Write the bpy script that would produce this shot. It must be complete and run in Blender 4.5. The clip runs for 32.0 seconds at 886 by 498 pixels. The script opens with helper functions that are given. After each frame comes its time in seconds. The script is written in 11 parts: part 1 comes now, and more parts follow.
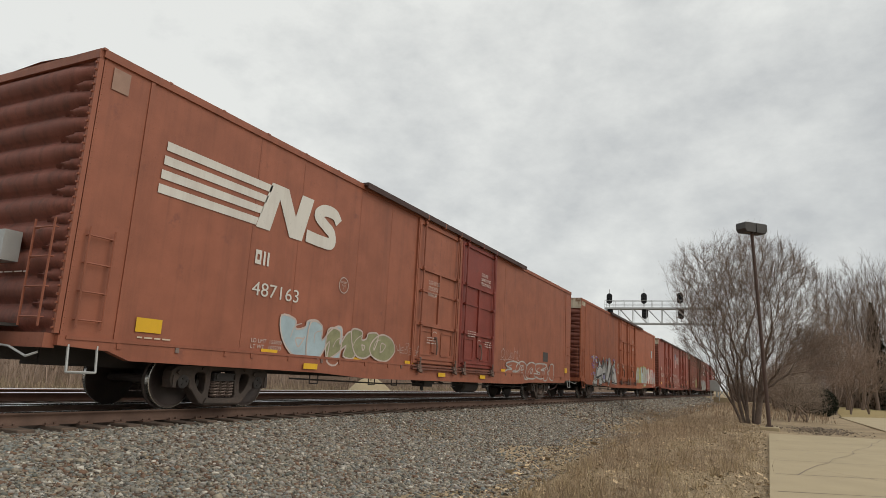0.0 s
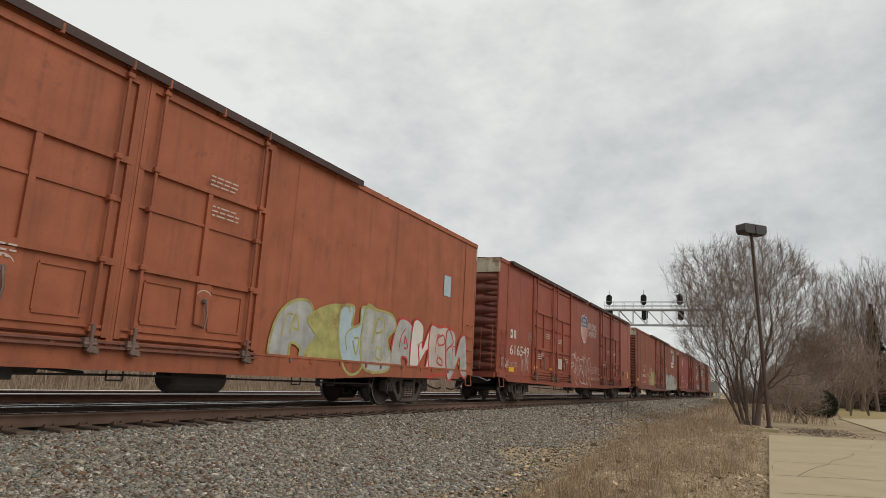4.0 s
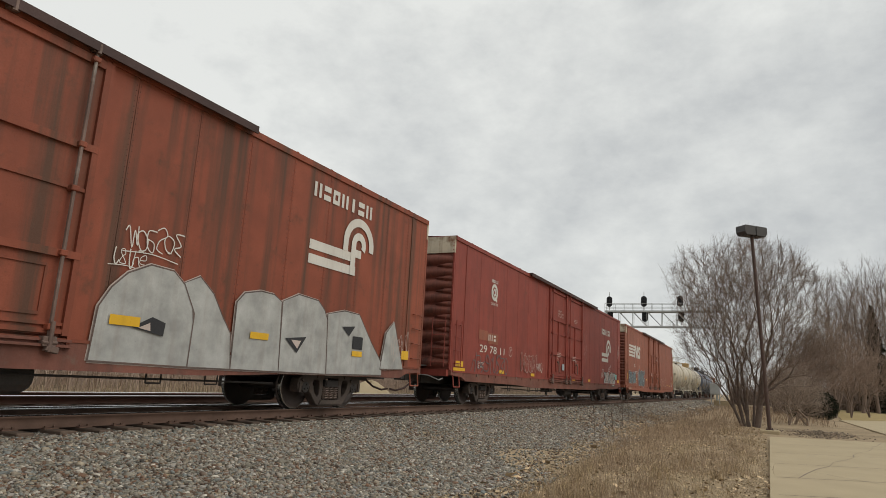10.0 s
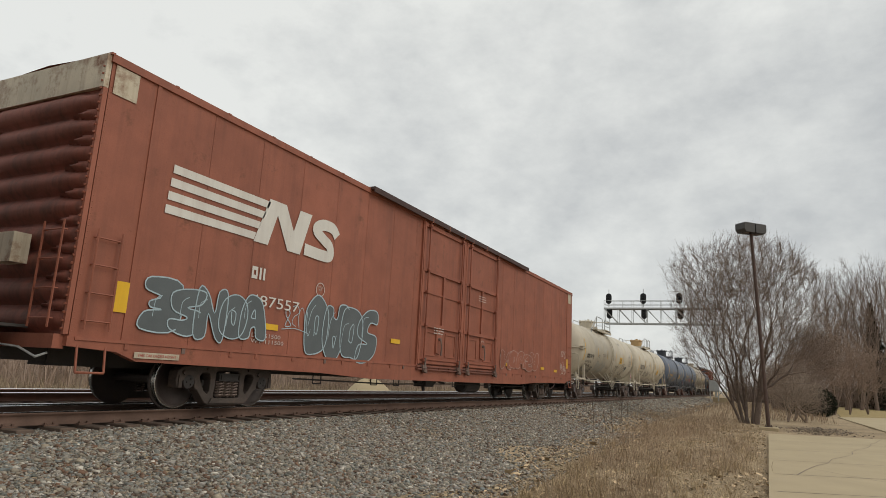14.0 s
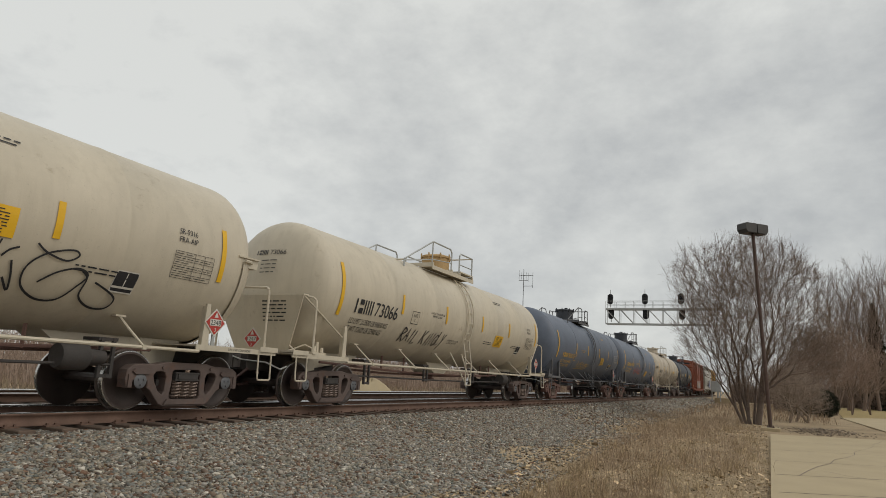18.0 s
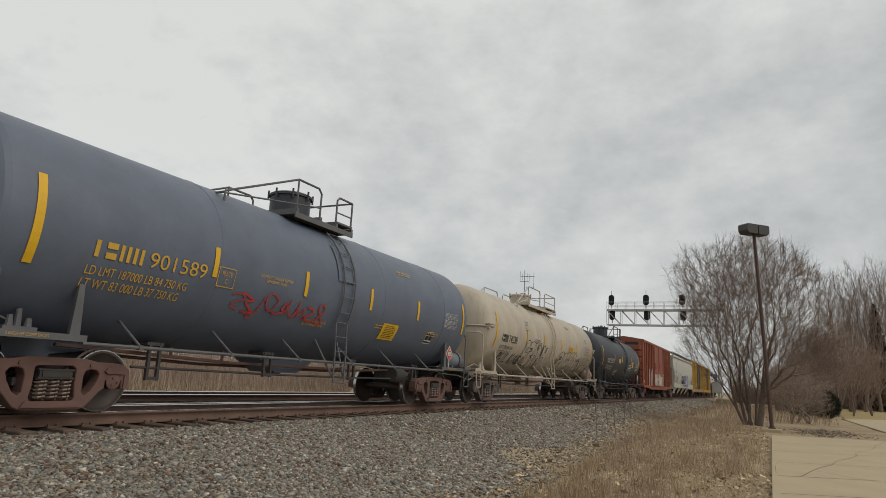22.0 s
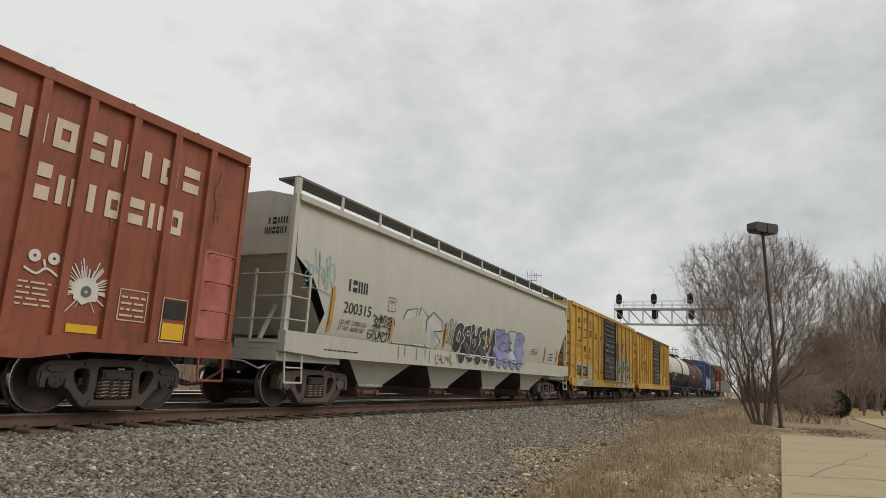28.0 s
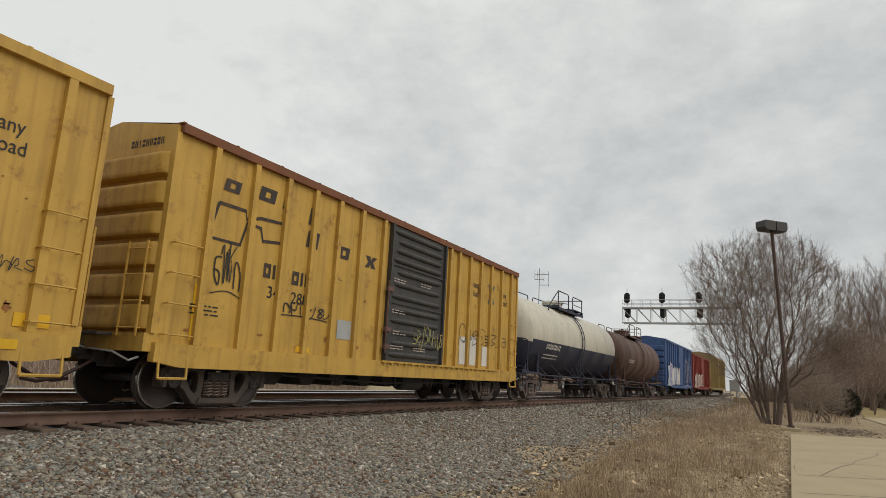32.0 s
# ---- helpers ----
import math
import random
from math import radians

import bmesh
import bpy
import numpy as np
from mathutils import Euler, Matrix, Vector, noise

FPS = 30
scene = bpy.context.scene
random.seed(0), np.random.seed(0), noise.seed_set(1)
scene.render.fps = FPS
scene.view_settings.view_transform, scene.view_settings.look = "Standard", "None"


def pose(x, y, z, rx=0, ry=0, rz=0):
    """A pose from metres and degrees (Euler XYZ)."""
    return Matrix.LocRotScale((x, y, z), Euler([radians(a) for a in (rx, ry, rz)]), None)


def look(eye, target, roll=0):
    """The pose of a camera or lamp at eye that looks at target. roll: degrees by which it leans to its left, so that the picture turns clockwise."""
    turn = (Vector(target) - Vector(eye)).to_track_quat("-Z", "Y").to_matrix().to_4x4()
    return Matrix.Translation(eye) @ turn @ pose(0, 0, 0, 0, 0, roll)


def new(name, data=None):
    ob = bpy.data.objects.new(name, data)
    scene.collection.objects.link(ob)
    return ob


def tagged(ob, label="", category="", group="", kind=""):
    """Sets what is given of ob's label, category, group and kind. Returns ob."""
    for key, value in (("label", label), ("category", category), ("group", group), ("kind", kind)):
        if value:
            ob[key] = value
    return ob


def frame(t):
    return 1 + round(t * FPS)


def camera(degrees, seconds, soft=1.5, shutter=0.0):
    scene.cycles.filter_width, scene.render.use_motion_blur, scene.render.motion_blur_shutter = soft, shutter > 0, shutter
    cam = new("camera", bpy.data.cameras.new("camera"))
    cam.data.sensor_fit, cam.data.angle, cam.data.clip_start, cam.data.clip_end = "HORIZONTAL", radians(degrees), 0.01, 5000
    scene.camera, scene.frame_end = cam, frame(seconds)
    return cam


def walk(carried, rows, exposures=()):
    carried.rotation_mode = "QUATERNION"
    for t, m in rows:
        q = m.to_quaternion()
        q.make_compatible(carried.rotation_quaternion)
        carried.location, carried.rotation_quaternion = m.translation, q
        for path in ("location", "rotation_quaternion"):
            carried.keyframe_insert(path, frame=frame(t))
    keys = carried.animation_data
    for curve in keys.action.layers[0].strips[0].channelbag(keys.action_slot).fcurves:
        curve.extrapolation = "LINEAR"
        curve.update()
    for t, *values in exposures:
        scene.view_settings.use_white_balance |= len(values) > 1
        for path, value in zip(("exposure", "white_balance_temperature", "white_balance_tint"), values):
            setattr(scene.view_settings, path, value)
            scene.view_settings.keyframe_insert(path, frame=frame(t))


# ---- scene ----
from mathutils import geometry

# ---- the camera: held by hand beside the line, almost still ----
EYE = Vector((0.0, 0.0, 1.6))
cam = camera(69.2, 32.0, 0.28)
ROLL = 3.055
HELD = [(0, 26.624, 11.180), (1, 26.590, 11.217), (2, 26.613, 11.229), (3, 26.625, 11.268), (3.5, 26.614, 11.277), (5.5, 26.593, 11.373),
        (6.5, 26.612, 11.385), (7.5, 26.618, 11.410), (8.5, 26.616, 11.470), (9.5, 26.621, 11.473), (10.5, 26.649, 11.409), (11.5, 26.630, 11.345),
        (12, 26.599, 11.322), (12.5, 26.561, 11.284), (13, 26.543, 11.249), (13.5, 26.548, 11.222), (14.5, 26.593, 11.180), (16.5, 26.634, 11.192),
        (17.5, 26.667, 11.235), (18.5, 26.751, 11.224), (19.5, 26.804, 11.243), (20.5, 26.777, 11.294), (21.5, 26.793, 11.315), (22.5, 26.799, 11.327),
        (23.5, 26.814, 11.363), (24.5, 26.869, 11.386), (25.5, 26.929, 11.349), (27.5, 27.324, 11.238), (28.5, 27.530, 11.194), (29.5, 27.705, 11.082),
        (30, 27.779, 11.048), (30.5, 27.864, 11.045), (31, 27.943, 11.066), (32, 28.089, 11.101)]


def aim(yaw, pitch):
    y, p = radians(yaw), radians(pitch)
    return look(EYE, EYE + Vector((math.cos(p) * math.cos(y), math.cos(p) * math.sin(y), math.sin(p))), ROLL)


walk(cam, [(t, aim(y, p)) for t, y, p in HELD], [(0, 0.08), (14.5, 0.08), (16.5, -0.10), (25.5, -0.10), (27.5, 0.01), (32, 0.0)])

# ---- light: a bright overcast sky with thin cloud, and a broad weak sun behind it ----
SUN_EL, SUN_AZ = 42.0, 200.0
world = bpy.data.worlds.new("overcast_sky")
scene.world = world
world.use_nodes = True
wn, wl = world.node_tree.nodes, world.node_tree.links
wn.clear()
w_out, w_bg, w_sky = wn.new("ShaderNodeOutputWorld"), wn.new("ShaderNodeBackground"), wn.new("ShaderNodeTexSky")
w_sky.sky_type, w_sky.sun_disc = "NISHITA", False
w_sky.sun_elevation, w_sky.sun_rotation = radians(SUN_EL), radians(SUN_AZ)
w_tc, w_map = wn.new("ShaderNodeTexCoord"), wn.new("ShaderNodeMapping")
w_map.inputs["Scale"].default_value = (1.0, 1.0, 1.7)
w_n1, w_n2 = wn.new("ShaderNodeTexNoise"), wn.new("ShaderNodeTexNoise")
w_n1.inputs["Scale"].default_value, w_n1.inputs["Detail"].default_value, w_n1.inputs["Roughness"].default_value = 3.2, 8.0, 0.6
w_n2.inputs["Scale"].default_value, w_n2.inputs["Detail"].default_value, w_n2.inputs["Roughness"].default_value = 12.0, 8.0, 0.62
w_mx = wn.new("ShaderNodeMath")
w_mx.operation = "MULTIPLY_ADD"
w_mx.inputs[1].default_value = 0.34
w_r = wn.new("ShaderNodeValToRGB")
w_r.color_ramp.elements[0].position, w_r.color_ramp.elements[0].color = 0.63, (0.52, 0.535, 0.535, 1)
w_r.color_ramp.elements[1].position, w_r.color_ramp.elements[1].color = 1.17, (0.785, 0.795, 0.765, 1)
# the veiled side of the sky is the brighter one
w_sep, w_grad = wn.new("ShaderNodeSeparateXYZ"), wn.new("ShaderNodeMath")
w_grad.operation = "MULTIPLY_ADD"
w_grad.inputs[1].default_value = 0.26
w_rise = wn.new("ShaderNodeMath")
w_rise.operation = "MULTIPLY_ADD"
w_rise.inputs[1].default_value = 0.30
w_scale, w_mix = wn.new("ShaderNodeMix"), wn.new("ShaderNodeMix")
w_scale.data_type = w_mix.data_type = "RGBA"
w_scale.blend_type = "MULTIPLY"
w_scale.inputs["Factor"].default_value = 1.0
w_scale.inputs["B"].default_value = (0.10, 0.10, 0.10, 1)
w_mix.inputs["Factor"].default_value = 0.93
wl.new(w_tc.outputs["Generated"], w_map.inputs["Vector"])
wl.new(w_map.outputs["Vector"], w_n1.inputs["Vector"])
wl.new(w_map.outputs["Vector"], w_n2.inputs["Vector"])
wl.new(w_n2.outputs["Fac"], w_mx.inputs[0])
wl.new(w_n1.outputs["Fac"], w_mx.inputs[2])
wl.new(w_tc.outputs["Generated"], w_sep.inputs["Vector"])
wl.new(w_sep.outputs["Y"], w_grad.inputs[0])
wl.new(w_mx.outputs[0], w_grad.inputs[2])
wl.new(w_sep.outputs["Z"], w_rise.inputs[0])
wl.new(w_grad.outputs[0], w_rise.inputs[2])
wl.new(w_rise.outputs[0], w_r.inputs["Fac"])
wl.new(w_sky.outputs["Color"], w_scale.inputs["A"])
wl.new(w_scale.outputs["Result"], w_mix.inputs["A"])
wl.new(w_r.outputs["Color"], w_mix.inputs["B"])
wl.new(w_mix.outputs["Result"], w_bg.inputs["Color"])
wl.new(w_bg.outputs["Background"], w_out.inputs["Surface"])
w_bg.inputs["Strength"].default_value = 1.0
sun = new("sun", bpy.data.lights.new("sun", "SUN"))
sun.data.energy, sun.data.angle, sun.data.color = 1.3, radians(55), (1.0, 0.93, 0.82)
sun.matrix_world = look((0, 0, 60), Vector((0, 0, 60)) - Vector((math.cos(radians(SUN_EL)) * math.cos(radians(-88)), math.cos(radians(SUN_EL)) * math.sin(radians(-88)), math.sin(radians(SUN_EL)))))


# ---- materials ----
def mat(name, base, rough=0.6, metal=0.0, var=0.18, scale=1.6, streak=0.0, streak_col=(0.03, 0.025, 0.02), patch=0.0, patch_col=(0.12, 0.05, 0.025),
        bump=0.15, fine=60.0, vary=0.0, spec=0.4, island=False, run=(7.0, 7.0, 0.35), run_at=(0.48, 0.78)):
    m = bpy.data.materials.new(name)
    m.use_nodes = True
    n, l = m.node_tree.nodes, m.node_tree.links
    b = n["Principled BSDF"]
    b.inputs["Roughness"].default_value, b.inputs["Metallic"].default_value = rough, metal
    b.inputs["Specular IOR Level"].default_value = spec
    tc = n.new("ShaderNodeTexCoord")

    def tex(sc, detail=5.0, stretch=None, rgh=0.6):
        t = n.new("ShaderNodeTexNoise")
        t.inputs["Scale"].default_value, t.inputs["Detail"].default_value, t.inputs["Roughness"].default_value = sc, detail, rgh
        if stretch:
            mp = n.new("ShaderNodeMapping")
            mp.inputs["Scale"].default_value = stretch
            l.new(tc.outputs["Object"], mp.inputs["Vector"])
            l.new(mp.outputs["Vector"], t.inputs["Vector"])
        else:
            l.new(tc.outputs["Object"], t.inputs["Vector"])
        return t.outputs["Fac"]

    def ramp(fac, lo, hi, a=0.0, c=1.0):
        r = n.new("ShaderNodeMapRange")
        r.inputs["From Min"].default_value, r.inputs["From Max"].default_value = lo, hi
        r.inputs["To Min"].default_value, r.inputs["To Max"].default_value = a, c
        l.new(fac, r.inputs["Value"])
        return r.outputs["Result"]

    def mixed(fac, a, c):
        x = n.new("ShaderNodeMix")
        x.data_type = "RGBA"
        if isinstance(fac, float):
            x.inputs["Factor"].default_value = fac
        else:
            l.new(fac, x.inputs["Factor"])
        for sock, v in (("A", a), ("B", c)):
            if isinstance(v, tuple):
                x.inputs[sock].default_value = (*v, 1)
            else:
                l.new(v, x.inputs[sock])
        return x.outputs["Result"]

    dark = tuple(c * (1 - var) for c in base)
    light = tuple(min(1, c * (1 + var)) for c in base)
    col = mixed(ramp(tex(scale), 0.3, 0.7), dark, light)
    grain = tex(fine, 4.0)
    col = mixed(ramp(grain, 0.35, 0.65, 0.0, 0.35), col, tuple(c * (1 - 0.6 * var) for c in base))
    if streak:
        col = mixed(ramp(tex(1.0, 6.0, run), *run_at, 0.0, streak), col, streak_col)
    if streak:
        # chips and specks of dirt
        col = mixed(ramp(tex(19.0, 3.0, None, 0.7), 0.64, 0.71, 0.0, 0.32), col, tuple(0.45 * c for c in base))
    if patch:
        col = mixed(ramp(tex(2.3, 9.0, None, 0.72), 0.62 - 0.2 * patch, 0.70, 0.0, min(1.0, 0.5 + patch)), col, patch_col)
    if vary:
        oi = n.new("ShaderNodeNewGeometry" if island else "ShaderNodeObjectInfo")
        hs = n.new("ShaderNodeHueSaturation")
        l.new(ramp(oi.outputs["Random Per Island" if island else "Random"], 0, 1, 1 - vary, 1 + vary), hs.inputs["Value"])
        l.new(col, hs.inputs["Color"])
        col = hs.outputs["Color"]
    l.new(col, b.inputs["Base Color"])
    l.new(ramp(grain, 0.3, 0.7, max(0.05, rough - 0.1), min(1.0, rough + 0.12)), b.inputs["Roughness"])
    if bump:
        bp = n.new("ShaderNodeBump")
        bp.inputs["Strength"].default_value, bp.inputs["Distance"].default_value = bump, 0.01
        l.new(grain, bp.inputs["Height"])
        l.new(bp.outputs["Normal"], b.inputs["Normal"])
    return m


RUST = (0.13, 0.055, 0.03)
M_BOX_A = mat("oxide_red_paint", (0.292, 0.101, 0.058), 0.55, streak=0.22, patch=0.12, patch_col=(0.16, 0.06, 0.045), vary=0.05)
M_BOX_B = mat("orange_brown_paint", (0.318, 0.096, 0.045), 0.6, streak=0.35, patch=0.15, patch_col=(0.15, 0.055, 0.04), vary=0.07)
M_BOX_C = mat("fresh_red_brown_paint", (0.281, 0.073, 0.045), 0.5, streak=0.12, patch=0.05, vary=0.04)
M_BOX_D = mat("rusty_red_paint", (0.236, 0.062, 0.032), 0.65, streak=0.85, streak_col=(0.075, 0.042, 0.026), patch=0.30, patch_col=(0.11, 0.045, 0.025), vary=0.14, run=(2.6, 2.6, 0.10), run_at=(0.50, 0.66))
M_BOX_E = mat("deep_red_paint", (0.240, 0.049, 0.034), 0.6, streak=0.3, patch=0.1, vary=0.06)
M_BOX_F = mat("faded_red_paint", (0.281, 0.095, 0.057), 0.6, streak=0.25, patch=0.15, vary=0.06)
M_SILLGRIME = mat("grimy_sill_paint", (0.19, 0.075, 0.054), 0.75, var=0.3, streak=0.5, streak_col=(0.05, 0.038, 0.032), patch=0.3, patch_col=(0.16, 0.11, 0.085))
M_HINGE = mat("worn_grey_brown_hinge_steel", (0.17, 0.115, 0.095), 0.6, metal=0.2, var=0.35, patch=0.4, patch_col=(0.28, 0.25, 0.22))
M_RIVET = mat("dark_rivet_rust", (0.11, 0.04, 0.028), 0.7, var=0.3)
M_FRAME_D = mat("dark_brown_truck_frame", (0.085, 0.066, 0.056), 0.7, var=0.4, patch=0.35, patch_col=(0.15, 0.10, 0.075), bump=0.3)
M_SPRING = mat("worn_spring_steel", (0.24, 0.18, 0.15), 0.55, metal=0.2, var=0.3)
M_RIM = mat("worn_wheel_rim", (0.42, 0.39, 0.36), 0.4, metal=0.5, var=0.2)
M_DOOR_RED = mat("repainted_door_red", (0.205, 0.043, 0.031), 0.5, streak=0.15, patch=0.08)
M_SOU = mat("weathered_barn_red", (0.26, 0.078, 0.043), 0.6, streak=0.55, streak_col=(0.07, 0.03, 0.02), patch=0.3, patch_col=(0.13, 0.05, 0.03))
M_YEL = mat("boxcar_yellow_paint", (0.53, 0.325, 0.066), 0.55, var=0.12, streak=0.5, streak_col=(0.16, 0.07, 0.02), patch=0.28, patch_col=(0.20, 0.08, 0.025))
M_BLACKDOOR = mat("black_door_paint", (0.05, 0.048, 0.046), 0.55, streak=0.3, streak_col=(0.12, 0.11, 0.10), patch=0.15, patch_col=(0.14, 0.10, 0.07))
M_BAND = mat("dirty_white_band", (0.52, 0.46, 0.35), 0.6, streak=0.6, streak_col=(0.16, 0.08, 0.045), patch=0.5, patch_col=(0.18, 0.08, 0.04))
# end walls: soot streaks, on a base darkened for the shade of the ends
M_SOOTSHADE = mat("shaded_sooty_end_paint", (0.20, 0.066, 0.046), 0.7, var=0.25, streak=0.7, streak_col=(0.035, 0.025, 0.022), patch=0.3, patch_col=(0.06, 0.035, 0.028))
M_BEIGE = mat("beige_tank_paint", (0.53, 0.475, 0.375), 0.5, var=0.08, streak=0.2, streak_col=(0.24, 0.20, 0.14), patch=0.08, patch_col=(0.30, 0.24, 0.16))
M_BEIGE2 = mat("stained_beige_tank_paint", (0.455, 0.40, 0.32), 0.55, var=0.1, streak=0.3, streak_col=(0.20, 0.15, 0.10), patch=0.06, patch_col=(0.22, 0.15, 0.09))
M_BLUEGREY = mat("blue_grey_tank_paint", (0.112, 0.134, 0.178), 0.45, var=0.14, streak=0.4, streak_col=(0.115, 0.125, 0.145), patch=0.06, patch_col=(0.10, 0.10, 0.11))
M_BLACKTANK = mat("black_tank_paint", (0.042, 0.047, 0.056), 0.5, var=0.2, streak=0.3, streak_col=(0.068, 0.07, 0.075))
M_WHITETANK = mat("cream_tank_paint", (0.58, 0.55, 0.46), 0.5, var=0.08, streak=0.4, streak_col=(0.28, 0.22, 0.15))
M_NAVY = mat("navy_paint", (0.03, 0.034, 0.06), 0.5, streak=0.3)
M_BROWNTANK = mat("brown_tank_paint", (0.11, 0.06, 0.045), 0.6, streak=0.5)
M_BLUE = mat("blue_boxcar_paint", (0.05, 0.10, 0.24), 0.55, streak=0.4)
M_REDFAR = mat("red_boxcar_paint", (0.25, 0.045, 0.03), 0.6, streak=0.4)
M_TANFAR = mat("tan_rack_paint", (0.36, 0.26, 0.10), 0.6, streak=0.4)
M_HOPPER = mat("pale_grey_hopper_paint", (0.465, 0.45, 0.395), 0.5, var=0.06, streak=0.28, streak_col=(0.26, 0.24, 0.19), patch=0.05, patch_col=(0.3, 0.26, 0.2))
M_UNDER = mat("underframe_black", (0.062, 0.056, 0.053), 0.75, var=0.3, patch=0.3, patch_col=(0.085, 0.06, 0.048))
M_FRAME = mat("truck_frame_grime", (0.118, 0.088, 0.078), 0.62, var=0.4, patch=0.45, patch_col=(0.14, 0.075, 0.052), bump=0.3)
M_FRAME_R = mat("truck_frame_rust", (0.155, 0.09, 0.075), 0.8, var=0.3, patch=0.4, patch_col=(0.15, 0.085, 0.06))
M_WHEEL = mat("wheel_steel_grime", (0.075, 0.058, 0.052), 0.48, metal=0.3, var=0.35, patch=0.2, patch_col=(0.10, 0.07, 0.05))
M_CAP = mat("blue_grey_bearing_cap", (0.13, 0.135, 0.145), 0.5, var=0.2)
M_SCRUB = mat("scrubbed_old_paint", (0.33, 0.21, 0.16), 0.7, var=0.2, patch=0.3, patch_col=(0.26, 0.12, 0.08))
M_TREAD = mat("polished_tread_steel", (0.45, 0.44, 0.42), 0.25, metal=1.0, var=0.1)
M_BLACKBAND = mat("roof_rail_black", (0.055, 0.028, 0.024), 0.6, var=0.3)
M_YREF = mat("yellow_reflector", (0.72, 0.42, 0.02), 0.35, var=0.08, streak=0.15)
M_WHITE = mat("white_stencil_paint", (0.62, 0.60, 0.55), 0.6, var=0.08, streak=0.25, streak_col=(0.35, 0.25, 0.2))
M_DULLWHITE = mat("faded_stencil_paint", (0.48, 0.40, 0.36), 0.7, var=0.2)
M_CREAM = mat("cream_lettering", (0.60, 0.50, 0.38), 0.6, var=0.12, streak=0.4, streak_col=(0.25, 0.10, 0.07))
M_BLACKINK = mat("black_stencil_paint", (0.025, 0.025, 0.028), 0.6, var=0.2)
M_LETBROWN = mat("dark_brown_lettering", (0.04, 0.030, 0.026), 0.6, var=0.2, streak=0.3, streak_col=(0.3, 0.17, 0.05))
M_YELLET = mat("yellow_lettering", (0.60, 0.36, 0.05), 0.5, var=0.12)
M_GREYPAINT = mat("grey_spray_paint", (0.38, 0.385, 0.37), 0.6, var=0.3, scale=2.5, streak=0.4, streak_col=(0.24, 0.2, 0.17))
M_SLATEPAINT = mat("slate_spray_paint", (0.10, 0.115, 0.12), 0.6, var=0.15)
M_COALPAINT = mat("coal_spray_paint", (0.045, 0.047, 0.052), 0.5, var=0.2)
M_PALEBLUE = mat("pale_blue_spray_paint", (0.36, 0.46, 0.50), 0.6, var=0.15, scale=3)
M_OLIVE = mat("olive_spray_paint", (0.24, 0.24, 0.13), 0.6, var=0.25, scale=4)
M_PURPLE = mat("purple_spray_paint", (0.22, 0.13, 0.38), 0.6, var=0.2, scale=4)
M_LILAC = mat("lilac_spray_paint", (0.24, 0.23, 0.42), 0.6, var=0.2, scale=4)
M_LIME = mat("lime_spray_paint", (0.36, 0.34, 0.12), 0.6, var=0.3, scale=4, patch=0.5, patch_col=(0.25, 0.15, 0.07))
M_TEAL = mat("teal_spray_paint", (0.16, 0.42, 0.40), 0.6, var=0.2)
M_REDINK = mat("red_paint", (0.45, 0.05, 0.04), 0.5, var=0.15)
M_BLUEINK = mat("blue_paint", (0.05, 0.085, 0.22), 0.5, var=0.1)
M_GALV = mat("galvanised_steel", (0.42, 0.43, 0.42), 0.5, metal=0.4, var=0.12)
M_RAIL = mat("rusty_rail_steel", (0.135, 0.082, 0.060), 0.8, var=0.25, scale=3, patch=0.2, patch_col=(0.07, 0.045, 0.035))
M_RAILTOP = mat("polished_rail_head", (0.72, 0.72, 0.71), 0.2, metal=1.0, var=0.08)
M_TIE = mat("weathered_tie_wood", (0.115, 0.082, 0.062), 0.9, var=0.35, scale=4, bump=0.5, vary=0.25)
M_BED = mat("stone_bed", (0.10, 0.094, 0.085), 0.95, var=0.45, scale=9, bump=0.8, fine=22)
M_CONC = mat("tan_concrete", (0.40, 0.325, 0.205), 0.85, var=0.08, scale=0.8, patch=0.08, patch_col=(0.32, 0.28, 0.21), bump=0.25, fine=90)
M_LITTER = mat("dead_leaf_litter", (0.42, 0.32, 0.20), 0.9, var=0.3, vary=0.7, island=True, bump=0.0)
M_RUBBLE = mat("pale_rubble", (0.30, 0.24, 0.18), 0.9, var=0.25, scale=9, vary=0.45, island=True)
M_GRASS = mat("dry_grass", (0.38, 0.29, 0.175), 0.9, var=0.2, vary=0.4, island=True, bump=0.0)
M_FARGRASS = mat("far_dead_grass", (0.29, 0.23, 0.16), 0.9, var=0.2, vary=0.45, island=True, bump=0.0)
M_GALVSTONE = mat("grey_broken_concrete", (0.30, 0.29, 0.27), 0.9, var=0.25, scale=6, vary=0.3)
M_GRASS2 = mat("dry_russet_weed", (0.34, 0.25, 0.17), 0.9, var=0.2, vary=0.35, island=True, bump=0.0)
M_TWIG = mat("reddish_grey_twigs", (0.22, 0.165, 0.13), 0.9, var=0.25, scale=3, bump=0.0)
M_BARK = mat("grey_brown_bark", (0.14, 0.105, 0.085), 0.9, var=0.3, scale=6, bump=0.6)
M_BARK2 = mat("pale_bark", (0.34, 0.27, 0.215), 0.9, var=0.3, scale=6, bump=0.6)
M_BARK3 = mat("hazy_far_bark", (0.31, 0.235, 0.185), 0.9, var=0.2, scale=4)
M_EVER = mat("evergreen_needles", (0.018, 0.022, 0.014), 0.9, var=0.3, vary=0.5, island=True, bump=0.0, spec=0.1)
M_WOOD = mat("dark_wood_bark", (0.19, 0.14, 0.112), 0.9, var=0.25, scale=4, bump=0.0)
M_THICKET = mat("reddish_thicket_twigs", (0.27, 0.195, 0.15), 0.9, var=0.25, scale=3, bump=0.0)
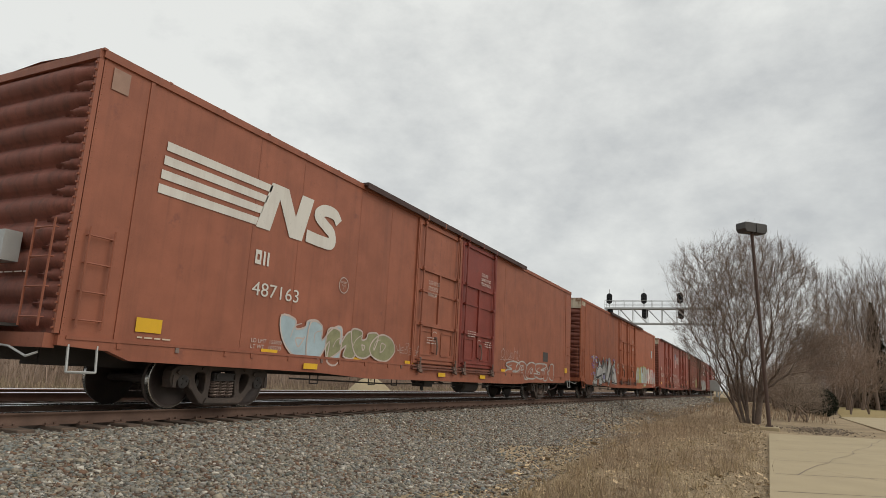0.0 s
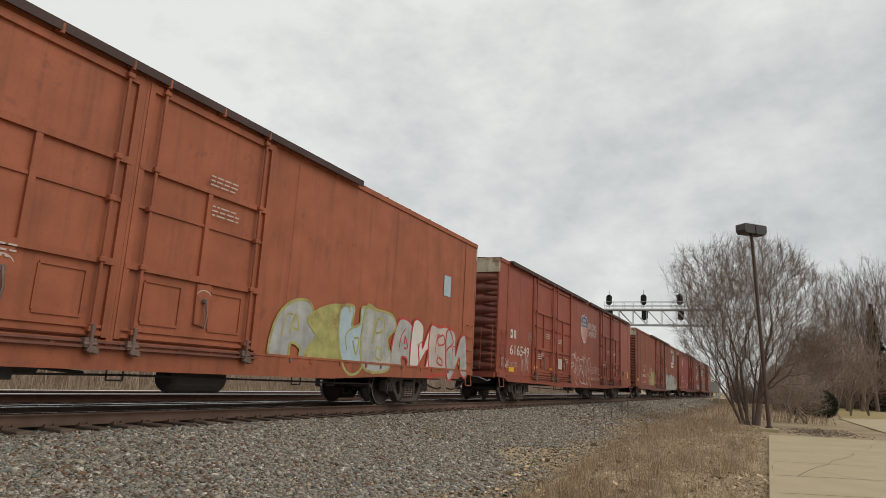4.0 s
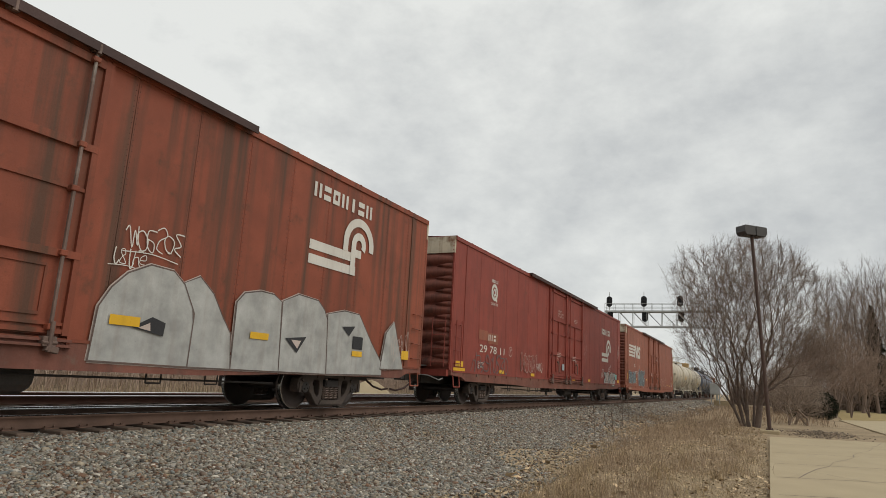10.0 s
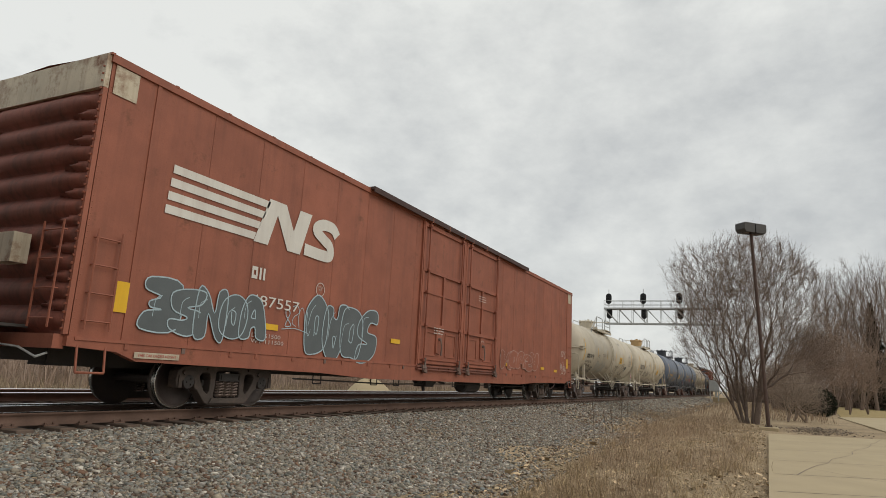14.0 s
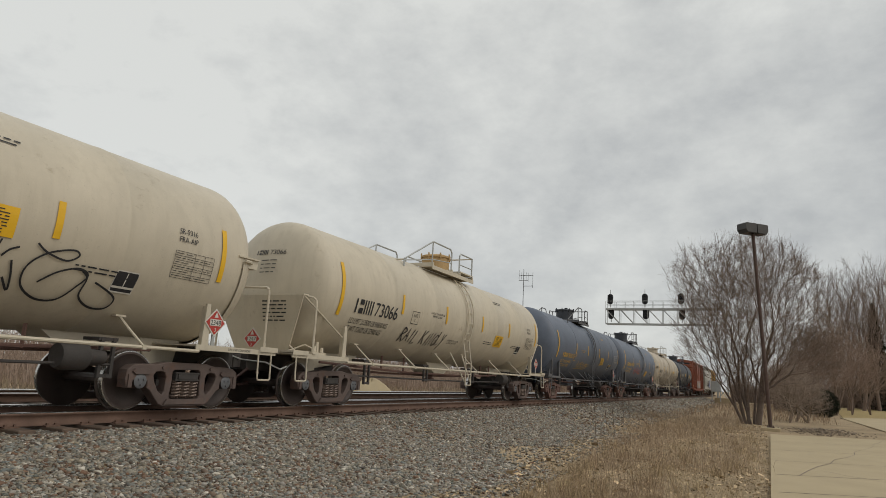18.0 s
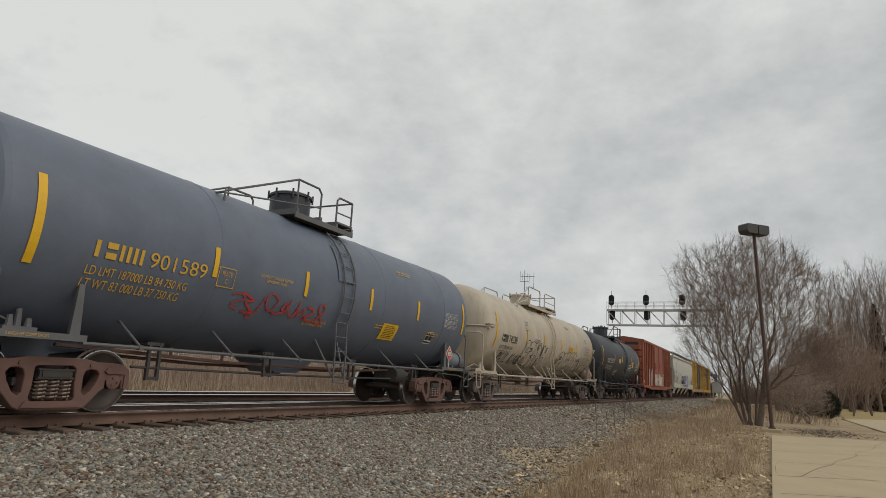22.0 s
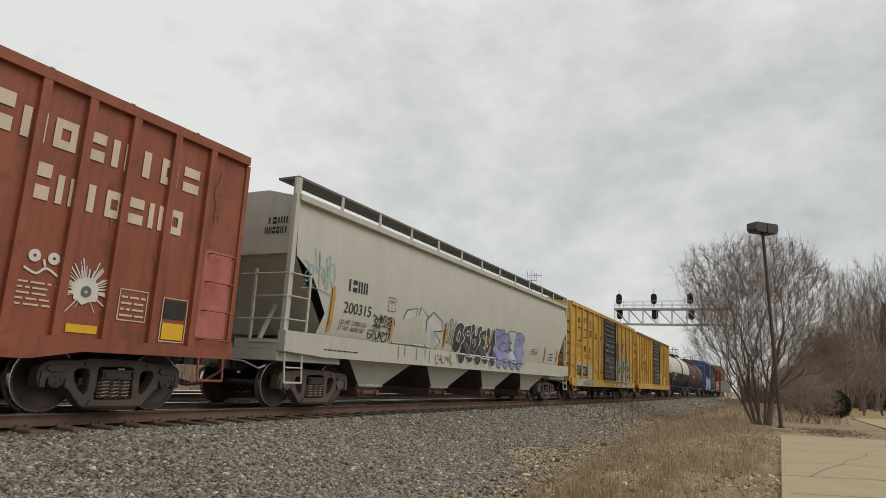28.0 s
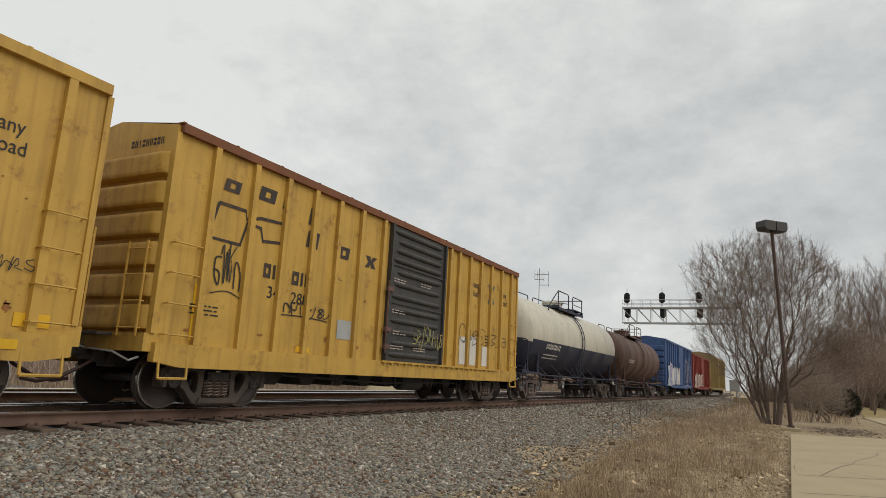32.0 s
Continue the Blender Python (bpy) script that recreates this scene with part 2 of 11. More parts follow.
M_POLE = mat("brown_pole_steel", (0.075, 0.045, 0.035), 0.6, var=0.2, scale=3, patch=0.15)
M_LAMPHEAD = mat("dark_bronze_lamp_housing", (0.045, 0.042, 0.04), 0.5, var=0.15)
M_SIGNAL = mat("matt_black_signal", (0.018, 0.018, 0.02), 0.7, var=0.2)
M_LENS = mat("dark_glass_lens", (0.02, 0.02, 0.022), 0.1, var=0.1)


def ground_mat():
    m = bpy.data.materials.new("rough_verge_ground")
    m.use_nodes = True
    n, l = m.node_tree.nodes, m.node_tree.links
    b = n["Principled BSDF"]
    b.inputs["Roughness"].default_value, b.inputs["Specular IOR Level"].default_value = 0.95, 0.2
    tc = n.new("ShaderNodeTexCoord")
    cols = []
    for sc, a, c, lo, hi in ((0.5, (0.25, 0.185, 0.115), (0.42, 0.32, 0.20), 0.35, 0.65), (28.0, (0.15, 0.11, 0.07), (0.52, 0.42, 0.28), 0.36, 0.68)):
        t, r = n.new("ShaderNodeTexNoise"), n.new("ShaderNodeValToRGB")
        t.inputs["Scale"].default_value, t.inputs["Detail"].default_value = sc, 8.0
        r.color_ramp.elements[0].position, r.color_ramp.elements[0].color = lo, (*a, 1)
        r.color_ramp.elements[1].position, r.color_ramp.elements[1].color = hi, (*c, 1)
        l.new(tc.outputs["Object"], t.inputs["Vector"])
        l.new(t.outputs["Fac"], r.inputs["Fac"])
        cols.append(r.outputs["Color"])
    x = n.new("ShaderNodeMix")
    x.data_type = "RGBA"
    x.inputs["Factor"].default_value = 0.5
    l.new(cols[0], x.inputs["A"])
    l.new(cols[1], x.inputs["B"])
    l.new(x.outputs["Result"], b.inputs["Base Color"])
    t, bp = n.new("ShaderNodeTexNoise"), n.new("ShaderNodeBump")
    t.inputs["Scale"].default_value, t.inputs["Detail"].default_value = 25.0, 6.0
    bp.inputs["Strength"].default_value, bp.inputs["Distance"].default_value = 0.8, 0.03
    l.new(tc.outputs["Object"], t.inputs["Vector"])
    l.new(t.outputs["Fac"], bp.inputs["Height"])
    l.new(bp.outputs["Normal"], b.inputs["Normal"])
    return m


M_GROUND = ground_mat()


def stone_mat():
    """Crushed stone: each stone takes one of several greys and browns."""
    m = mat("crushed_stone", (0.3, 0.3, 0.3), 0.9, var=0.3, scale=14, bump=0.4, fine=130)
    n, l = m.node_tree.nodes, m.node_tree.links
    b = n["Principled BSDF"]
    grain = b.inputs["Base Color"].links[0].from_socket
    g, r, x = n.new("ShaderNodeNewGeometry"), n.new("ShaderNodeValToRGB"), n.new("ShaderNodeMix")
    tones = ((0.0, (0.045, 0.042, 0.038)), (0.15, (0.15, 0.088, 0.058)), (0.28, (0.10, 0.106, 0.096)), (0.44, (0.20, 0.172, 0.135)), (0.60, (0.135, 0.15, 0.15)), (0.76, (0.25, 0.215, 0.165)), (0.90, (0.21, 0.20, 0.19)), (1.0, (0.43, 0.40, 0.35)))
    while len(r.color_ramp.elements) < len(tones):
        r.color_ramp.elements.new(0.5)
    for e, (p, c) in zip(r.color_ramp.elements, tones):
        e.position, e.color = p, (c[0] * 4.7, c[1] * 4.65, c[2] * 4.5, 1)
    x.data_type, x.blend_type = "RGBA", "MULTIPLY"
    x.inputs["Factor"].default_value = 1.0
    l.new(g.outputs["Random Per Island"], r.inputs["Fac"])
    l.new(grain, x.inputs["A"])
    l.new(r.outputs["Color"], x.inputs["B"])
    l.new(x.outputs["Result"], b.inputs["Base Color"])
    return m


M_STONE = stone_mat()


# ---- mesh helpers ----
def box(bm, x0, x1, y0, y1, z0, z1):
    v = [bm.verts.new(p) for p in ((x0, y0, z0), (x1, y0, z0), (x1, y1, z0), (x0, y1, z0), (x0, y0, z1), (x1, y0, z1), (x1, y1, z1), (x0, y1, z1))]
    for f in ((3, 2, 1, 0), (4, 5, 6, 7), (0, 1, 5, 4), (1, 2, 6, 5), (2, 3, 7, 6), (3, 0, 4, 7)):
        bm.faces.new([v[i] for i in f])


def prism(bm, pts, y0, y1):
    """A plate with the outline pts (x, z), from y0 to y1."""
    a = [bm.verts.new((x, y0, z)) for x, z in pts]
    b = [bm.verts.new((x, y1, z)) for x, z in pts]
    n = len(pts)
    bm.faces.new(a)
    bm.faces.new(b[::-1])
    for i in range(n):
        j = (i + 1) % n
        bm.faces.new((a[j], a[i], b[i], b[j]))


def rod(bm, p, q, r, n=6, r2=None):
    p, q = Vector(p), Vector(q)
    d = (q - p).normalized()
    u = d.orthogonal().normalized()
    w = d.cross(u)
    r2 = r if r2 is None else r2
    a = [bm.verts.new(p + r * (u * math.cos(k * 2 * math.pi / n) + w * math.sin(k * 2 * math.pi / n))) for k in range(n)]
    b = [bm.verts.new(q + r2 * (u * math.cos(k * 2 * math.pi / n) + w * math.sin(k * 2 * math.pi / n))) for k in range(n)]
    for k in range(n):
        j = (k + 1) % n
        bm.faces.new((a[k], a[j], b[j], b[k]))
    bm.faces.new(a[::-1])
    bm.faces.new(b)


def pipe(bm, pts, r, n=6):
    for a, b in zip(pts, pts[1:]):
        rod(bm, a, b, r, n)


def lathe(bm, prof, n=24, axis="x", closed=False):
    """prof: (along the axis, radius)."""
    rings = []
    for a, r in prof:
        ring = []
        for k in range(n):
            c, s = math.cos(2 * math.pi * k / n) * r, math.sin(2 * math.pi * k / n) * r
            ring.append(bm.verts.new((a, c, s) if axis == "x" else (c, a, s) if axis == "y" else (c, s, a)))
        rings.append(ring)
    pairs = list(zip(rings, rings[1:])) + ([(rings[-1], rings[0])] if closed else [])
    for p, q in pairs:
        for k in range(n):
            j = (k + 1) % n
            bm.faces.new((p[k], p[j], q[j], q[k]))
    if not closed:
        for ring in (rings[0], rings[-1]):
            try:
                bm.faces.new(ring)
            except ValueError:
                pass


def bm_box(x0, x1, y0, y1, z0, z1):
    bm = bmesh.new()
    box(bm, x0, x1, y0, y1, z0, z1)
    return bm


def mesh_of(bm, name, material, smooth=False):
    me = bpy.data.meshes.new(name)
    bmesh.ops.recalc_face_normals(bm, faces=bm.faces)
    bm.to_mesh(me)
    bm.free()
    me.materials.append(material)
    if smooth:
        me.shade_smooth()
    return me


def smooth_by(me, degrees=40):
    me.shade_smooth()
    me.set_sharp_from_angle(angle=radians(degrees))


def part(name, bm, material, parent, label="", smooth=False):
    me = mesh_of(bm, name, material)
    if smooth:
        smooth_by(me)
    ob = new(name, me)
    ob.parent = parent
    if label:
        tagged(ob, label)
    return ob


def piece(name, me, parent, m=None, label=""):
    ob = new(name, me)
    ob.parent = parent
    if m is not None:
        ob.matrix_basis = m
    if label:
        tagged(ob, label)
    return ob


def thing(name, label, category, m=None, group="", kind=""):
    ob = tagged(new(name), label, category, group, kind)
    if m is not None:
        ob.matrix_basis = m
    return ob


def from_arrays(name, verts, faces, material, smooth=False):
    me = bpy.data.meshes.new(name)
    verts, faces = np.asarray(verts, dtype=np.float32), np.asarray(faces, dtype=np.int32)
    k = faces.shape[1]
    me.vertices.add(len(verts))
    me.vertices.foreach_set("co", verts.ravel())
    me.loops.add(faces.size)
    me.loops.foreach_set("vertex_index", faces.ravel())
    me.polygons.add(len(faces))
    me.polygons.foreach_set("loop_start", np.arange(0, faces.size, k, dtype=np.int32))
    me.update(calc_edges=True)
    me.validate()
    me.materials.append(material)
    if smooth:
        me.shade_smooth()
    return me
# ---- the line: straight past the camera, then a long bend away from it ----
TY, RT, BEND, RADIUS = 9.708, 0.834, 100.0, 1100.0


def line_at(s, off=0.0):
    """Place and heading at s metres along the near track, off metres beyond its centre."""
    if s <= BEND:
        return Vector((s, TY + off, RT)), 0.0
    a = (s - BEND) / RADIUS
    return Vector((BEND + (RADIUS - off) * math.sin(a), TY + off + (RADIUS - off) * (1 - math.cos(a)), RT)), a


def bend_shift(x):
    d = min(max(0.0, x - BEND), 900.0)
    return RADIUS - math.sqrt(RADIUS * RADIUS - d * d)


def lift(x, y):
    """Height of the ground."""
    o = y - bend_shift(x)
    toe = 3.55 + 0.35 * math.sin(x * 0.35) + min(1.6, max(0.0, x - 12) * 0.05)
    if o < toe:
        z = 0.0
    elif o < 8.3:
        u = (o - toe) / (8.3 - toe)
        z = 0.60 * (0.35 * u + 0.65 * u * u * (3 - 2 * u))
    elif o < 16.0:
        z = 0.60 - 0.012 * min(1.0, (o - 8.3) / 0.2)
    elif o < 19.5:
        z = 0.588 - 0.458 * (o - 16.0) / 3.5
    else:
        z = 0.13
    return z + 0.05 * (noise.noise(Vector((x * 0.4, y * 0.4, 3.0)))) * (1.0 if o < 3.4 or o > 19 else 0.25)


def steps(*spans):
    out = []
    for a, b, d in spans:
        n = max(1, round((b - a) / d))
        out += [a + (b - a) * k / n for k in range(n)]
    return out + [spans[-1][1]]


def build_ground():
    xs = steps((-1500, -400, 200), (-400, -20, 20), (-20, 3, 1), (3, 45, 0.4), (45, 100, 2), (100, 400, 10), (400, 3000, 300))
    ys = steps((-2500, -300, 400), (-300, -30, 30), (-30, -2, 2), (-2, 9, 0.3), (9, 16, 1.0), (16, 24, 0.8), (24, 60, 6), (60, 400, 40), (400, 3000, 400))
    v = [(x, y, lift(x, y)) for y in ys for x in xs]
    w = len(xs)
    f = [(j * w + i, j * w + i + 1, (j + 1) * w + i + 1, (j + 1) * w + i) for j in range(len(ys) - 1) for i in range(w - 1)]
    ob = new("ground", from_arrays("ground", v, f, M_GROUND, True))
    tagged(ob, "rough dry verge of brown soil and dead grass", "ground", kind="structure")


def stones_at(name, rows, label):
    """One mesh of crushed stone; rows: (x0, x1, offset0, offset1, how many, size)."""
    rng = np.random.default_rng(5)
    cube = np.array([(x, y, z) for z in (-1, 1) for y in (-1, 1) for x in (-1, 1)]) * 0.62
    tri = np.array([(0, 2, 3), (0, 3, 1), (4, 5, 7), (4, 7, 6), (0, 1, 5), (0, 5, 4), (2, 6, 7), (2, 7, 3), (0, 4, 6), (0, 6, 2), (1, 3, 7), (1, 7, 5)])
    vs, fs, base = [], [], 0
    for x0, x1, o0, o1, count, size in rows:
        xs, os_ = rng.uniform(x0, x1, count), rng.uniform(o0, o1, count)
        zs = np.array([lift(x, o + bend_shift(x)) for x, o in zip(xs, os_)])
        ys = os_ + np.array([bend_shift(x) for x in xs])
        # thin out past a ragged toe
        keep = (os_ > 4.3 + 0.8 * np.sin(xs * 0.8) * np.sin(xs * 0.31 + 1) + np.minimum(1.6, np.maximum(0, xs - 12) * 0.05)) | (rng.random(count) < 0.22)
        xs, ys, zs = xs[keep], ys[keep], zs[keep]
        n = len(xs)
        r = size * rng.lognormal(0, 0.24, n)
        sc = r[:, None, None] * rng.uniform(0.45, 1.5, (n, 1, 3)) * rng.uniform(0.4, 1.25, (n, 8, 3))
        p = cube[None] * sc
        q = rng.normal(size=(n, 4))
        q /= np.linalg.norm(q, axis=1)[:, None]
        a, b, c, d = q.T
        rot = np.stack([np.stack([1 - 2 * (c * c + d * d), 2 * (b * c - a * d), 2 * (b * d + a * c)], -1),
                        np.stack([2 * (b * c + a * d), 1 - 2 * (b * b + d * d), 2 * (c * d - a * b)], -1),
                        np.stack([2 * (b * d - a * c), 2 * (c * d + a * b), 1 - 2 * (b * b + c * c)], -1)], 1)
        p = np.einsum("nij,nkj->nki", rot, p) * np.array((1.08, 1.08, 0.72)) + np.stack([xs, ys, zs + 0.25 * r], -1)[:, None, :]
        vs.append(p.reshape(-1, 3))
        fs.append((tri[None] + (base + 8 * np.arange(n))[:, None, None]).reshape(-1, 3))
        base += 8 * n
    ob = new(name, from_arrays(name, np.concatenate(vs), np.concatenate(fs), M_STONE))
    return tagged(ob, label, "gravel", kind="stuff")


def build_track():
    bed_x = [s for s in steps((-350, 0, 25), (0, 100, 2), (100, 520, 10))]
    v, f = [], []
    prof = [(-1.42, -0.26), (-1.28, -0.235), (1.28, -0.23), (3.3, -0.22), (5.9, -0.20), (6.4, -0.3)]
    for s in bed_x:
        for o, z in prof:
            p, _ = line_at(s, o)
            v.append((p.x, p.y, RT + z))
    k = len(prof)
    f = [(i * k + j, (i + 1) * k + j, (i + 1) * k + j + 1, i * k + j + 1) for i in range(len(bed_x) - 1) for j in range(k - 1)]
    tagged(new("track_bed", from_arrays("track_bed", v, f, M_BED, True)), "grey crushed-stone bed under the two tracks", "track bed", kind="structure")
    # rails: foot, web and head, swept along the line
    foot = [(-0.076, -0.180), (0.076, -0.180), (0.076, -0.166), (0.012, -0.150), (0.009, -0.050), (0.036, -0.038), (0.0355, -0.0125), (-0.0355, -0.0125),
            (-0.036, -0.038), (-0.009, -0.050), (-0.012, -0.150), (-0.076, -0.166)]
    ss = steps((-350, 0, 50), (0, 100, 10), (100, 520, 8))
    for name, off in (("rail_near", -0.755), ("rail_far", 0.755), ("rail_second_near", 3.83), ("rail_second_far", 5.34)):
        # the inner edge of a rail is worn bright as well
        g = 1 if "far" in name else -1
        prof_head = [(-0.039 * g, -0.034), (-0.0375 * g, -0.020), (-0.034 * g, -0.011), (-0.026 * g, -0.004), (0.0, 0.0), (0.030 * g, -0.003), (0.0365 * g, -0.0123)]
        v, k = [], len(foot)
        for s in ss:
            for o, z in foot:
                p, _ = line_at(s, off + o)
                v.append((p.x, p.y, RT + z))
        f = [(i * k + j, (i + 1) * k + j, (i + 1) * k + (j + 1) % k, i * k + (j + 1) % k) for i in range(len(ss) - 1) for j in range(k)]
        rail = tagged(new(name, from_arrays(name, v, f, M_RAIL)), "brown rusted steel rail with a worn bright head", "rail", kind="structure")
        v = []
        for s in ss:
            for o, z in prof_head:
                p, _ = line_at(s, off + o)
                v.append((p.x, p.y, RT + z))
        f = [(i * 7 + j, (i + 1) * 7 + j, (i + 1) * 7 + j + 1, i * 7 + j + 1) for i in range(len(ss) - 1) for j in range(6)]
        piece("rail_head", from_arrays("rail_head", v, f, M_RAILTOP, True), rail, label="bright polished running surface")


def build_ties():
    bm = bmesh.new()
    box(bm, -0.115, 0.115, -1.30, 1.30, -0.17, 0.0)
    bmesh.ops.bevel(bm, geom=bm.edges[:], offset=0.012, segments=1, affect="EDGES")
    me = mesh_of(bm, "tie", M_TIE)
    bm = bmesh.new()
    box(bm, -0.10, 0.10, -0.16, 0.16, 0.0, 0.018)
    for y in (-0.11, 0.11):
        for x in (-0.06, 0.06):
            box(bm, x - 0.014, x + 0.014, y - 0.016, y + 0.016, 0.018, 0.045)
    plate = mesh_of(bm, "tie_plate", M_RAIL)
    tagged(new("track"), "near railway track with wooden ties", "track", kind="structure")
    track = bpy.data.objects["track"]
    rng = random.Random(3)
    for i in range(-6, 150):
        s = 0.53 * i + rng.uniform(-0.04, 0.04)
        p, a = line_at(s)
        m = Matrix.Translation((p.x, p.y + rng.uniform(-0.07, 0.07), RT - 0.185)) @ Matrix.Rotation(a + rng.uniform(-0.02, 0.02), 4, "Z")
        piece("tie", me, track, m)
        piece("tie_plate", plate, track, Matrix.Translation((p.x, TY - 0.755, RT - 0.187)) @ Matrix.Rotation(a, 4, "Z"))
    # the rest, and the second track, in one mesh
    v, f = [], []
    quad = ((0, 3, 2, 1), (4, 5, 6, 7), (0, 1, 5, 4), (1, 2, 6, 5), (2, 3, 7, 6), (3, 0, 4, 7))
    for i in range(-600, 800):
        for off in (0.0, 4.585):
            s = 0.53 * i
            if off == 0.0 and -6 <= i < 150:
                continue
            if s < -300 or s > 420:
                continue
            b = len(v)
            for z in (-0.34, -0.185):
                for x, o in ((-0.115, -1.3), (0.115, -1.3), (0.115, 1.3), (-0.115, 1.3)):
                    p, _ = line_at(s + x, off + o)
                    v.append((p.x, p.y, RT + z))
            f += [tuple(b + q for q in face) for face in quad]
    tagged(new("far_ties", from_arrays("far_ties", v, f, M_TIE)), "wooden ties of the two tracks", "ties", kind="stuff")


def blades(name, spots, material, label, lean=0.5, width=0.006):
    """Dry stalks: (x, y, height) each, bent once."""
    rng = np.random.default_rng(11)
    p = np.array(spots)
    n = len(p)
    a, b = rng.uniform(0, 2 * np.pi, n), rng.uniform(0, 2 * np.pi, n)
    h, ln = p[:, 2], rng.uniform(0.05, lean, n)
    z0 = np.array([lift(x, y) for x, y in p[:, :2]])
    root = np.stack([p[:, 0], p[:, 1], z0], -1)
    side = np.stack([np.cos(a), np.sin(a), np.zeros(n)], -1) * (width * rng.uniform(0.6, 1.5, n))[:, None]
    d = np.stack([np.cos(b), np.sin(b), np.zeros(n)], -1)
    mid = root + d * (h * ln * 0.35)[:, None] + np.stack([0 * h, 0 * h, h * 0.6], -1)
    tip = root + d * (h * ln)[:, None] + np.stack([0 * h, 0 * h, h * rng.uniform(0.8, 1.0, n)], -1)
    v = np.stack([root - side, root + side, mid + side * 0.8, mid - side * 0.8, tip], 1).reshape(-1, 3)
    i = 5 * np.arange(n)
    f = np.concatenate([np.stack([i, i + 1, i + 2], -1), np.stack([i, i + 2, i + 3], -1), np.stack([i + 3, i + 2, i + 4], -1)])
    ob = new(name, from_arrays(name, v, f, material))
    return tagged(ob, label, "dry grass", kind="stuff")


def build_grass():
    rng = random.Random(21)
    tan, russet, wisps = [], [], []
    # fine upright weeds in drifts
    for _ in range(1900):
        x = 8.6 + 35 * rng.random() ** 1.1
        hi = 2.7 + min(3.2, max(0.0, x - 9) * 0.12)
        y = rng.uniform(0.25, hi)
        drift = noise.noise(Vector((x * 0.28, y * 0.75, 2.0))) + 0.5 * noise.noise(Vector((x * 0.9, y * 1.6, 7.0)))
        core = 1.0 - abs(y - 0.62 * hi) / (0.55 * hi)
        if drift + 0.55 * core < 0.12 or (x < 14 and y < 1.3):
            continue
        tall = rng.uniform(0.16, 0.42) + 0.42 * max(0.0, drift + 0.25) * max(0.2, core)
        for _ in range(rng.randint(5, 17)):
            russet.append((x + rng.gauss(0, 0.2), y + rng.gauss(0, 0.14), tall * rng.uniform(0.25, 1.5)))
    # pale arching tufts
    for _ in range(190):
        x = 8.4 + 26 * rng.random() ** 1.6
        hi = 2.8 + min(3.2, max(0.0, x - 9) * 0.12)
        y = rng.uniform(0.3, hi + 0.3)
        if x > 10.5 and rng.random() < 0.45:
            continue
        s = rng.uniform(0.10, 0.26)
        for _ in range(rng.randint(20, 55)):
            (wisps if rng.random() < 0.3 else tan).append((x + rng.gauss(0, 0.07), y + rng.gauss(0, 0.07), s * rng.uniform(0.5, 1.9)))
    # short dead turf in patches
    for _ in range(46000):
        x = 7.5 + 36 * rng.random() ** 1.25
        y = rng.uniform(-0.02, 3.6 + min(2.5, max(0.0, x - 9) * 0.08))
        if noise.noise(Vector((x * 0.7, y * 1.1, 3.0))) + 0.6 * noise.noise(Vector((x * 2.6, y * 2.6, 5.0))) < 0.0:
            continue
        tan.append((x, y, rng.uniform(0.015, 0.075)))
    blades("tall_wisps", wisps, M_GRASS, "long pale bent grass stalks on the verge", 1.1, 0.0030)
    blades("verge_grass", tan, M_GRASS, "pale dead grass on the verge", 1.1, 0.0030)
    blades("verge_weeds", russet, M_GRASS2, "russet dead weeds standing on the verge", 0.8, 0.0019)
    # a few tall dark weed stalks with seed heads near the stone edge
    for x, y, h in ((19.8, 4.55, 1.05), (21.5, 4.35, 0.75), (27.5, 5.2, 1.2), (31.0, 5.6, 1.0), (23.0, 4.9, 0.6)):
        stalk = thing("dead_weed", "tall dark dead weed stalk with a seed head", "weed", Matrix.Translation((x, y, lift(x, y) - 0.02)), "dead weeds on the verge")
        bm = bmesh.new()
        pipe(bm, [(0, 0, 0), (0.02, 0.03, h * 0.5), (0.0, 0.06, h)], 0.008, 5)
        for k in range(3):
            rod(bm, (0.01, 0.03, h * (0.45 + 0.15 * k)), (0.05 - 0.06 * (k % 2), 0.12 - 0.16 * (k % 2), h * (0.62 + 0.15 * k)), 0.005, 4)
        part("stem", bm, M_BARK, stalk)
        bm = bmesh.new()
        rod(bm, (0, 0.06, h - 0.02), (0.0, 0.07, h + 0.14), 0.022, 6, 0.006)
        part("seed_head", bm, M_BARK, stalk)
    # leaves, chips and pebbles on the bare soil
    r2 = np.random.default_rng(31)
    n = 34000
    x, u = 7.0 + 34 * r2.random(n) ** 1.5, r2.random(n)
    y = -0.02 + u * (4.0 + np.minimum(2.2, np.maximum(0.0, x - 9) * 0.1))
    z = np.array([lift(a, b) for a, b in zip(x, y)]) + 0.004
    size = 0.010 * r2.lognormal(0, 0.6, n)
    t = r2.uniform(0, 2 * np.pi, n)
    e1 = np.stack([np.cos(t), np.sin(t), r2.uniform(-0.3, 0.5, n)], -1) * size[:, None] * 1.6
    e2 = np.stack([-np.sin(t), np.cos(t), r2.uniform(-0.1, 0.7, n)], -1) * size[:, None]
    c = np.stack([x, y, z + size * 0.5], -1)
    v = np.stack([c - e1, c - e2, c + e1, c + e2], 1).reshape(-1, 3)
    tagged(new("verge_litter", from_arrays("verge_litter", v, np.arange(4 * n).reshape(-1, 4), M_LITTER)), "dead leaves and chips on the bare soil", "leaf litter", kind="stuff")
    # tall dead grass beyond the second track
    back = []
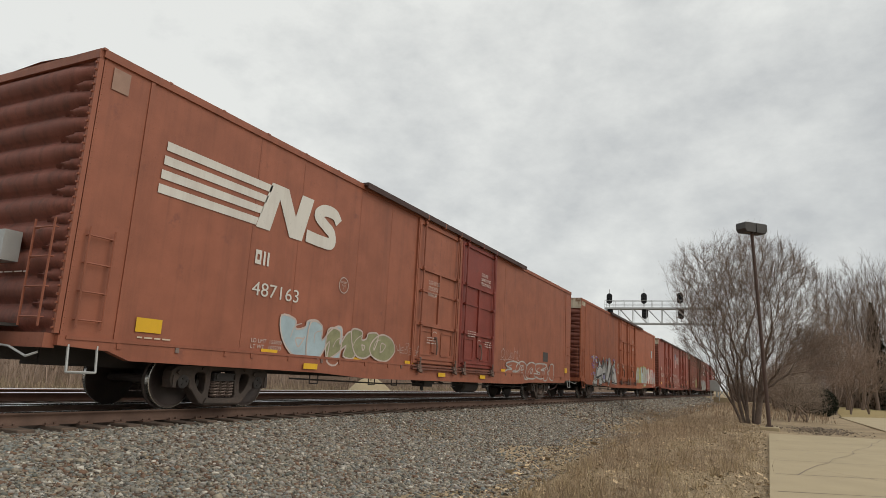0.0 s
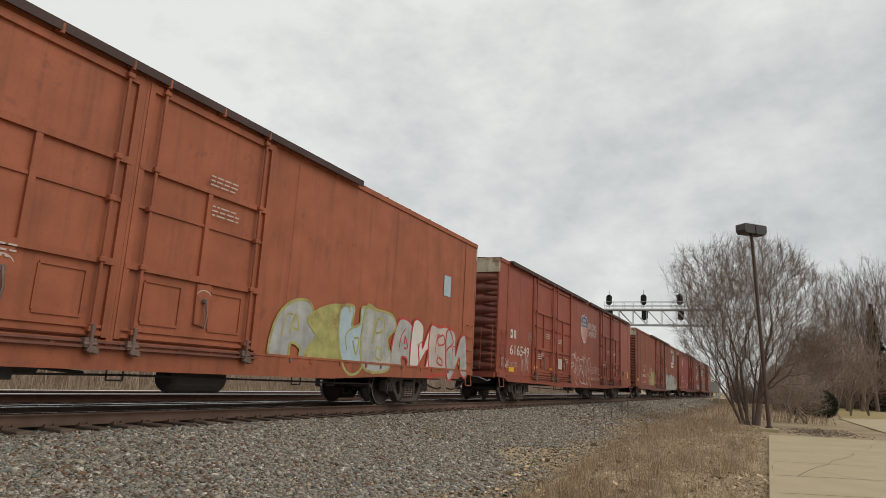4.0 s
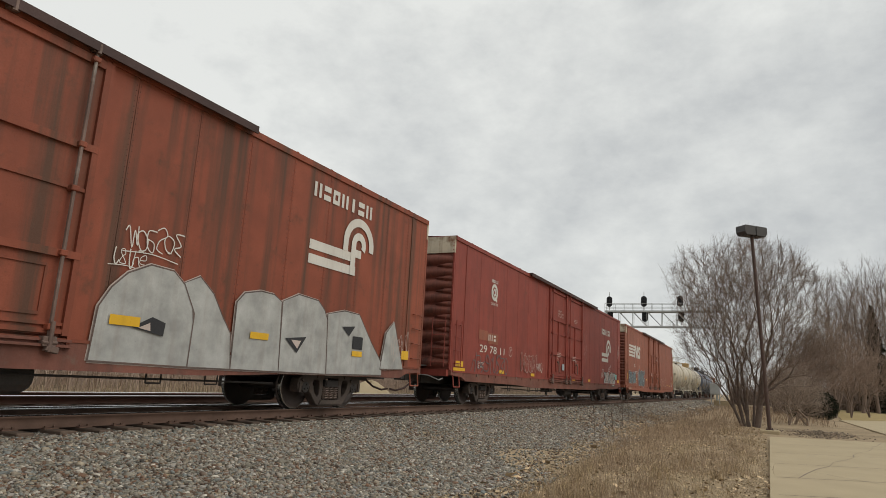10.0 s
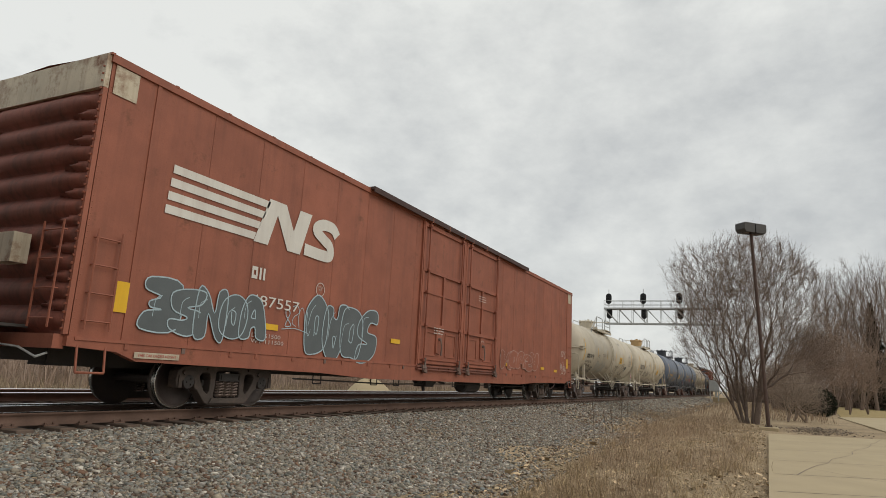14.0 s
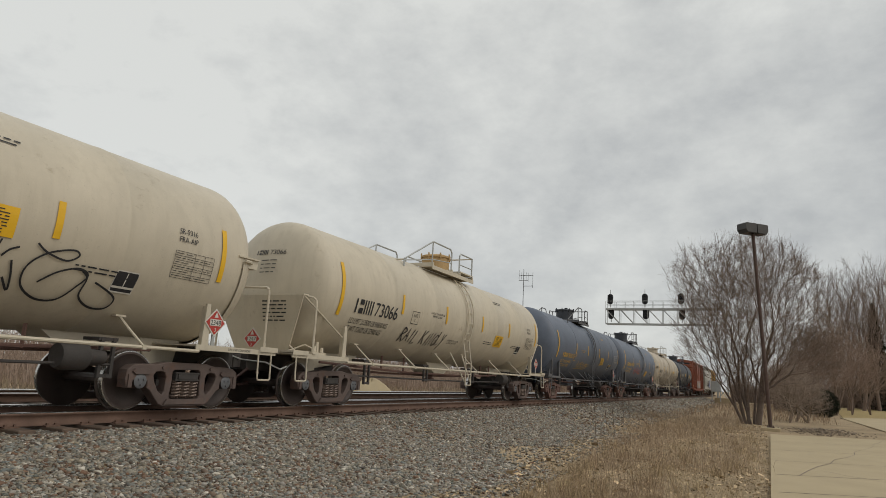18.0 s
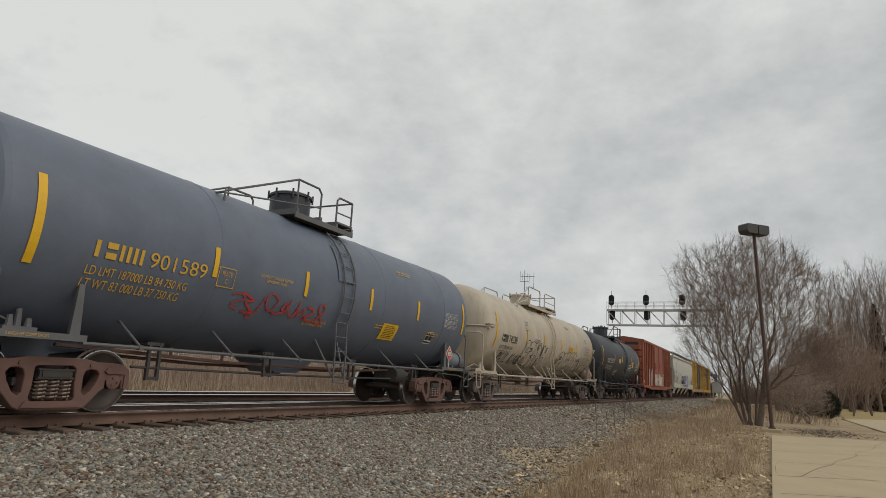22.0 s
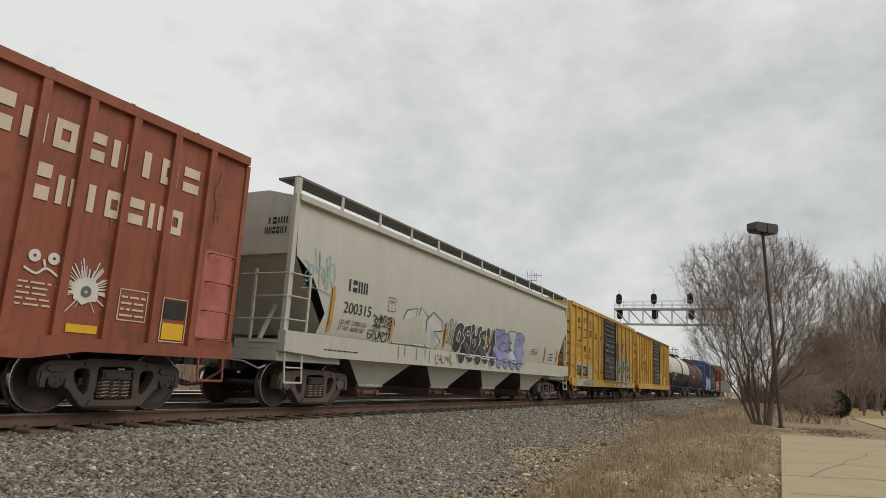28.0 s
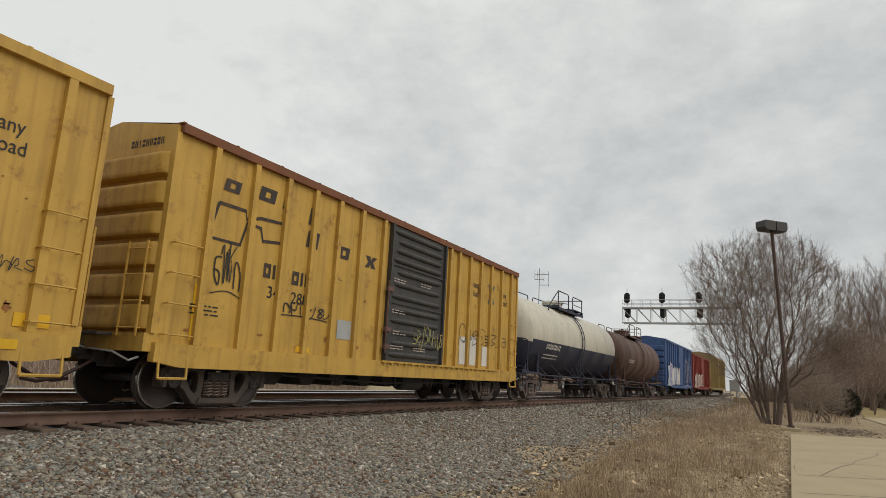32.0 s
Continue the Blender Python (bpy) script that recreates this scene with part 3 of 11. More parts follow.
    for _ in range(30000):
        x = rng.uniform(-2, 70)
        y = 20.5 + 26 * rng.random() ** 1.5
        back.append((x + 0.35 * y, y, rng.uniform(0.2, 0.85) * (0.75 + 0.5 * noise.noise(Vector((x * 0.15, y * 0.2, 4))))))
    blades("far_grass", back, M_FARGRASS, "tall straw-coloured dead grass beyond the tracks", 0.4, 0.014)
    brush = []
    for _ in range(40000):
        x = rng.uniform(-12, 150)
        y = 26 + 40 * rng.random()
        if noise.noise(Vector((x * 0.12, y * 0.2, 7))) < -0.2 and y < 45:
            continue
        brush.append((x + 0.3 * y, y, rng.uniform(0.5, 1.15) * (0.3 + 0.088 * (y - 10))))
    blades("far_brush", brush, M_BARK3, "brown leafless brush beyond the tracks", 0.5, 0.022)
    wood = []
    for _ in range(11000):
        k = -0.01 - 0.16 * rng.random()
        far = k < -0.085 or rng.random() < 0.4
        x = rng.uniform(126, 142) if far else rng.uniform(76, 100)
        if rng.random() < 0.22:
            x, k = rng.uniform(122, 140), rng.uniform(-0.02, 0.042)
        wood.append((x, k * x, rng.uniform(0.012, 0.05) * x * (0.8 + 0.6 * noise.noise(Vector((x * 0.1, k * 40, 2))))))
    blades("wood_undergrowth", wood, M_WOOD, "brown leafless undergrowth of the far wood", 0.5, 0.03)
    edge = []
    for _ in range(5000):
        x = 45 + 55 * rng.random()
        edge.append((x, rng.uniform(-4.0, 5.5), rng.uniform(0.1, 0.55)))
    blades("far_verge_grass", edge, M_GRASS2, "dead grass along the foot of the ballast", 0.4, 0.012)


# ---- trees ----
def grow_crown(stems, targets, rng, bend=0.55, toll=0.35, mids=1):
    """Joins the target points to the stems one by one, each where it costs the least way and turn; gives places, parents and headings."""
    pos, par, head, way = [], [], [], []
    for line in stems:
        p0 = None
        for q in line:
            q = np.array(q, dtype=float)
            pos.append(q)
            par.append(-1 if p0 is None else p0)
            d = q - pos[p0] if p0 is not None else np.array((0, 0, 1.0))
            head.append(d / (np.linalg.norm(d) + 1e-9))
            way.append(0.0 if p0 is None else way[p0] + np.linalg.norm(d))
            p0 = len(pos) - 1
    n0, cap = len(pos), len(pos) + len(targets) * (mids + 1)
    P, H, W, Q = np.zeros((cap, 3)), np.zeros((cap, 3)), np.zeros(cap), np.full(cap, -1)
    P[:n0], H[:n0], W[:n0], Q[:n0] = pos, head, way, par
    free = np.zeros(cap, dtype=bool)
    free[:n0] = [p[2] > 0.8 for p in pos]
    n = n0
    order = np.argsort(np.linalg.norm(targets - P[0], axis=1))
    for t in targets[order]:
        d = t - P[:n]
        dist = np.linalg.norm(d, axis=1) + 1e-6
        cosine = (d * H[:n]).sum(1) / dist
        cost = dist * (1 + bend * (1 - cosine)) + toll * W[:n] + np.where(free[:n], 0, 1e6) + np.maximum(0, P[:n, 2] - t[2]) * 0.6
        k = int(np.argmin(cost))
        a, b = P[k].copy(), k
        for j in range(mids + 1):
            u = (j + 1) / (mids + 1)
            q = a + d[k] * u + H[k] * dist[k] * 0.16 * u * (1 - u) + (rng.normal(size=3) * 0.025 * dist[k] if j < mids else 0)
            h = q - P[b]
            s = np.linalg.norm(h) + 1e-9
            P[n], H[n], W[n], Q[n], free[n] = q, h / s, W[b] + s, b, True
            b, n = n, n + 1
    return P[:n], Q[:n], H[:n]


def crown_tree(x, y, stems, targets, seed, label, bark, twig, base_r=0.16, tip=0.006, twigs=2.2, twig_len=0.5, up=0.25, group="", cut=0.035, bend=0.55, toll=0.35, sides=3):
    """A leafless tree: stems, limbs that reach for the targets, and a spray of fine twigs; all places from its foot."""
    rng = np.random.default_rng(seed)
    P, Q, H = grow_crown(stems, targets, rng, bend, toll)
    n = len(P)
    load = np.zeros(n)
    kids = np.zeros(n, dtype=int)
    for i in range(n - 1, -1, -1):
        if kids[i] == 0:
            load[i] += 1.0
        if Q[i] >= 0:
            load[Q[i]] += load[i]
            kids[Q[i]] += 1
    r = tip * load ** 0.42
    r *= 1 + (base_r / r.max() - 1) * np.clip((r - tip) / (r.max() - tip + 1e-9), 0, 1) ** 0.8
    thick, thin = [], []
    for i in range(n):
        if Q[i] >= 0:
            (thick if r[i] > cut else thin).append((P[Q[i]], P[i], min(r[Q[i]], r[i] * 1.5), r[i]))
    fine = np.where((r < tip * 3.0) & (Q >= 0))[0]
    for i in fine:
        for _ in range(rng.poisson(twigs)):
            d = H[i] * 0.7 + rng.normal(size=3) * 0.55 + np.array((0, 0, up))
            d /= np.linalg.norm(d)
            s = twig_len * rng.uniform(0.4, 1.25)
            m = P[i] + d * s * 0.5 + rng.normal(size=3) * 0.05 * s
            e = m + (d + np.array((0, 0, 0.15)) + rng.normal(size=3) * 0.2) * s * 0.5
            a = P[i] if rng.random() < 0.5 else P[i] + (P[Q[i]] - P[i]) * rng.random()
            thin.append((a, m, tip * 0.8, tip * 0.65))
            thin.append((m, e, tip * 0.65, tip * 0.4))
    tree = thing("tree", label, "tree", Matrix.Translation((x, y, lift(x, y) - 0.05)), group)
    if thick:
        piece("trunk", tubes("trunk", thick, bark, 6), tree)
    piece("crown", tubes("crown", thin, twig, sides), tree, label="leafless crown of fine twigs")
    return tree


def tubes(name, segs, material, k):
    a, b = np.array([s[0] for s in segs]), np.array([s[1] for s in segs])
    ra, rb = np.array([s[2] for s in segs]), np.array([s[3] for s in segs])
    d = b - a
    d /= np.linalg.norm(d, axis=1)[:, None] + 1e-9
    ref = np.where(np.abs(d[:, 2:3]) > 0.9, np.array([[1.0, 0, 0]]), np.array([[0, 0, 1.0]]))
    u = np.cross(d, ref)
    u /= np.linalg.norm(u, axis=1)[:, None] + 1e-9
    w = np.cross(d, u)
    t = 2 * np.pi * np.arange(k) / k
    ring = u[:, None, :] * np.cos(t)[None, :, None] + w[:, None, :] * np.sin(t)[None, :, None]
    v = np.concatenate([a[:, None] + ring * ra[:, None, None], b[:, None] + ring * rb[:, None, None]], 1).reshape(-1, 3)
    i = (2 * k * np.arange(len(segs)))[:, None]
    j = np.arange(k)
    f = np.stack([i + j, i + (j + 1) % k, i + k + (j + 1) % k, i + k + j], -1).reshape(-1, 4)
    return from_arrays(name, v, f, material, True)


def dome(n, rng, widths, cy=0.0, cx=0.0, shell=0.5):
    """Points in a crown; widths: (height, half width) from below."""
    hs, ws = np.array([w[0] for w in widths]), np.array([w[1] for w in widths])
    out = []
    while len(out) < n:
        z = rng.uniform(hs[0], hs[-1])
        w = np.interp(z, hs, ws)
        if rng.random() > (w / ws.max()) ** 2 + 0.02:
            continue
        q, a = rng.random() ** shell, rng.uniform(0, 2 * math.pi)
        lump = 1 + 0.13 * math.sin(3 * a + z) + 0.10 * math.sin(5 * a - 2.1 * z)
        out.append((cx + w * q * lump * math.cos(a), cy + w * q * lump * math.sin(a), z * (1 + 0.05 * math.sin(4 * a))))
    return np.array(out)


def evergreen(name, x, y, w, h, seed, label, cone=True):
    rng = np.random.default_rng(seed)
    ob = thing(name, label, "tree" if cone else "bush", Matrix.Translation((x, y, lift(x, y))))
    n = 5200
    if cone:
        # whorls of drooping boughs with gaps between
        u = np.round(rng.random(n) ** 0.8 * 17) / 17 + rng.normal(0, 0.012, n)
        a = rng.uniform(0, 2 * np.pi, n)
        reach = (w / 2) * np.clip(1 - u, 0.03, 1) * (1 + 0.3 * np.sin(5 * a + 23 * np.round(u * 17)))
        q = rng.random(n) ** 0.6
        rad, z = reach * q, h * (0.05 + 0.95 * u) - 0.16 * reach * q
    else:
        a = rng.uniform(0, 2 * np.pi, n)
        ph = np.arccos(rng.uniform(-0.95, 1, n))
        lump = 1 + 0.04 * np.sin(4 * a) * np.sin(3 * ph) + 0.03 * np.sin(9 * a + 5 * ph)
        q = rng.uniform(0.80, 1.0, n) * lump
        z = np.maximum(h * (0.46 + 0.5 * np.cos(ph) * q), 0.05)
        rad = (w / 2) * np.sin(ph) * q
    c = np.stack([rad * np.cos(a), rad * np.sin(a), z], -1)
    s = (h * 0.028 if cone else 0.075) * rng.uniform(0.6, 1.4, (n, 1))
    e1, e2 = rng.normal(size=(n, 3)), rng.normal(size=(n, 3))
    e1 /= np.linalg.norm(e1, axis=1)[:, None]
    e2 /= np.linalg.norm(e2, axis=1)[:, None]
    v = np.stack([c + e1 * s, c - e1 * s * 0.4 + e2 * s * 0.5, c - e1 * s * 0.4 - e2 * s * 0.5], 1).reshape(-1, 3)
    f = np.arange(3 * n).reshape(-1, 3)
    bm = bmesh.new()
    rod(bm, (0, 0, -0.05), (0, 0, h * 0.85), 0.05 * w, 7, 0.01)
    part("trunk", bm, M_BARK, ob)
    piece("crown", from_arrays("crown", v, f, M_EVER), ob, label="dense dark green foliage")
    return ob


def build_trees():
    rng = np.random.default_rng(8)
    # the many-stemmed tree behind the lamp post
    stems = [[(0.1, 0.25, 0), (0.05, 0.45, 1.0), (0.0, 0.75, 2.2), (-0.1, 1.0, 3.2)], [(0.0, 0.1, 0), (0.1, 0.12, 1.2), (0.2, 0.30, 2.6), (0.3, 0.4, 4.0)],
             [(-0.1, -0.35, 0), (-0.1, -0.5, 1.2), (-0.15, -0.75, 2.8), (-0.2, -1.0, 4.2)], [(0.1, -0.15, 0), (0.3, -0.25, 1.3), (0.6, -0.4, 2.8)],
             [(-0.15, 0.35, 0), (-0.3, 0.7, 0.9), (-0.5, 1.3, 1.9), (-0.6, 1.8, 2.6)], [(0.2, 0.0, 0), (0.5, 0.3, 1.2), (0.9, 0.6, 2.4)]]
    shape = ((1.9, 1.0), (2.6, 2.2), (3.6, 3.1), (5.0, 3.65), (6.6, 3.85), (8.0, 3.7), (9.0, 2.9), (9.7, 1.7), (10.1, 0.5))
    tg = dome(3400, rng, shape, 0.05, 0.0, 0.55)
    low = dome(260, rng, ((2.2, 0.4), (3.2, 1.2), (4.6, 1.2), (5.4, 0.4)), -3.3, 0.3, 0.6)
    crown_tree(38.0, 0.72, stems, np.concatenate([tg, low]), 4, "bare grey-brown tree with several stems behind the lamp post", M_BARK, M_TWIG, 0.15, 0.0045, 4.6, 0.5, 0.25, bend=0.9, toll=0.55)
    # pale shrubs and thicket beside it
    for i, (x, y, w, h, pale) in enumerate(((44.5, -1.25, 1.2, 3.3, True), (47.5, -1.7, 1.6, 4.2, True), (46.0, -2.3, 1.2, 3.0, True), (67, -4.2, 2.8, 7.0, False), (70, -5.8, 3.0, 9.0, False),
                                            (74, -7.4, 3.0, 8.2, False), (68, -2.2, 2.6, 5.6, False), (80, -9.6, 3.2, 7.0, False), (72, -1.0, 2.4, 4.6, False))):
        g = np.random.default_rng(300 + i)
        foot = [[(0, 0, 0), (g.normal(0, 0.15), g.normal(0, 0.2), h * 0.16), (g.normal(0, 0.4), g.normal(0, 0.55), h * 0.34)] for _ in range(4)]
        t = dome(360 if pale else 620, g, ((h * (0.22 if pale else 0.3), w * 0.5), (h * 0.5, w), (h * 0.75, w * 0.9), (h, w * 0.25)), 0, 0, 0.6)
        crown_tree(x, y, foot, t, 300 + i, "low pale leafless shrub" if pale else "leafless thicket tree with reddish twigs", M_BARK2 if pale else M_WOOD, M_BARK2 if pale else M_THICKET, 0.06 if pale else 0.08, 0.007 if pale else 0.0075, 1.8, 0.5 if pale else 0.8, 0.1, "thicket trees", 0.03, 0.8, 0.5)
    # the far wood
    for i, (x, y, w, h) in enumerate(((96, -8.0, 3.2, 14.5), (100, -9.8, 3.8, 19.0), (106, -12.0, 3.4, 17.5), (112, -14.6, 4.4, 21.5), (118, -16.4, 4.4, 22.0), (124, -19.3, 4.8, 23.5), (128, -21.5, 5.0, 23.0), (132, -25.0, 5.2, 23.5),
                                      (104, -6.6, 3.4, 11.0), (90, -4.6, 3.0, 9.0), (138, -29.0, 5.0, 23.0), (126, -14.0, 4.5, 15.0))):
        g = np.random.default_rng(400 + i)
        foot = [[(0, 0, 0), (g.normal(0, 0.2), g.normal(0, 0.3), h * 0.14), (g.normal(0, 0.5), g.normal(0, 0.6), h * 0.3)], [(0.3, 0.2, 0), (g.normal(0, 0.4), g.normal(0.6, 0.4), h * 0.16), (g.normal(0, 0.8), g.normal(1.0, 0.6), h * 0.34)]]
        t = dome(560, g, ((h * 0.25, w * 0.35), (h * 0.45, w * 0.75), (h * 0.7, w), (h * 0.9, w * 0.8), (h, w * 0.3)), 0, 0, 0.65)
        crown_tree(x, y, foot, t, 400 + i, "tall leafless tree of the far wood", M_WOOD, M_WOOD, 0.24, 0.0105, 1.8, 1.2, 0.35, "far wood", 0.06, 1.2, 0.7)
    for i in range(9):
        k = -0.085 - 0.0145 * i
        x = 112 + (i * 7) % 12
        g = np.random.default_rng(450 + i)
        foot = [[(0, 0, 0), (0, g.normal(0, 0.5), 1.0)], [(0, 0, 0), (0.2, g.normal(0, 0.8), 1.4)]]
        crown_tree(x, k * x, foot, dome(300, g, ((0.8, 2.0), (2.5, 3.2), (5.0, 2.8), (7.5, 1.0)), 0, 0, 0.6), 450 + i, "leafless undergrowth tree of the far wood", M_WOOD, M_WOOD, 0.09, 0.014, 1.8, 0.9, 0.1, "far wood", 0.06)
    for x, y, w, h, sd in ((117, -15.3, 5.6, 15.5, 1), (121, -18.2, 6.5, 12.5, 2), (124, -21.5, 6.0, 11.0, 3)):
        evergreen("evergreen_tree", x, y, w, h, sd, "dark evergreen tree in the far wood")
    evergreen("evergreen_bush", 60, -4.05, 2.35, 2.3, 9, "round clipped dark evergreen bush", False)
    evergreen("evergreen_bush", 62, -2.5, 2.2, 2.3, 10, "loose dark evergreen bush", False)
    # beyond the tracks
    for i in range(34):
        g = np.random.default_rng(560 + i)
        x, y, h = -2 + 3.1 * i + g.uniform(-1.5, 1.5), g.uniform(25, 36), g.uniform(2.4, 4.8)
        foot = [[(0, 0, 0), (g.normal(0, 0.2), g.normal(0, 0.2), h * 0.25)] for _ in range(3)]
        crown_tree(x + 0.3 * y, y, foot, dome(170, g, ((h * 0.15, h * 0.5), (h * 0.5, h * 0.75), (h, h * 0.25)), 0, 0, 0.6), 560 + i, "low leafless shrub beyond the tracks", M_BARK3, M_BARK3, 0.04, 0.009, 2.2, 0.5, 0.1, "shrubs beyond the tracks", 0.03)
    for i, (x, y, h) in enumerate(((24, 45, 10.5), (16, 50, 10), (33, 60, 9), (60, 75, 9), (95, 80, 10), (130, 90, 11))):
        g = np.random.default_rng(500 + i)
        foot = [[(0, 0, 0), (0.1, 0.1, h * 0.2), (0.3, 0.2, h * 0.35)], [(0.2, 0.2, 0), (-0.2, 0.3, h * 0.2), (-0.5, 0.4, h * 0.4)]]
        crown_tree(x, y, foot, dome(420, g, ((h * 0.25, 1.2), (h * 0.5, 2.6), (h * 0.8, 2.6), (h, 0.8)), 0, 0, 0.6), 500 + i, "leafless tree beyond the tracks", M_BARK3, M_BARK3, 0.18, 0.014, 1.8, 0.7, 0.25, "trees beyond the tracks", 0.05)


# ---- paving, lamp post, signal bridge ----
def slab(name, pts, z0, z1, material, label, category="pavement"):
    bm = bmesh.new()
    a = [bm.verts.new((x, y, z0)) for x, y in pts]
    b = [bm.verts.new((x, y, z1)) for x, y in pts]
    bm.faces.new(a[::-1])
    bm.faces.new(b)
    for i in range(len(pts)):
        j = (i + 1) % len(pts)
        bm.faces.new((a[i], a[j], b[j], b[i]))
    return tagged(new(name, mesh_of(bm, name, material)), label, category, kind="structure")


def build_paving():
    slab("pavement", [(-6, 0.088), (-6, -14), (35.6, -14), (30.65, -4.16), (28.6, -0.125)], -0.15, 0.10, M_CONC, "tan concrete paving slab with a cracked surface")
    pad = bpy.data.objects["pavement"]
    bm = bmesh.new()
    rng = random.Random(5)
    for a, b in (((14.6, -0.52), (30.2, -4.05)), ((16.1, -0.85), (13.7, -3.4)), ((11.0, -0.6), (11.9, -2.2))):
        p = Vector((*a, 0.104))
        for k in range(14):
            q = Vector((a[0] + (b[0] - a[0]) * (k + 1) / 14 + rng.uniform(-0.09, 0.09), a[1] + (b[1] - a[1]) * (k + 1) / 14 + rng.uniform(-0.09, 0.09), 0.104))
            n = Vector((-(q - p).y, (q - p).x, 0)).normalized() * rng.uniform(0.004, 0.009)
            bm.faces.new([bm.verts.new(c) for c in (p - n, q - n, q + n, p + n)])
            p = q
    part("crack", bm, M_FRAME, pad, "dark wandering crack")
    for x in (8.9, 11.9, 14.45, 17.35, 20.65, 24.4):
        bm = bmesh.new()
        edge, far = Vector((x, -0.14, 0.103)), Vector((x + 6.6, -13.2, 0.103))
        bm.faces.new([bm.verts.new(c) for c in (edge, far, far + Vector((0.025, 0, 0)), edge + Vector((0.025, 0, 0)))])
        part("joint", bm, M_FRAME, pad, "thin sawn joint")
    slab("driveway", [(39.1, -5.4), (61.7, -5.3), (68.5, -9.5), (95, -26), (60, -26)], -0.05, 0.06, M_CONC, "pale concrete driveway", "driveway")
    m = mat("straw_lawn", (0.33, 0.25, 0.11), 0.95, var=0.2, scale=1.5, bump=0.5)
    slab("lawn", [(62.5, -5.6), (90, -7.4), (127, -9.5), (127, -42), (97, -26), (69.5, -9.4)], -0.05, 0.05, m, "straw-yellow winter lawn", "lawn")
    rng = np.random.default_rng(2)
    # a spill of pale stone beside the paving
    bm = bmesh.new()
    for _ in range(420):
        x, y = rng.normal(35.5, 1.6), rng.normal(-2.3, 0.75)
        r = rng.uniform(0.02, 0.06)
        z = lift(x, y) + 0.10 * math.exp(-((x - 35.5) / 1.8) ** 2 - ((y + 2.3) / 0.9) ** 2)
        box(bm, x - r, x + r, y - r * rng.uniform(0.5, 1), y + r * rng.uniform(0.5, 1), z - r, z + r * 0.7)
    me = mesh_of(bm, "stone_spill", M_RUBBLE)
    tagged(new("stone_spill", me), "low spill of pale loose stones", "gravel", kind="stuff")
    # pale heap beyond the tracks
    v, f, k = [], [], 14
    for j in range(7):
        for i in range(24):
            a, r = 2 * math.pi * i / 24, 1 - j / 6
            h = 1.15 * (1 - r * r) * (1 + 0.1 * math.sin(3 * a))
            v.append((1.9 * r * math.cos(a) + rng.uniform(-0.06, 0.06), 1.6 * r * math.sin(a), h - 0.05))
    f = [(j * 24 + i, j * 24 + (i + 1) % 24, (j + 1) * 24 + (i + 1) % 24, (j + 1) * 24 + i) for j in range(6) for i in range(24)]
    heap = new("gravel_mound", from_arrays("gravel_mound", v, f, M_CONC, True))
    heap.location = (34.5, 21.8, 0.1)
    tagged(heap, "low heap of pale gravel beyond the tracks", "heap")
    pile = thing("rubble_heap", "low heap of grey broken concrete in dead grass", "rubble", Matrix.Translation((12.2, 24.0, 0.05)))
    for _ in range(46):
        bm = bmesh.new()
        x, y = rng.normal(0, 0.9), rng.normal(0, 0.5)
        z = 0.75 * math.exp(-(x / 1.2) ** 2 - (y / 0.7) ** 2)
        a, b, c = rng.uniform(0.12, 0.34, 3)
        box(bm, -a, a, -b, b, -c * 0.5, c * 0.5)
        for v in bm.verts:
            v.co *= rng.uniform(0.75, 1.2)
        part("lump", bm, M_GALVSTONE, pile).matrix_basis = pose(x, y, z, *rng.uniform(-35, 35, 3))


def build_lamp_post():
    post = thing("street_lamp", "brown steel lamp post with a two-box head on a concrete footing", "street lamp", pose(33.0, -0.16, 0.0))
    bm = bmesh.new()
    box(bm, -0.45, 0.45, -0.40, 0.40, -0.3, 0.15)
    bmesh.ops.bevel(bm, geom=bm.edges[:], offset=0.03, segments=1, affect="EDGES")
    part("footing", bm, M_CONC, post, "square concrete footing")
    bm = bmesh.new()
    lean = 0.38
    rod(bm, (0, 0, 0.15), (0, lean, 9.01), 0.085, 10, 0.075)
    part("pole", bm, M_POLE, post)
    bm = bmesh.new()
    box(bm, -0.16, 0.16, -0.16, 0.16, 0.15, 0.18)
    for sx in (-0.11, 0.11):
        for sy in (-0.11, 0.11):
            rod(bm, (sx, sy, 0.18), (sx, sy, 0.24), 0.018, 6)
    part("base_plate", bm, M_POLE, post)
    for k, sg in enumerate((1, -1)):
        bm = bmesh.new()
        prism(bm, [(0.04, 8.99), (0.56, 8.99), (0.66, 9.13), (0.66, 9.41), (0.61, 9.45), (0.02, 9.45), (0.02, 9.04)], -0.29, 0.29)
        bmesh.ops.bevel(bm, geom=bm.edges[:], offset=0.012, segments=1, affect="EDGES")
        head = part("lamp_head", bm, M_LAMPHEAD, post, "dark bronze box lamp head")
        head.matrix_local = pose(0, lean, 0, 0, 0, 135 if sg > 0 else -45)
        bm = bmesh.new()
        box(bm, 0.10, 0.54, -0.23, 0.23, 8.977, 8.987)
        part("lens", bm, M_LENS, head)
    bm = bmesh.new()
    rod(bm, (0, lean, 8.96), (0, lean, 9.13), 0.10, 10)
    part("collar", bm, M_LAMPHEAD, post)


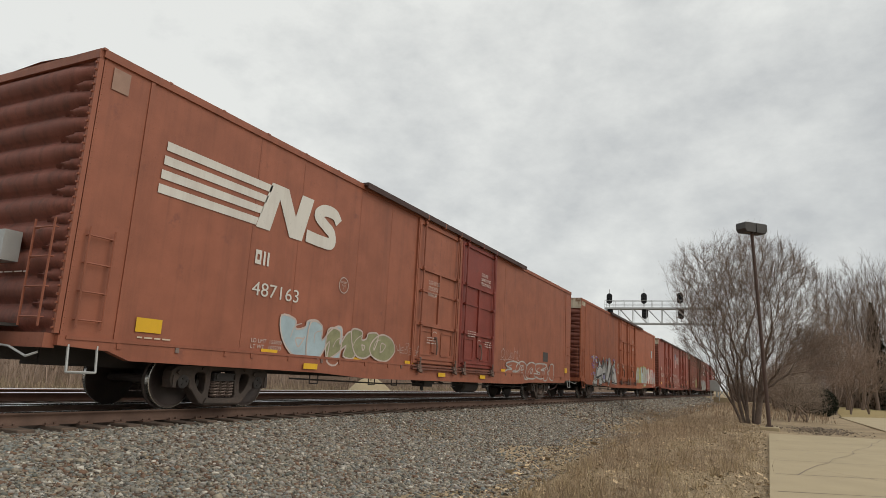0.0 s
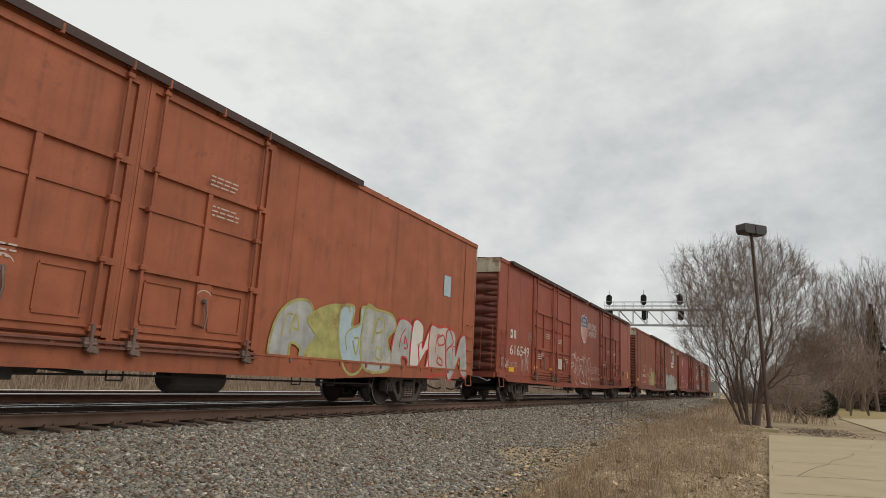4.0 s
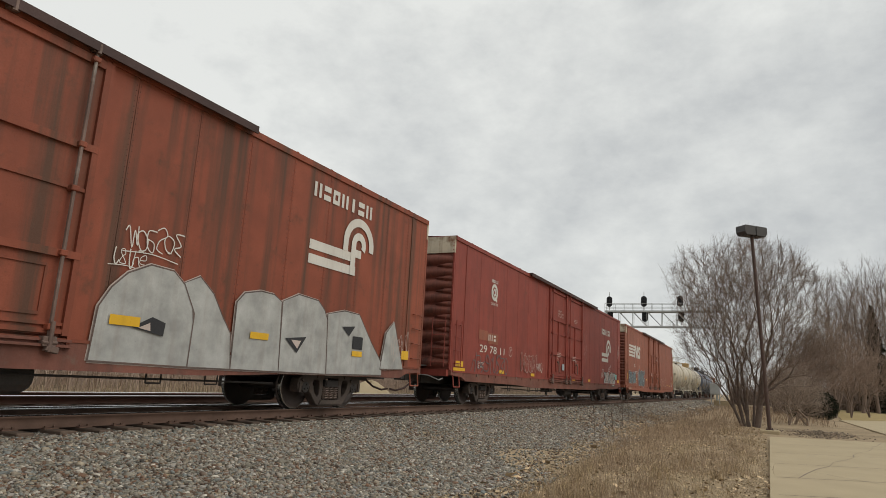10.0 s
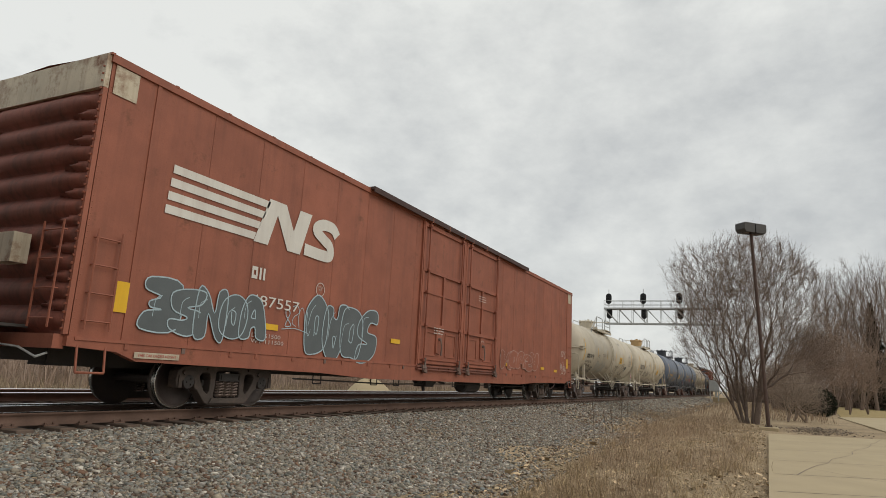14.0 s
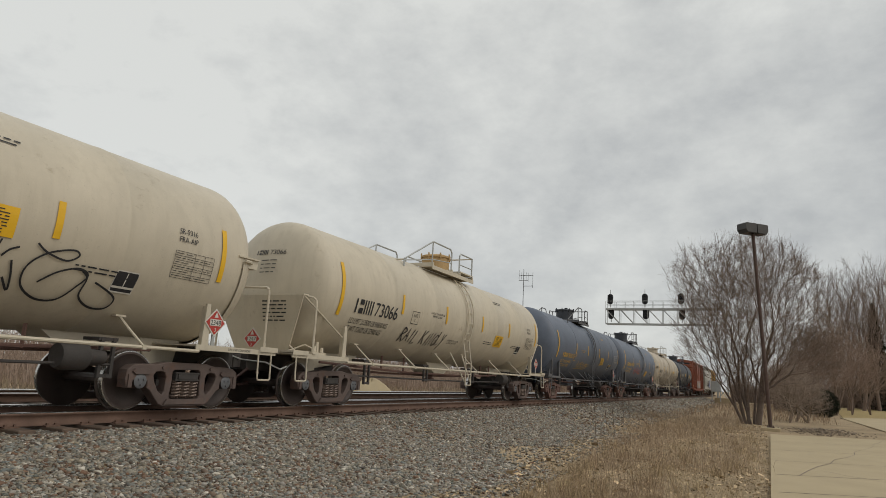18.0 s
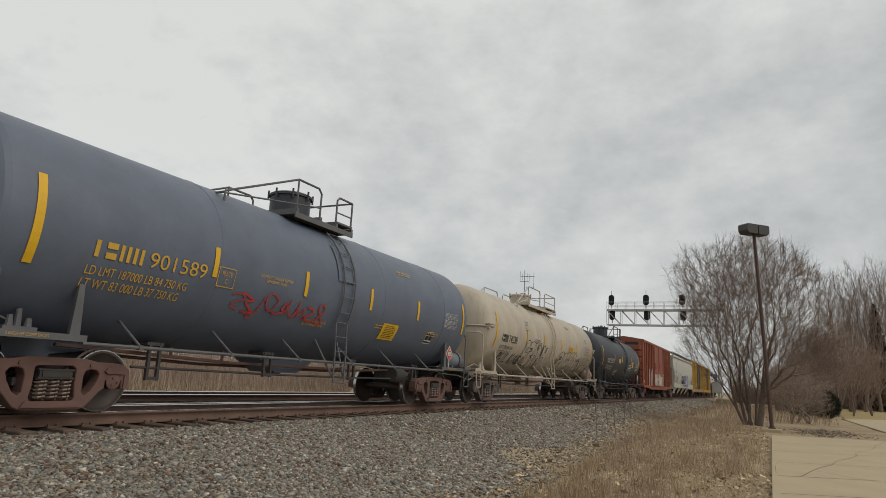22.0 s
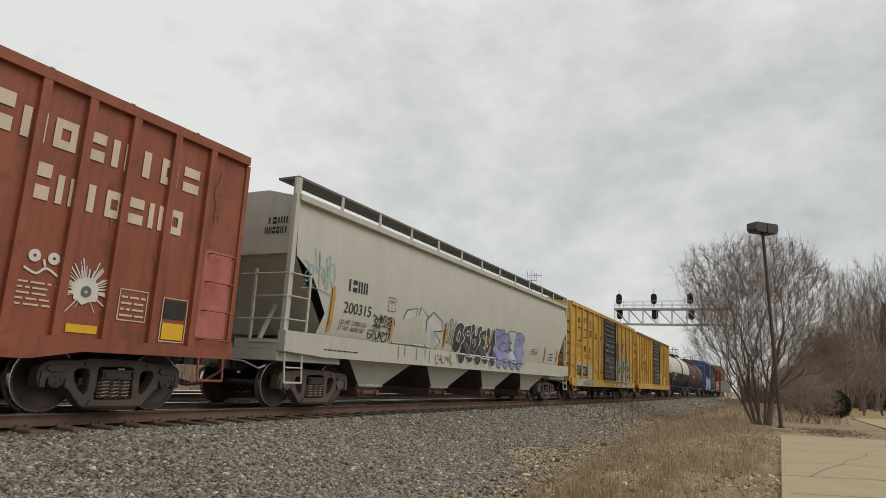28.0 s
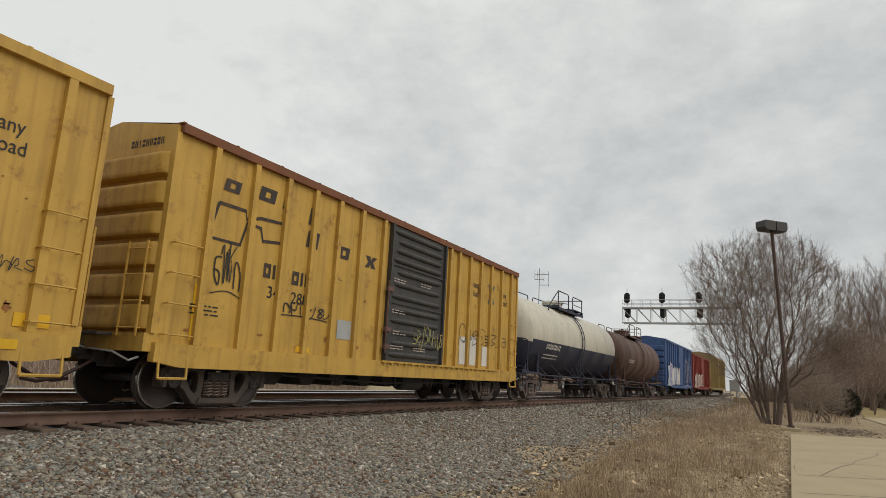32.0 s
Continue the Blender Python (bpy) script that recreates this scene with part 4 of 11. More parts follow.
def signal_head(bridge, y, z):
    bm = bmesh.new()
    out = [(0.42 * math.cos(a), 0.42 * math.sin(a) + (0.36 if math.sin(a) > 0 else -0.36)) for a in [math.pi * 2 * k / 20 for k in range(20)]]
    v0 = [bm.verts.new((-0.02, y + c, z + s)) for c, s in out]
    v1 = [bm.verts.new((0.02, y + c, z + s)) for c, s in out]
    bm.faces.new(v0)
    bm.faces.new(v1[::-1])
    for i in range(20):
        bm.faces.new((v0[i], v0[(i + 1) % 20], v1[(i + 1) % 20], v1[i]))
    box(bm, 0.02, 0.3, y - 0.2, y + 0.2, z - 0.62, z + 0.62)
    head = part("signal_head", bm, M_SIGNAL, bridge, "black signal head with an oval backboard")
    for k in (-1, 0, 1):
        bm = bmesh.new()
        zc = z + 0.40 * k
        rod(bm, (-0.02, y, zc), (-0.05, y, zc), 0.11, 12)
        part("lens", bm, M_LENS, head)
        bm = bmesh.new()
        for i in range(10):
            a, b = math.pi * (0.0 + i / 10), math.pi * (0.0 + (i + 1) / 10)
            q = [bm.verts.new((x, y + 0.14 * math.cos(t), zc + 0.14 * math.sin(t))) for x, t in ((-0.02, a), (-0.02, b), (-0.32, b), (-0.32, a))]
            bm.faces.new(q)
        part("hood", bm, M_SIGNAL, head)
    bm = bmesh.new()
    rod(bm, (0.15, y, z - 0.6), (0.15, y, z - 1.2), 0.06, 8)
    part("mount", bm, M_GALV, head)


def build_signal_bridge():
    bridge = thing("signal_bridge", "galvanised lattice signal bridge with six black signal heads", "signal bridge", pose(95, 0, 0))
    y0, y1, zb, zt = 4.6, 20.4, 10.4, 12.55
    for x in (-0.55, 0.55):
        for z in (zb, zt):
            bm = bmesh.new()
            box(bm, x - 0.07, x + 0.07, y0, y1, z - 0.10, z + 0.10)
            part("chord", bm, M_GALV, bridge)
        n = 8
        bm = bmesh.new()
        for k in range(n):
            a, b = y0 + (y1 - y0) * k / n, y0 + (y1 - y0) * (k + 1) / n
            rod(bm, (x, a, zb), (x, b, zt), 0.055, 5)
            rod(bm, (x, b, zb), (x, b, zt), 0.04, 5)
        part("lattice", bm, M_GALV, bridge)
    bm = bmesh.new()
    box(bm, -0.5, 0.5, y0, y1, zt + 0.11, zt + 0.15)
    part("walkway", bm, M_GALV, bridge)
    for x in (-0.6, 0.6):
        bm = bmesh.new()
        for z in (zt + 0.6, zt + 1.15):
            rod(bm, (x, y0, z), (x, y1, z), 0.028, 5)
        for k in range(13):
            y = y0 + (y1 - y0) * k / 12
            rod(bm, (x, y, zt), (x, y, zt + 1.15), 0.025, 5)
        part("handrail", bm, M_GALV, bridge)
    for y in (19.85, 14.95, 10.05):
        signal_head(bridge, y - 0.0, 14.05)
        signal_head(bridge, y - 0.12, 11.9)
        bm = bmesh.new()
        rod(bm, (0.1, y, 14.7), (0.1, y, 15.45), 0.04, 6)
        part("finial", bm, M_GALV, bridge)
    # the mast: four legs with lattice
    for x in (-0.55, 0.55):
        for y in (4.5, 5.5):
            bm = bmesh.new()
            rod(bm, (x * 1.3, y + (y - 5.0) * 0.3, 0.6), (x, y, zt), 0.07, 6)
            part("leg", bm, M_GALV, bridge)
        bm = bmesh.new()
        for k in range(9):
            z = 0.8 + k * 1.25
            rod(bm, (x, 4.5, z), (x, 5.5, z + 1.25), 0.035, 5)
            rod(bm, (x, 5.5, z), (x, 4.5, z + 1.25), 0.035, 5)
        part("mast_lattice", bm, M_GALV, bridge)
    bm = bmesh.new()
    box(bm, -1.1, 1.1, 4.0, 6.0, -0.2, 0.75)
    part("footing", bm, M_CONC, bridge, "concrete footing")
    cab = thing("equipment_cabinet", "silver metal equipment cabinet on legs beside the signal mast", "cabinet", pose(92.5, 5.7, 0.0))
    bm = bmesh.new()
    box(bm, -0.4, 0.4, -0.6, 0.6, 1.5, 2.85)
    bmesh.ops.bevel(bm, geom=bm.edges[:], offset=0.03, segments=1, affect="EDGES")
    part("body", bm, M_GALV, cab)
    bm = bmesh.new()
    box(bm, -0.48, 0.48, -0.68, 0.68, 2.85, 2.92)
    part("roof", bm, M_GALV, cab)
    bm = bmesh.new()
    box(bm, -0.42, -0.40, -0.52, 0.52, 1.6, 2.75)
    part("door", bm, M_GALV, cab)
    for x in (-0.3, 0.3):
        for y in (-0.5, 0.5):
            bm = bmesh.new()
            rod(bm, (x, y, 0.3), (x, y, 1.5), 0.05, 6)
            part("leg", bm, M_GALV, cab)
    # aerial mast far beyond the tracks
    mast = thing("aerial_mast", "thin steel aerial mast with short cross arms", "aerial", pose(114, 40, 0.1))
    bm = bmesh.new()
    rod(bm, (0, 0, 0), (0, 0, 22.2), 0.09, 6, 0.05)
    part("pole", bm, M_LAMPHEAD, mast)
    bm = bmesh.new()
    for z, a, b in ((21.0, -0.9, 1.9), (20.1, -0.9, 0.9), (19.0, 0.2, 1.9)):
        rod(bm, (0, -b, z), (0, -a, z), 0.045, 5)
    for y, z0, z1 in ((0.9, 20.0, 22.0), (-0.9, 19.8, 21.5), (-1.8, 18.6, 21.6), (0.4, 20.3, 21.6), (-0.5, 20.2, 21.6)):
        rod(bm, (0, y, z0), (0, y, z1), 0.03, 5)
    part("cross_arm", bm, M_LAMPHEAD, mast)


build_ground()
build_track()
build_paving()
build_lamp_post()
build_signal_bridge()
build_trees()
# ---- rolling stock; a car's own x runs back along the train, its near side is at -y, z = 0 on the rail ----
SPEED, WR = 9.744, 0.457


def cast(bm, loops, y0, y1):
    """A flat casting with openings: the first loop is its outline in x and z, the others its holes."""
    flat_ = [[Vector((x, z, 0)) for x, z in lp] for lp in loops]
    tris = geometry.tessellate_polygon(flat_)
    at = [bm.verts.new((p.x, y0, p.y)) for lp in flat_ for p in lp]
    up = [bm.verts.new((p.x, y1, p.y)) for lp in flat_ for p in lp]
    for a, b, c in tris:
        bm.faces.new((at[a], at[b], at[c]))
        bm.faces.new((up[c], up[b], up[a]))
    k = 0
    for lp in flat_:
        n = len(lp)
        for i in range(n):
            a, b = k + i, k + (i + 1) % n
            bm.faces.new((at[a], at[b], up[b], up[a]))
        k += n
    bmesh.ops.recalc_face_normals(bm, faces=bm.faces)


def shared_meshes():
    s = {}
    bm = bmesh.new()
    prof = [(0.80, WR - 0.31), (0.80, WR), (0.66, WR), (0.645, WR - 0.06), (0.70, WR - 0.085), (0.725, 0.30), (0.71, 0.16), (0.68, 0.11), (0.66, 0.085)]
    for sg in (-1, 1):
        # wheel: flange and tread, dished plate, hub
        lathe(bm, [(sg * 0.675, 0.10), (sg * 0.675, 0.36), (sg * 0.672, 0.405), (sg * 0.69, WR + 0.026), (sg * 0.715, WR + 0.024), (sg * 0.73, WR), (sg * 0.812, WR - 0.005), (sg * 0.815, WR - 0.02), (sg * 0.815, 0.405),
                   (sg * 0.79, 0.38), (sg * 0.745, 0.20), (sg * 0.76, 0.125), (sg * 0.81, 0.12), (sg * 0.81, 0.0)], 28, "y")
        lathe(bm, [(sg * 0.90, 0.0), (sg * 0.90, 0.115), (sg * 1.10, 0.115), (sg * 1.115, 0.09), (sg * 1.115, 0.0)], 14, "y")
        for k in range(3):
            a = 2 * math.pi * k / 3
            rod(bm, (0.055 * math.cos(a), sg * 1.11, 0.055 * math.sin(a)), (0.055 * math.cos(a), sg * 1.135, 0.055 * math.sin(a)), 0.018, 6)
    lathe(bm, [(-0.92, 0.08), (0.92, 0.08)], 10, "y")
    me = mesh_of(bm, "wheelset", M_WHEEL)
    smooth_by(me, 35)
    me.materials.append(M_TREAD)
    for p in me.polygons:
        r = math.hypot(p.center.x, p.center.z)
        if WR - 0.02 < r and 0.725 < abs(p.center.y) < 0.82:
            p.material_index = 1
    me.materials.append(M_CAP)
    for p in me.polygons:
        if abs(p.center.y) > 1.105:
            p.material_index = 2
    me.materials.append(M_RIM)
    for p in me.polygons:
        if WR - 0.03 < math.hypot(p.center.x, p.center.z) < WR + 0.03 and p.material_index == 0 and abs(p.center.y) > 0.79:
            p.material_index = 3
    s["wheelset"] = me
    dark = me.copy()
    dark.materials[2] = M_UNDER
    brown = me.copy()
    brown.materials[2] = M_FRAME_R
    s["wheelset_brown"] = brown
    s["wheelset_dark"] = dark
    for key, m in (("frame", M_FRAME), ("frame_rusty", M_FRAME_R), ("frame_dark", M_FRAME_D)):
        bm = bmesh.new()
        # one casting: arched top, jaws round the bearings, almond openings, window for the springs
        half_ = [(0.40, 0.765), (0.60, 0.725), (0.86, 0.72), (1.04, 0.70), (1.14, 0.63), (1.16, 0.48), (1.12, 0.37), (1.03, 0.345), (1.02, 0.47), (0.76, 0.47), (0.755, 0.35), (0.69, 0.315), (0.59, 0.20), (0.50, 0.105), (0.40, 0.065)]
        outer = half_ + [(-x, z) for x, z in half_[::-1]]
        eye = [(0.41, 0.52), (0.44, 0.595), (0.52, 0.62), (0.61, 0.605), (0.655, 0.55), (0.62, 0.44), (0.54, 0.31), (0.46, 0.25), (0.42, 0.30)]
        cast(bm, [outer, eye, [(-x, z) for x, z in eye], [(-0.29, 0.185), (0.29, 0.185), (0.315, 0.23), (0.29, 0.40), (0.29, 0.62), (0.24, 0.655), (-0.24, 0.655), (-0.29, 0.62), (-0.29, 0.40), (-0.315, 0.23)]], -0.10, 0.10)
        bmesh.ops.bevel(bm, geom=[e for e in bm.edges if len(e.link_faces) == 2 and e.calc_face_angle() > 0.9], offset=0.016, segments=1, affect="EDGES", clamp_overlap=True)
        for sg in (-1, 1):
            # bearing adapter, jaw lip and lugs
            prism(bm, [(sg * 0.889 - 0.17, 0.60), (sg * 0.889 - 0.13, 0.645), (sg * 0.889 + 0.13, 0.645), (sg * 0.889 + 0.17, 0.60), (sg * 0.889 + 0.12, 0.565), (sg * 0.889 - 0.12, 0.565)], -0.135, 0.135)
            box(bm, sg * 1.085 - 0.035, sg * 1.085 + 0.035, -0.125, 0.125, 0.36, 0.56)
            rod(bm, (sg * 0.50, -0.10, 0.675), (sg * 0.50, -0.125, 0.675), 0.025, 6)
        prism(bm, [(-0.42, 0.10), (-0.37, 0.185), (0.37, 0.185), (0.42, 0.10)], -0.135, 0.135)
        s[key] = mesh_of(bm, "side_frame", m)
    bm = bmesh.new()
    for x in (-0.17, 0.0, 0.17):
        for y in (-0.075, 0.075):
            pts = [(x + 0.066 * math.cos(k * math.pi / 4), 0.066 * math.sin(k * math.pi / 4) + y, 0.205 + 0.27 * k / 44) for k in range(45)]
            pipe(bm, pts, 0.0165, 5)
    s["spring"] = mesh_of(bm, "spring", M_SPRING)
    bm = bmesh.new()
    box(bm, -0.23, 0.23, -1.12, 1.12, 0.48, 0.60)
    for y in (-1.13, 1.13):
        box(bm, -0.20, 0.20, y - 0.012, y + 0.012, 0.50, 0.58)
    box(bm, -0.28, 0.28, -0.75, 0.75, 0.42, 0.72)
    for y in (-1.0, 1.0):
        box(bm, -0.25, 0.25, y - 0.13, y + 0.13, 0.475, 0.50)
        box(bm, -0.25, 0.25, y - 0.13, y + 0.13, 0.585, 0.61)
    rod(bm, (0, 0, 0.70), (0, 0, 0.80), 0.2, 12)
    s["bolster"] = mesh_of(bm, "truck", M_UNDER)
    bm = bmesh.new()
    for x in (-0.42, 0.42):
        box(bm, x - 0.05, x + 0.05, -0.95, 0.95, 0.38, 0.48)
        for y in (-0.73, 0.73):
            box(bm, x * 1.12 - 0.03, x * 1.12 + 0.03, y - 0.05, y + 0.05, 0.32, 0.58)
    s["brake_beam"] = mesh_of(bm, "brake_beam", M_UNDER)
    # coupler: shank, head, knuckle; at the origin, pointing to -x
    bm = bmesh.new()
    box(bm, -0.62, 0.35, -0.07, 0.07, 0.80, 0.95)
    prism(bm, [(-0.86, -0.16), (-0.80, -0.20), (-0.62, -0.12), (-0.60, 0.10), (-0.74, 0.17), (-0.84, 0.10), (-0.80, 0.03), (-0.90, -0.05)], 0.74, 1.0)
    for v in bm.verts[8:]:
        v.co = Vector((v.co.x, v.co.z, v.co.y))
    box(bm, -0.35, -0.15, -0.20, 0.20, 0.72, 1.02)
    s["coupler"] = mesh_of(bm, "coupler", M_UNDER)
    bm = bmesh.new()
    pipe(bm, [(-0.15, -0.34, 0.72), (-0.35, -0.36, 0.60), (-0.58, -0.30, 0.46), (-0.85, -0.18, 0.38), (-1.05, -0.10, 0.42)], 0.028, 7)
    s["hose"] = mesh_of(bm, "air_hose", M_BLACKBAND)
    bm = bmesh.new()
    pipe(bm, [(-0.10, -1.30, 0.80), (-0.22, -1.25, 0.74), (-0.25, -0.9, 0.86), (-0.25, -0.25, 0.90), (-0.45, -0.1, 0.98)], 0.016, 5)
    s["cut_lever"] = mesh_of(bm, "cut_lever", M_GALV)
    return s


SH = shared_meshes()
TRAIN, AXLES = [], []


def add_truck(car, x, look_="plain"):
    t = piece("truck", SH["bolster"], car, Matrix.Translation((x, 0, 0)), "four-wheel truck with coil springs")
    for y, m in ((-1.0, Matrix.Identity(4)), (1.0, Matrix.Rotation(math.pi, 4, "Z"))):
        piece("side_frame", SH[{"plain": "frame", "rusty": "frame_rusty", "dark": "frame_dark"}[look_]], t, Matrix.Translation((0, y, 0)) @ m)
        piece("spring", SH["spring"], t, Matrix.Translation((0, y, 0)))
    piece("brake_beam", SH["brake_beam"], t)
    for k, dx in enumerate((-0.889, 0.889)):
        w = piece("wheelset", SH[{"dark": "wheelset_dark", "rusty": "wheelset_brown"}.get(look_, "wheelset")], t, Matrix.Translation((dx, 0, WR)), "two steel wheels on an axle")
        AXLES.append((w, dx))


def add_coupling(car, half, gap, z=0.0, tail=0.0):
    """Couplers, hoses and cut levers at both ends; half: from the centre to the end sill, gap: to the meeting point."""
    for sg, m in ((-1, Matrix.Identity(4)), (1, Matrix.Rotation(math.pi, 4, "Z"))):
        half -= tail if sg > 0 else 0.0
        at = Matrix.Translation((sg * (half + gap - 0.83), 0, z)) @ m
        c = piece("coupler", SH["coupler"], car, at)
        at2 = Matrix.Translation((sg * half, 0, z)) @ m
        piece("air_hose", SH["hose"], car, at2)
        piece("cut_lever", SH["cut_lever"], car, at2)
        bm = bmesh.new()
        x = sg * (half + gap - 0.75)
        box(bm, min(sg * (half - 1.2), x), max(sg * (half - 1.2), x), -0.19, 0.19, 0.68 + z, 1.02 + z)
        part("draft_sill", bm, M_UNDER, car)


def car_thing(name, label, front, length, trucks, gap, category):
    """front: place of the front end at the start; trucks: distances of the two truck centres from that end."""
    c = thing(name, label, category, None, "freight cars of the passing train")
    TRAIN.append((c, front + length / 2, trucks[0] - length / 2, trucks[1] - length / 2))
    return c


def ladder(bm, x0, x1, y, zs, r=0.011, standoff=0.06, rails=True):
    for z in zs:
        pipe(bm, [(x0, y + standoff, z), (x0, y, z), (x1, y, z), (x1, y + standoff, z)], r, 5)
    if rails:
        for x in (x0, x1):
            rod(bm, (x, y, zs[0] - 0.12), (x, y, zs[-1] + 0.12), r * 1.3, 5)


def rungs(car, x0, x1, y, zs, r, standoff, material):
    for z in zs:
        bm = bmesh.new()
        pipe(bm, [(x0, y + standoff, z), (x0, y, z), (x1, y, z), (x1, y + standoff, z)], r, 5)
        part("grab_rung", bm, material, car)


def corrugated_end(car, sg, half, w, z0, z1, ribs, material, deep=0.11, square=False):
    """A pressed end: wide ribs that taper towards the corners, with a short dart between each two; sg: -1 front, 1 rear."""
    ny, nz = 30, ribs * 14
    step = (z1 - z0) / ribs
    v = []
    for j in range(nz + 1):
        z = z0 + (z1 - z0) * j / nz
        for i in range(ny + 1):
            u = -1 + 2 * i / ny
            edge = min(1.0, (1 - abs(u)) / 0.08)
            f = ((z - z0) / step) % 1.0 - 0.5
            if square:
                d = 0.5 + 0.5 * math.cos(2 * math.pi * f)
                d = deep * edge * min(1.0, max(0.0, (d - 0.06) * 7))
            else:
                slim = min(1.0, max(0.0, (abs(u) - 0.60) / 0.32))
                wide = 0.45 - 0.17 * slim
                d = max(0.0, 1 - (f / wide) ** 2) ** 0.85 * (1 - 0.2 * slim)
                g = 0.5 - abs(f)
                dart = 0.21 * min(1.0, max(0.0, (abs(u) - 0.62) / 0.22))
                if dart > 0.01 and z0 + 0.4 * step < z < z1 - 0.4 * step:
                    d = max(d, 0.8 * max(0.0, 1 - (g / dart) ** 2) ** 0.85)
                d *= deep * edge
            v.append((sg * (half + d), u * w, z))
    k = ny + 1
    f = [(j * k + i, j * k + i + 1, (j + 1) * k + i + 1, (j + 1) * k + i) for j in range(nz) for i in range(ny)]
    me = from_arrays("end_wall", v, f, material, True)
    smooth_by(me, 50)
    return piece("end_wall", me, car, label="ribbed steel end wall")


def rivets(bm, x, y, z0, z1, d=0.085, r=0.012):
    z = z0
    while z < z1:
        c = bm.verts.new((x, y - 0.008, z))
        ring = [bm.verts.new((x + r * math.cos(a), y, z + r * math.sin(a))) for a in (0, 1.257, 2.513, 3.77, 5.027)]
        for i in range(5):
            bm.faces.new((c, ring[i], ring[(i + 1) % 5]))
        z += d


def big_boxcar(front, label, material, doors, seams, door_mats=None, band=True, length=25.33, black_rail=None, post=0.85, sill_mat=None, rivet_mat=None):
    """An 86-foot car with plug doors. doors: pairs (x0, x1) from the front end; seams: riveted joints between the side sheets."""
    L, w, top, half = length, 1.48, 5.06, length / 2
    car = car_thing("boxcar", label, front, L, (3.40, L - 3.40), 1.1, "boxcar")
    X = lambda x: x - half
    # side sheets, split at the seams and the doors
    cuts = sorted(set([0.03, L - 0.03] + [s for s in seams if not any(a - 0.2 < s < b + 0.2 for a, b in doors)] + [c for d in doors for c in d]))
    for side in (-1, 1):
        for a, b in zip(cuts, cuts[1:]):
            if any(abs(a - d0) < 1e-6 and abs(b - d1) < 1e-6 for d0, d1 in doors):
                continue
            bm = bmesh.new()
            y0, y1 = (-w, -w + 0.05) if side < 0 else (w - 0.05, w)
            box(bm, X(a) + 0.004, X(b) - 0.004, y0, y1, 1.02, top - 0.10)
            part("side_panel", bm, material, car)
    bm = bmesh.new()
    for s in cuts[1:-1]:
        for dx in (-0.035, 0.035):
            rivets(bm, X(s) + dx, -w, 1.1, top - 0.2)
    for x0 in (0.06, L - 0.06):
        rivets(bm, X(x0), -w, 1.1, top - 0.2)
    part("rivets", bm, rivet_mat or material, car, "columns of rivet heads")["kind"] = "stuff"
    for s in (post, L - post):
        bm = bmesh.new()
        box(bm, X(s) - 0.035, X(s) + 0.035, -w - 0.018, -w, 1.02, top - 0.1)
        part("corner_post", bm, material, car)
    # inner core closes the body
    bm = bmesh.new()
    box(bm, X(0.02), X(L - 0.02), -w + 0.052, w - 0.052, 1.0, top - 0.06)
    part("body_shell", bm, material, car)
    # side sill with its deeper middle
    for side in (-1, 1):
        bm = bmesh.new()
        y0, y1 = (-w - 0.03, -w + 0.09) if side < 0 else (w - 0.09, w + 0.03)
        prism(bm, [(X(0.0), 1.03), (X(0.0), 0.90), (X(0.75), 0.86), (X(1.1), 0.74), (X(5.6), 0.70), (X(7.5), 0.62), (X(L - 7.5), 0.62), (X(L - 5.6), 0.70), (X(L - 1.1), 0.74), (X(L - 0.75), 0.86), (X(L), 0.90), (X(L), 1.03)], y0, y1)
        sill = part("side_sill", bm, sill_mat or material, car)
        if side < 0:
            for k in range(26):
                bm = bmesh.new()
                x = X(0.9 + 0.9 * k + 0.13 * (k % 3))
                box(bm, x - 0.035, x + 0.035, -w - 0.046, -w - 0.03, 0.90, 0.98)
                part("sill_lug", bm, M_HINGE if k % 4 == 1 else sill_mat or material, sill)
            bm = bmesh.new()
            box(bm, X(0.1), X(L - 0.1), -w - 0.045, -w - 0.03, 0.985, 1.03)
            part("sill_flange", bm, material, sill)
    # roof and its edge
    bm = bmesh.new()
    for k in range(22):
        a, b = X(L * k / 22), X(L * (k + 1) / 22)
        v = [bm.verts.new(p) for p in ((a, -w - 0.03, top), (b, -w - 0.03, top), (b, 0, top + 0.09), (a, 0, top + 0.09), (b, w + 0.03, top), (a, w + 0.03, top))]
        bm.faces.new((v[0], v[1], v[2], v[3]))
        bm.faces.new((v[3], v[2], v[4], v[5]))
        box(bm, a - 0.03, a + 0.03, -w - 0.04, w + 0.04, top - 0.01, top + 0.022)
    part("roof", bm, material, car)
    bm = bmesh.new()
    box(bm, X(0), X(L), -w - 0.035, -w + 0.04, top - 0.11, top + 0.012)
    part("eave", bm, material, car)
    for a, b in black_rail or ((6.9, 18.3),):
        bm = bmesh.new()
        box(bm, X(a), X(b), -w - 0.16, -w + 0.02, top - 0.02, top + 0.045)
        box(bm, X(a), X(b), -w - 0.16, -w - 0.13, top - 0.09, top - 0.02)
        part("door_rail", bm, M_BLACKBAND, car, "black upper door rail")
    # ends
    zw = 4.55 if band else 4.93
    for sg in (-1, 1):
        corrugated_end(car, sg, half, w - 0.02, 1.05, zw, 9 if band else 10, M_SOOTSHADE, 0.12)
        bm = bmesh.new()
        for y in (-w + 0.01, w - 0.01):
            z = 1.12
            while z < top - 0.15:
                rod(bm, (sg * (half - 0.01), y - 0.03 * (1 if y > 0 else -1), z), (sg * (half + 0.075), y - 0.03 * (1 if y > 0 else -1), z), 0.018, 5)
                z += 0.11
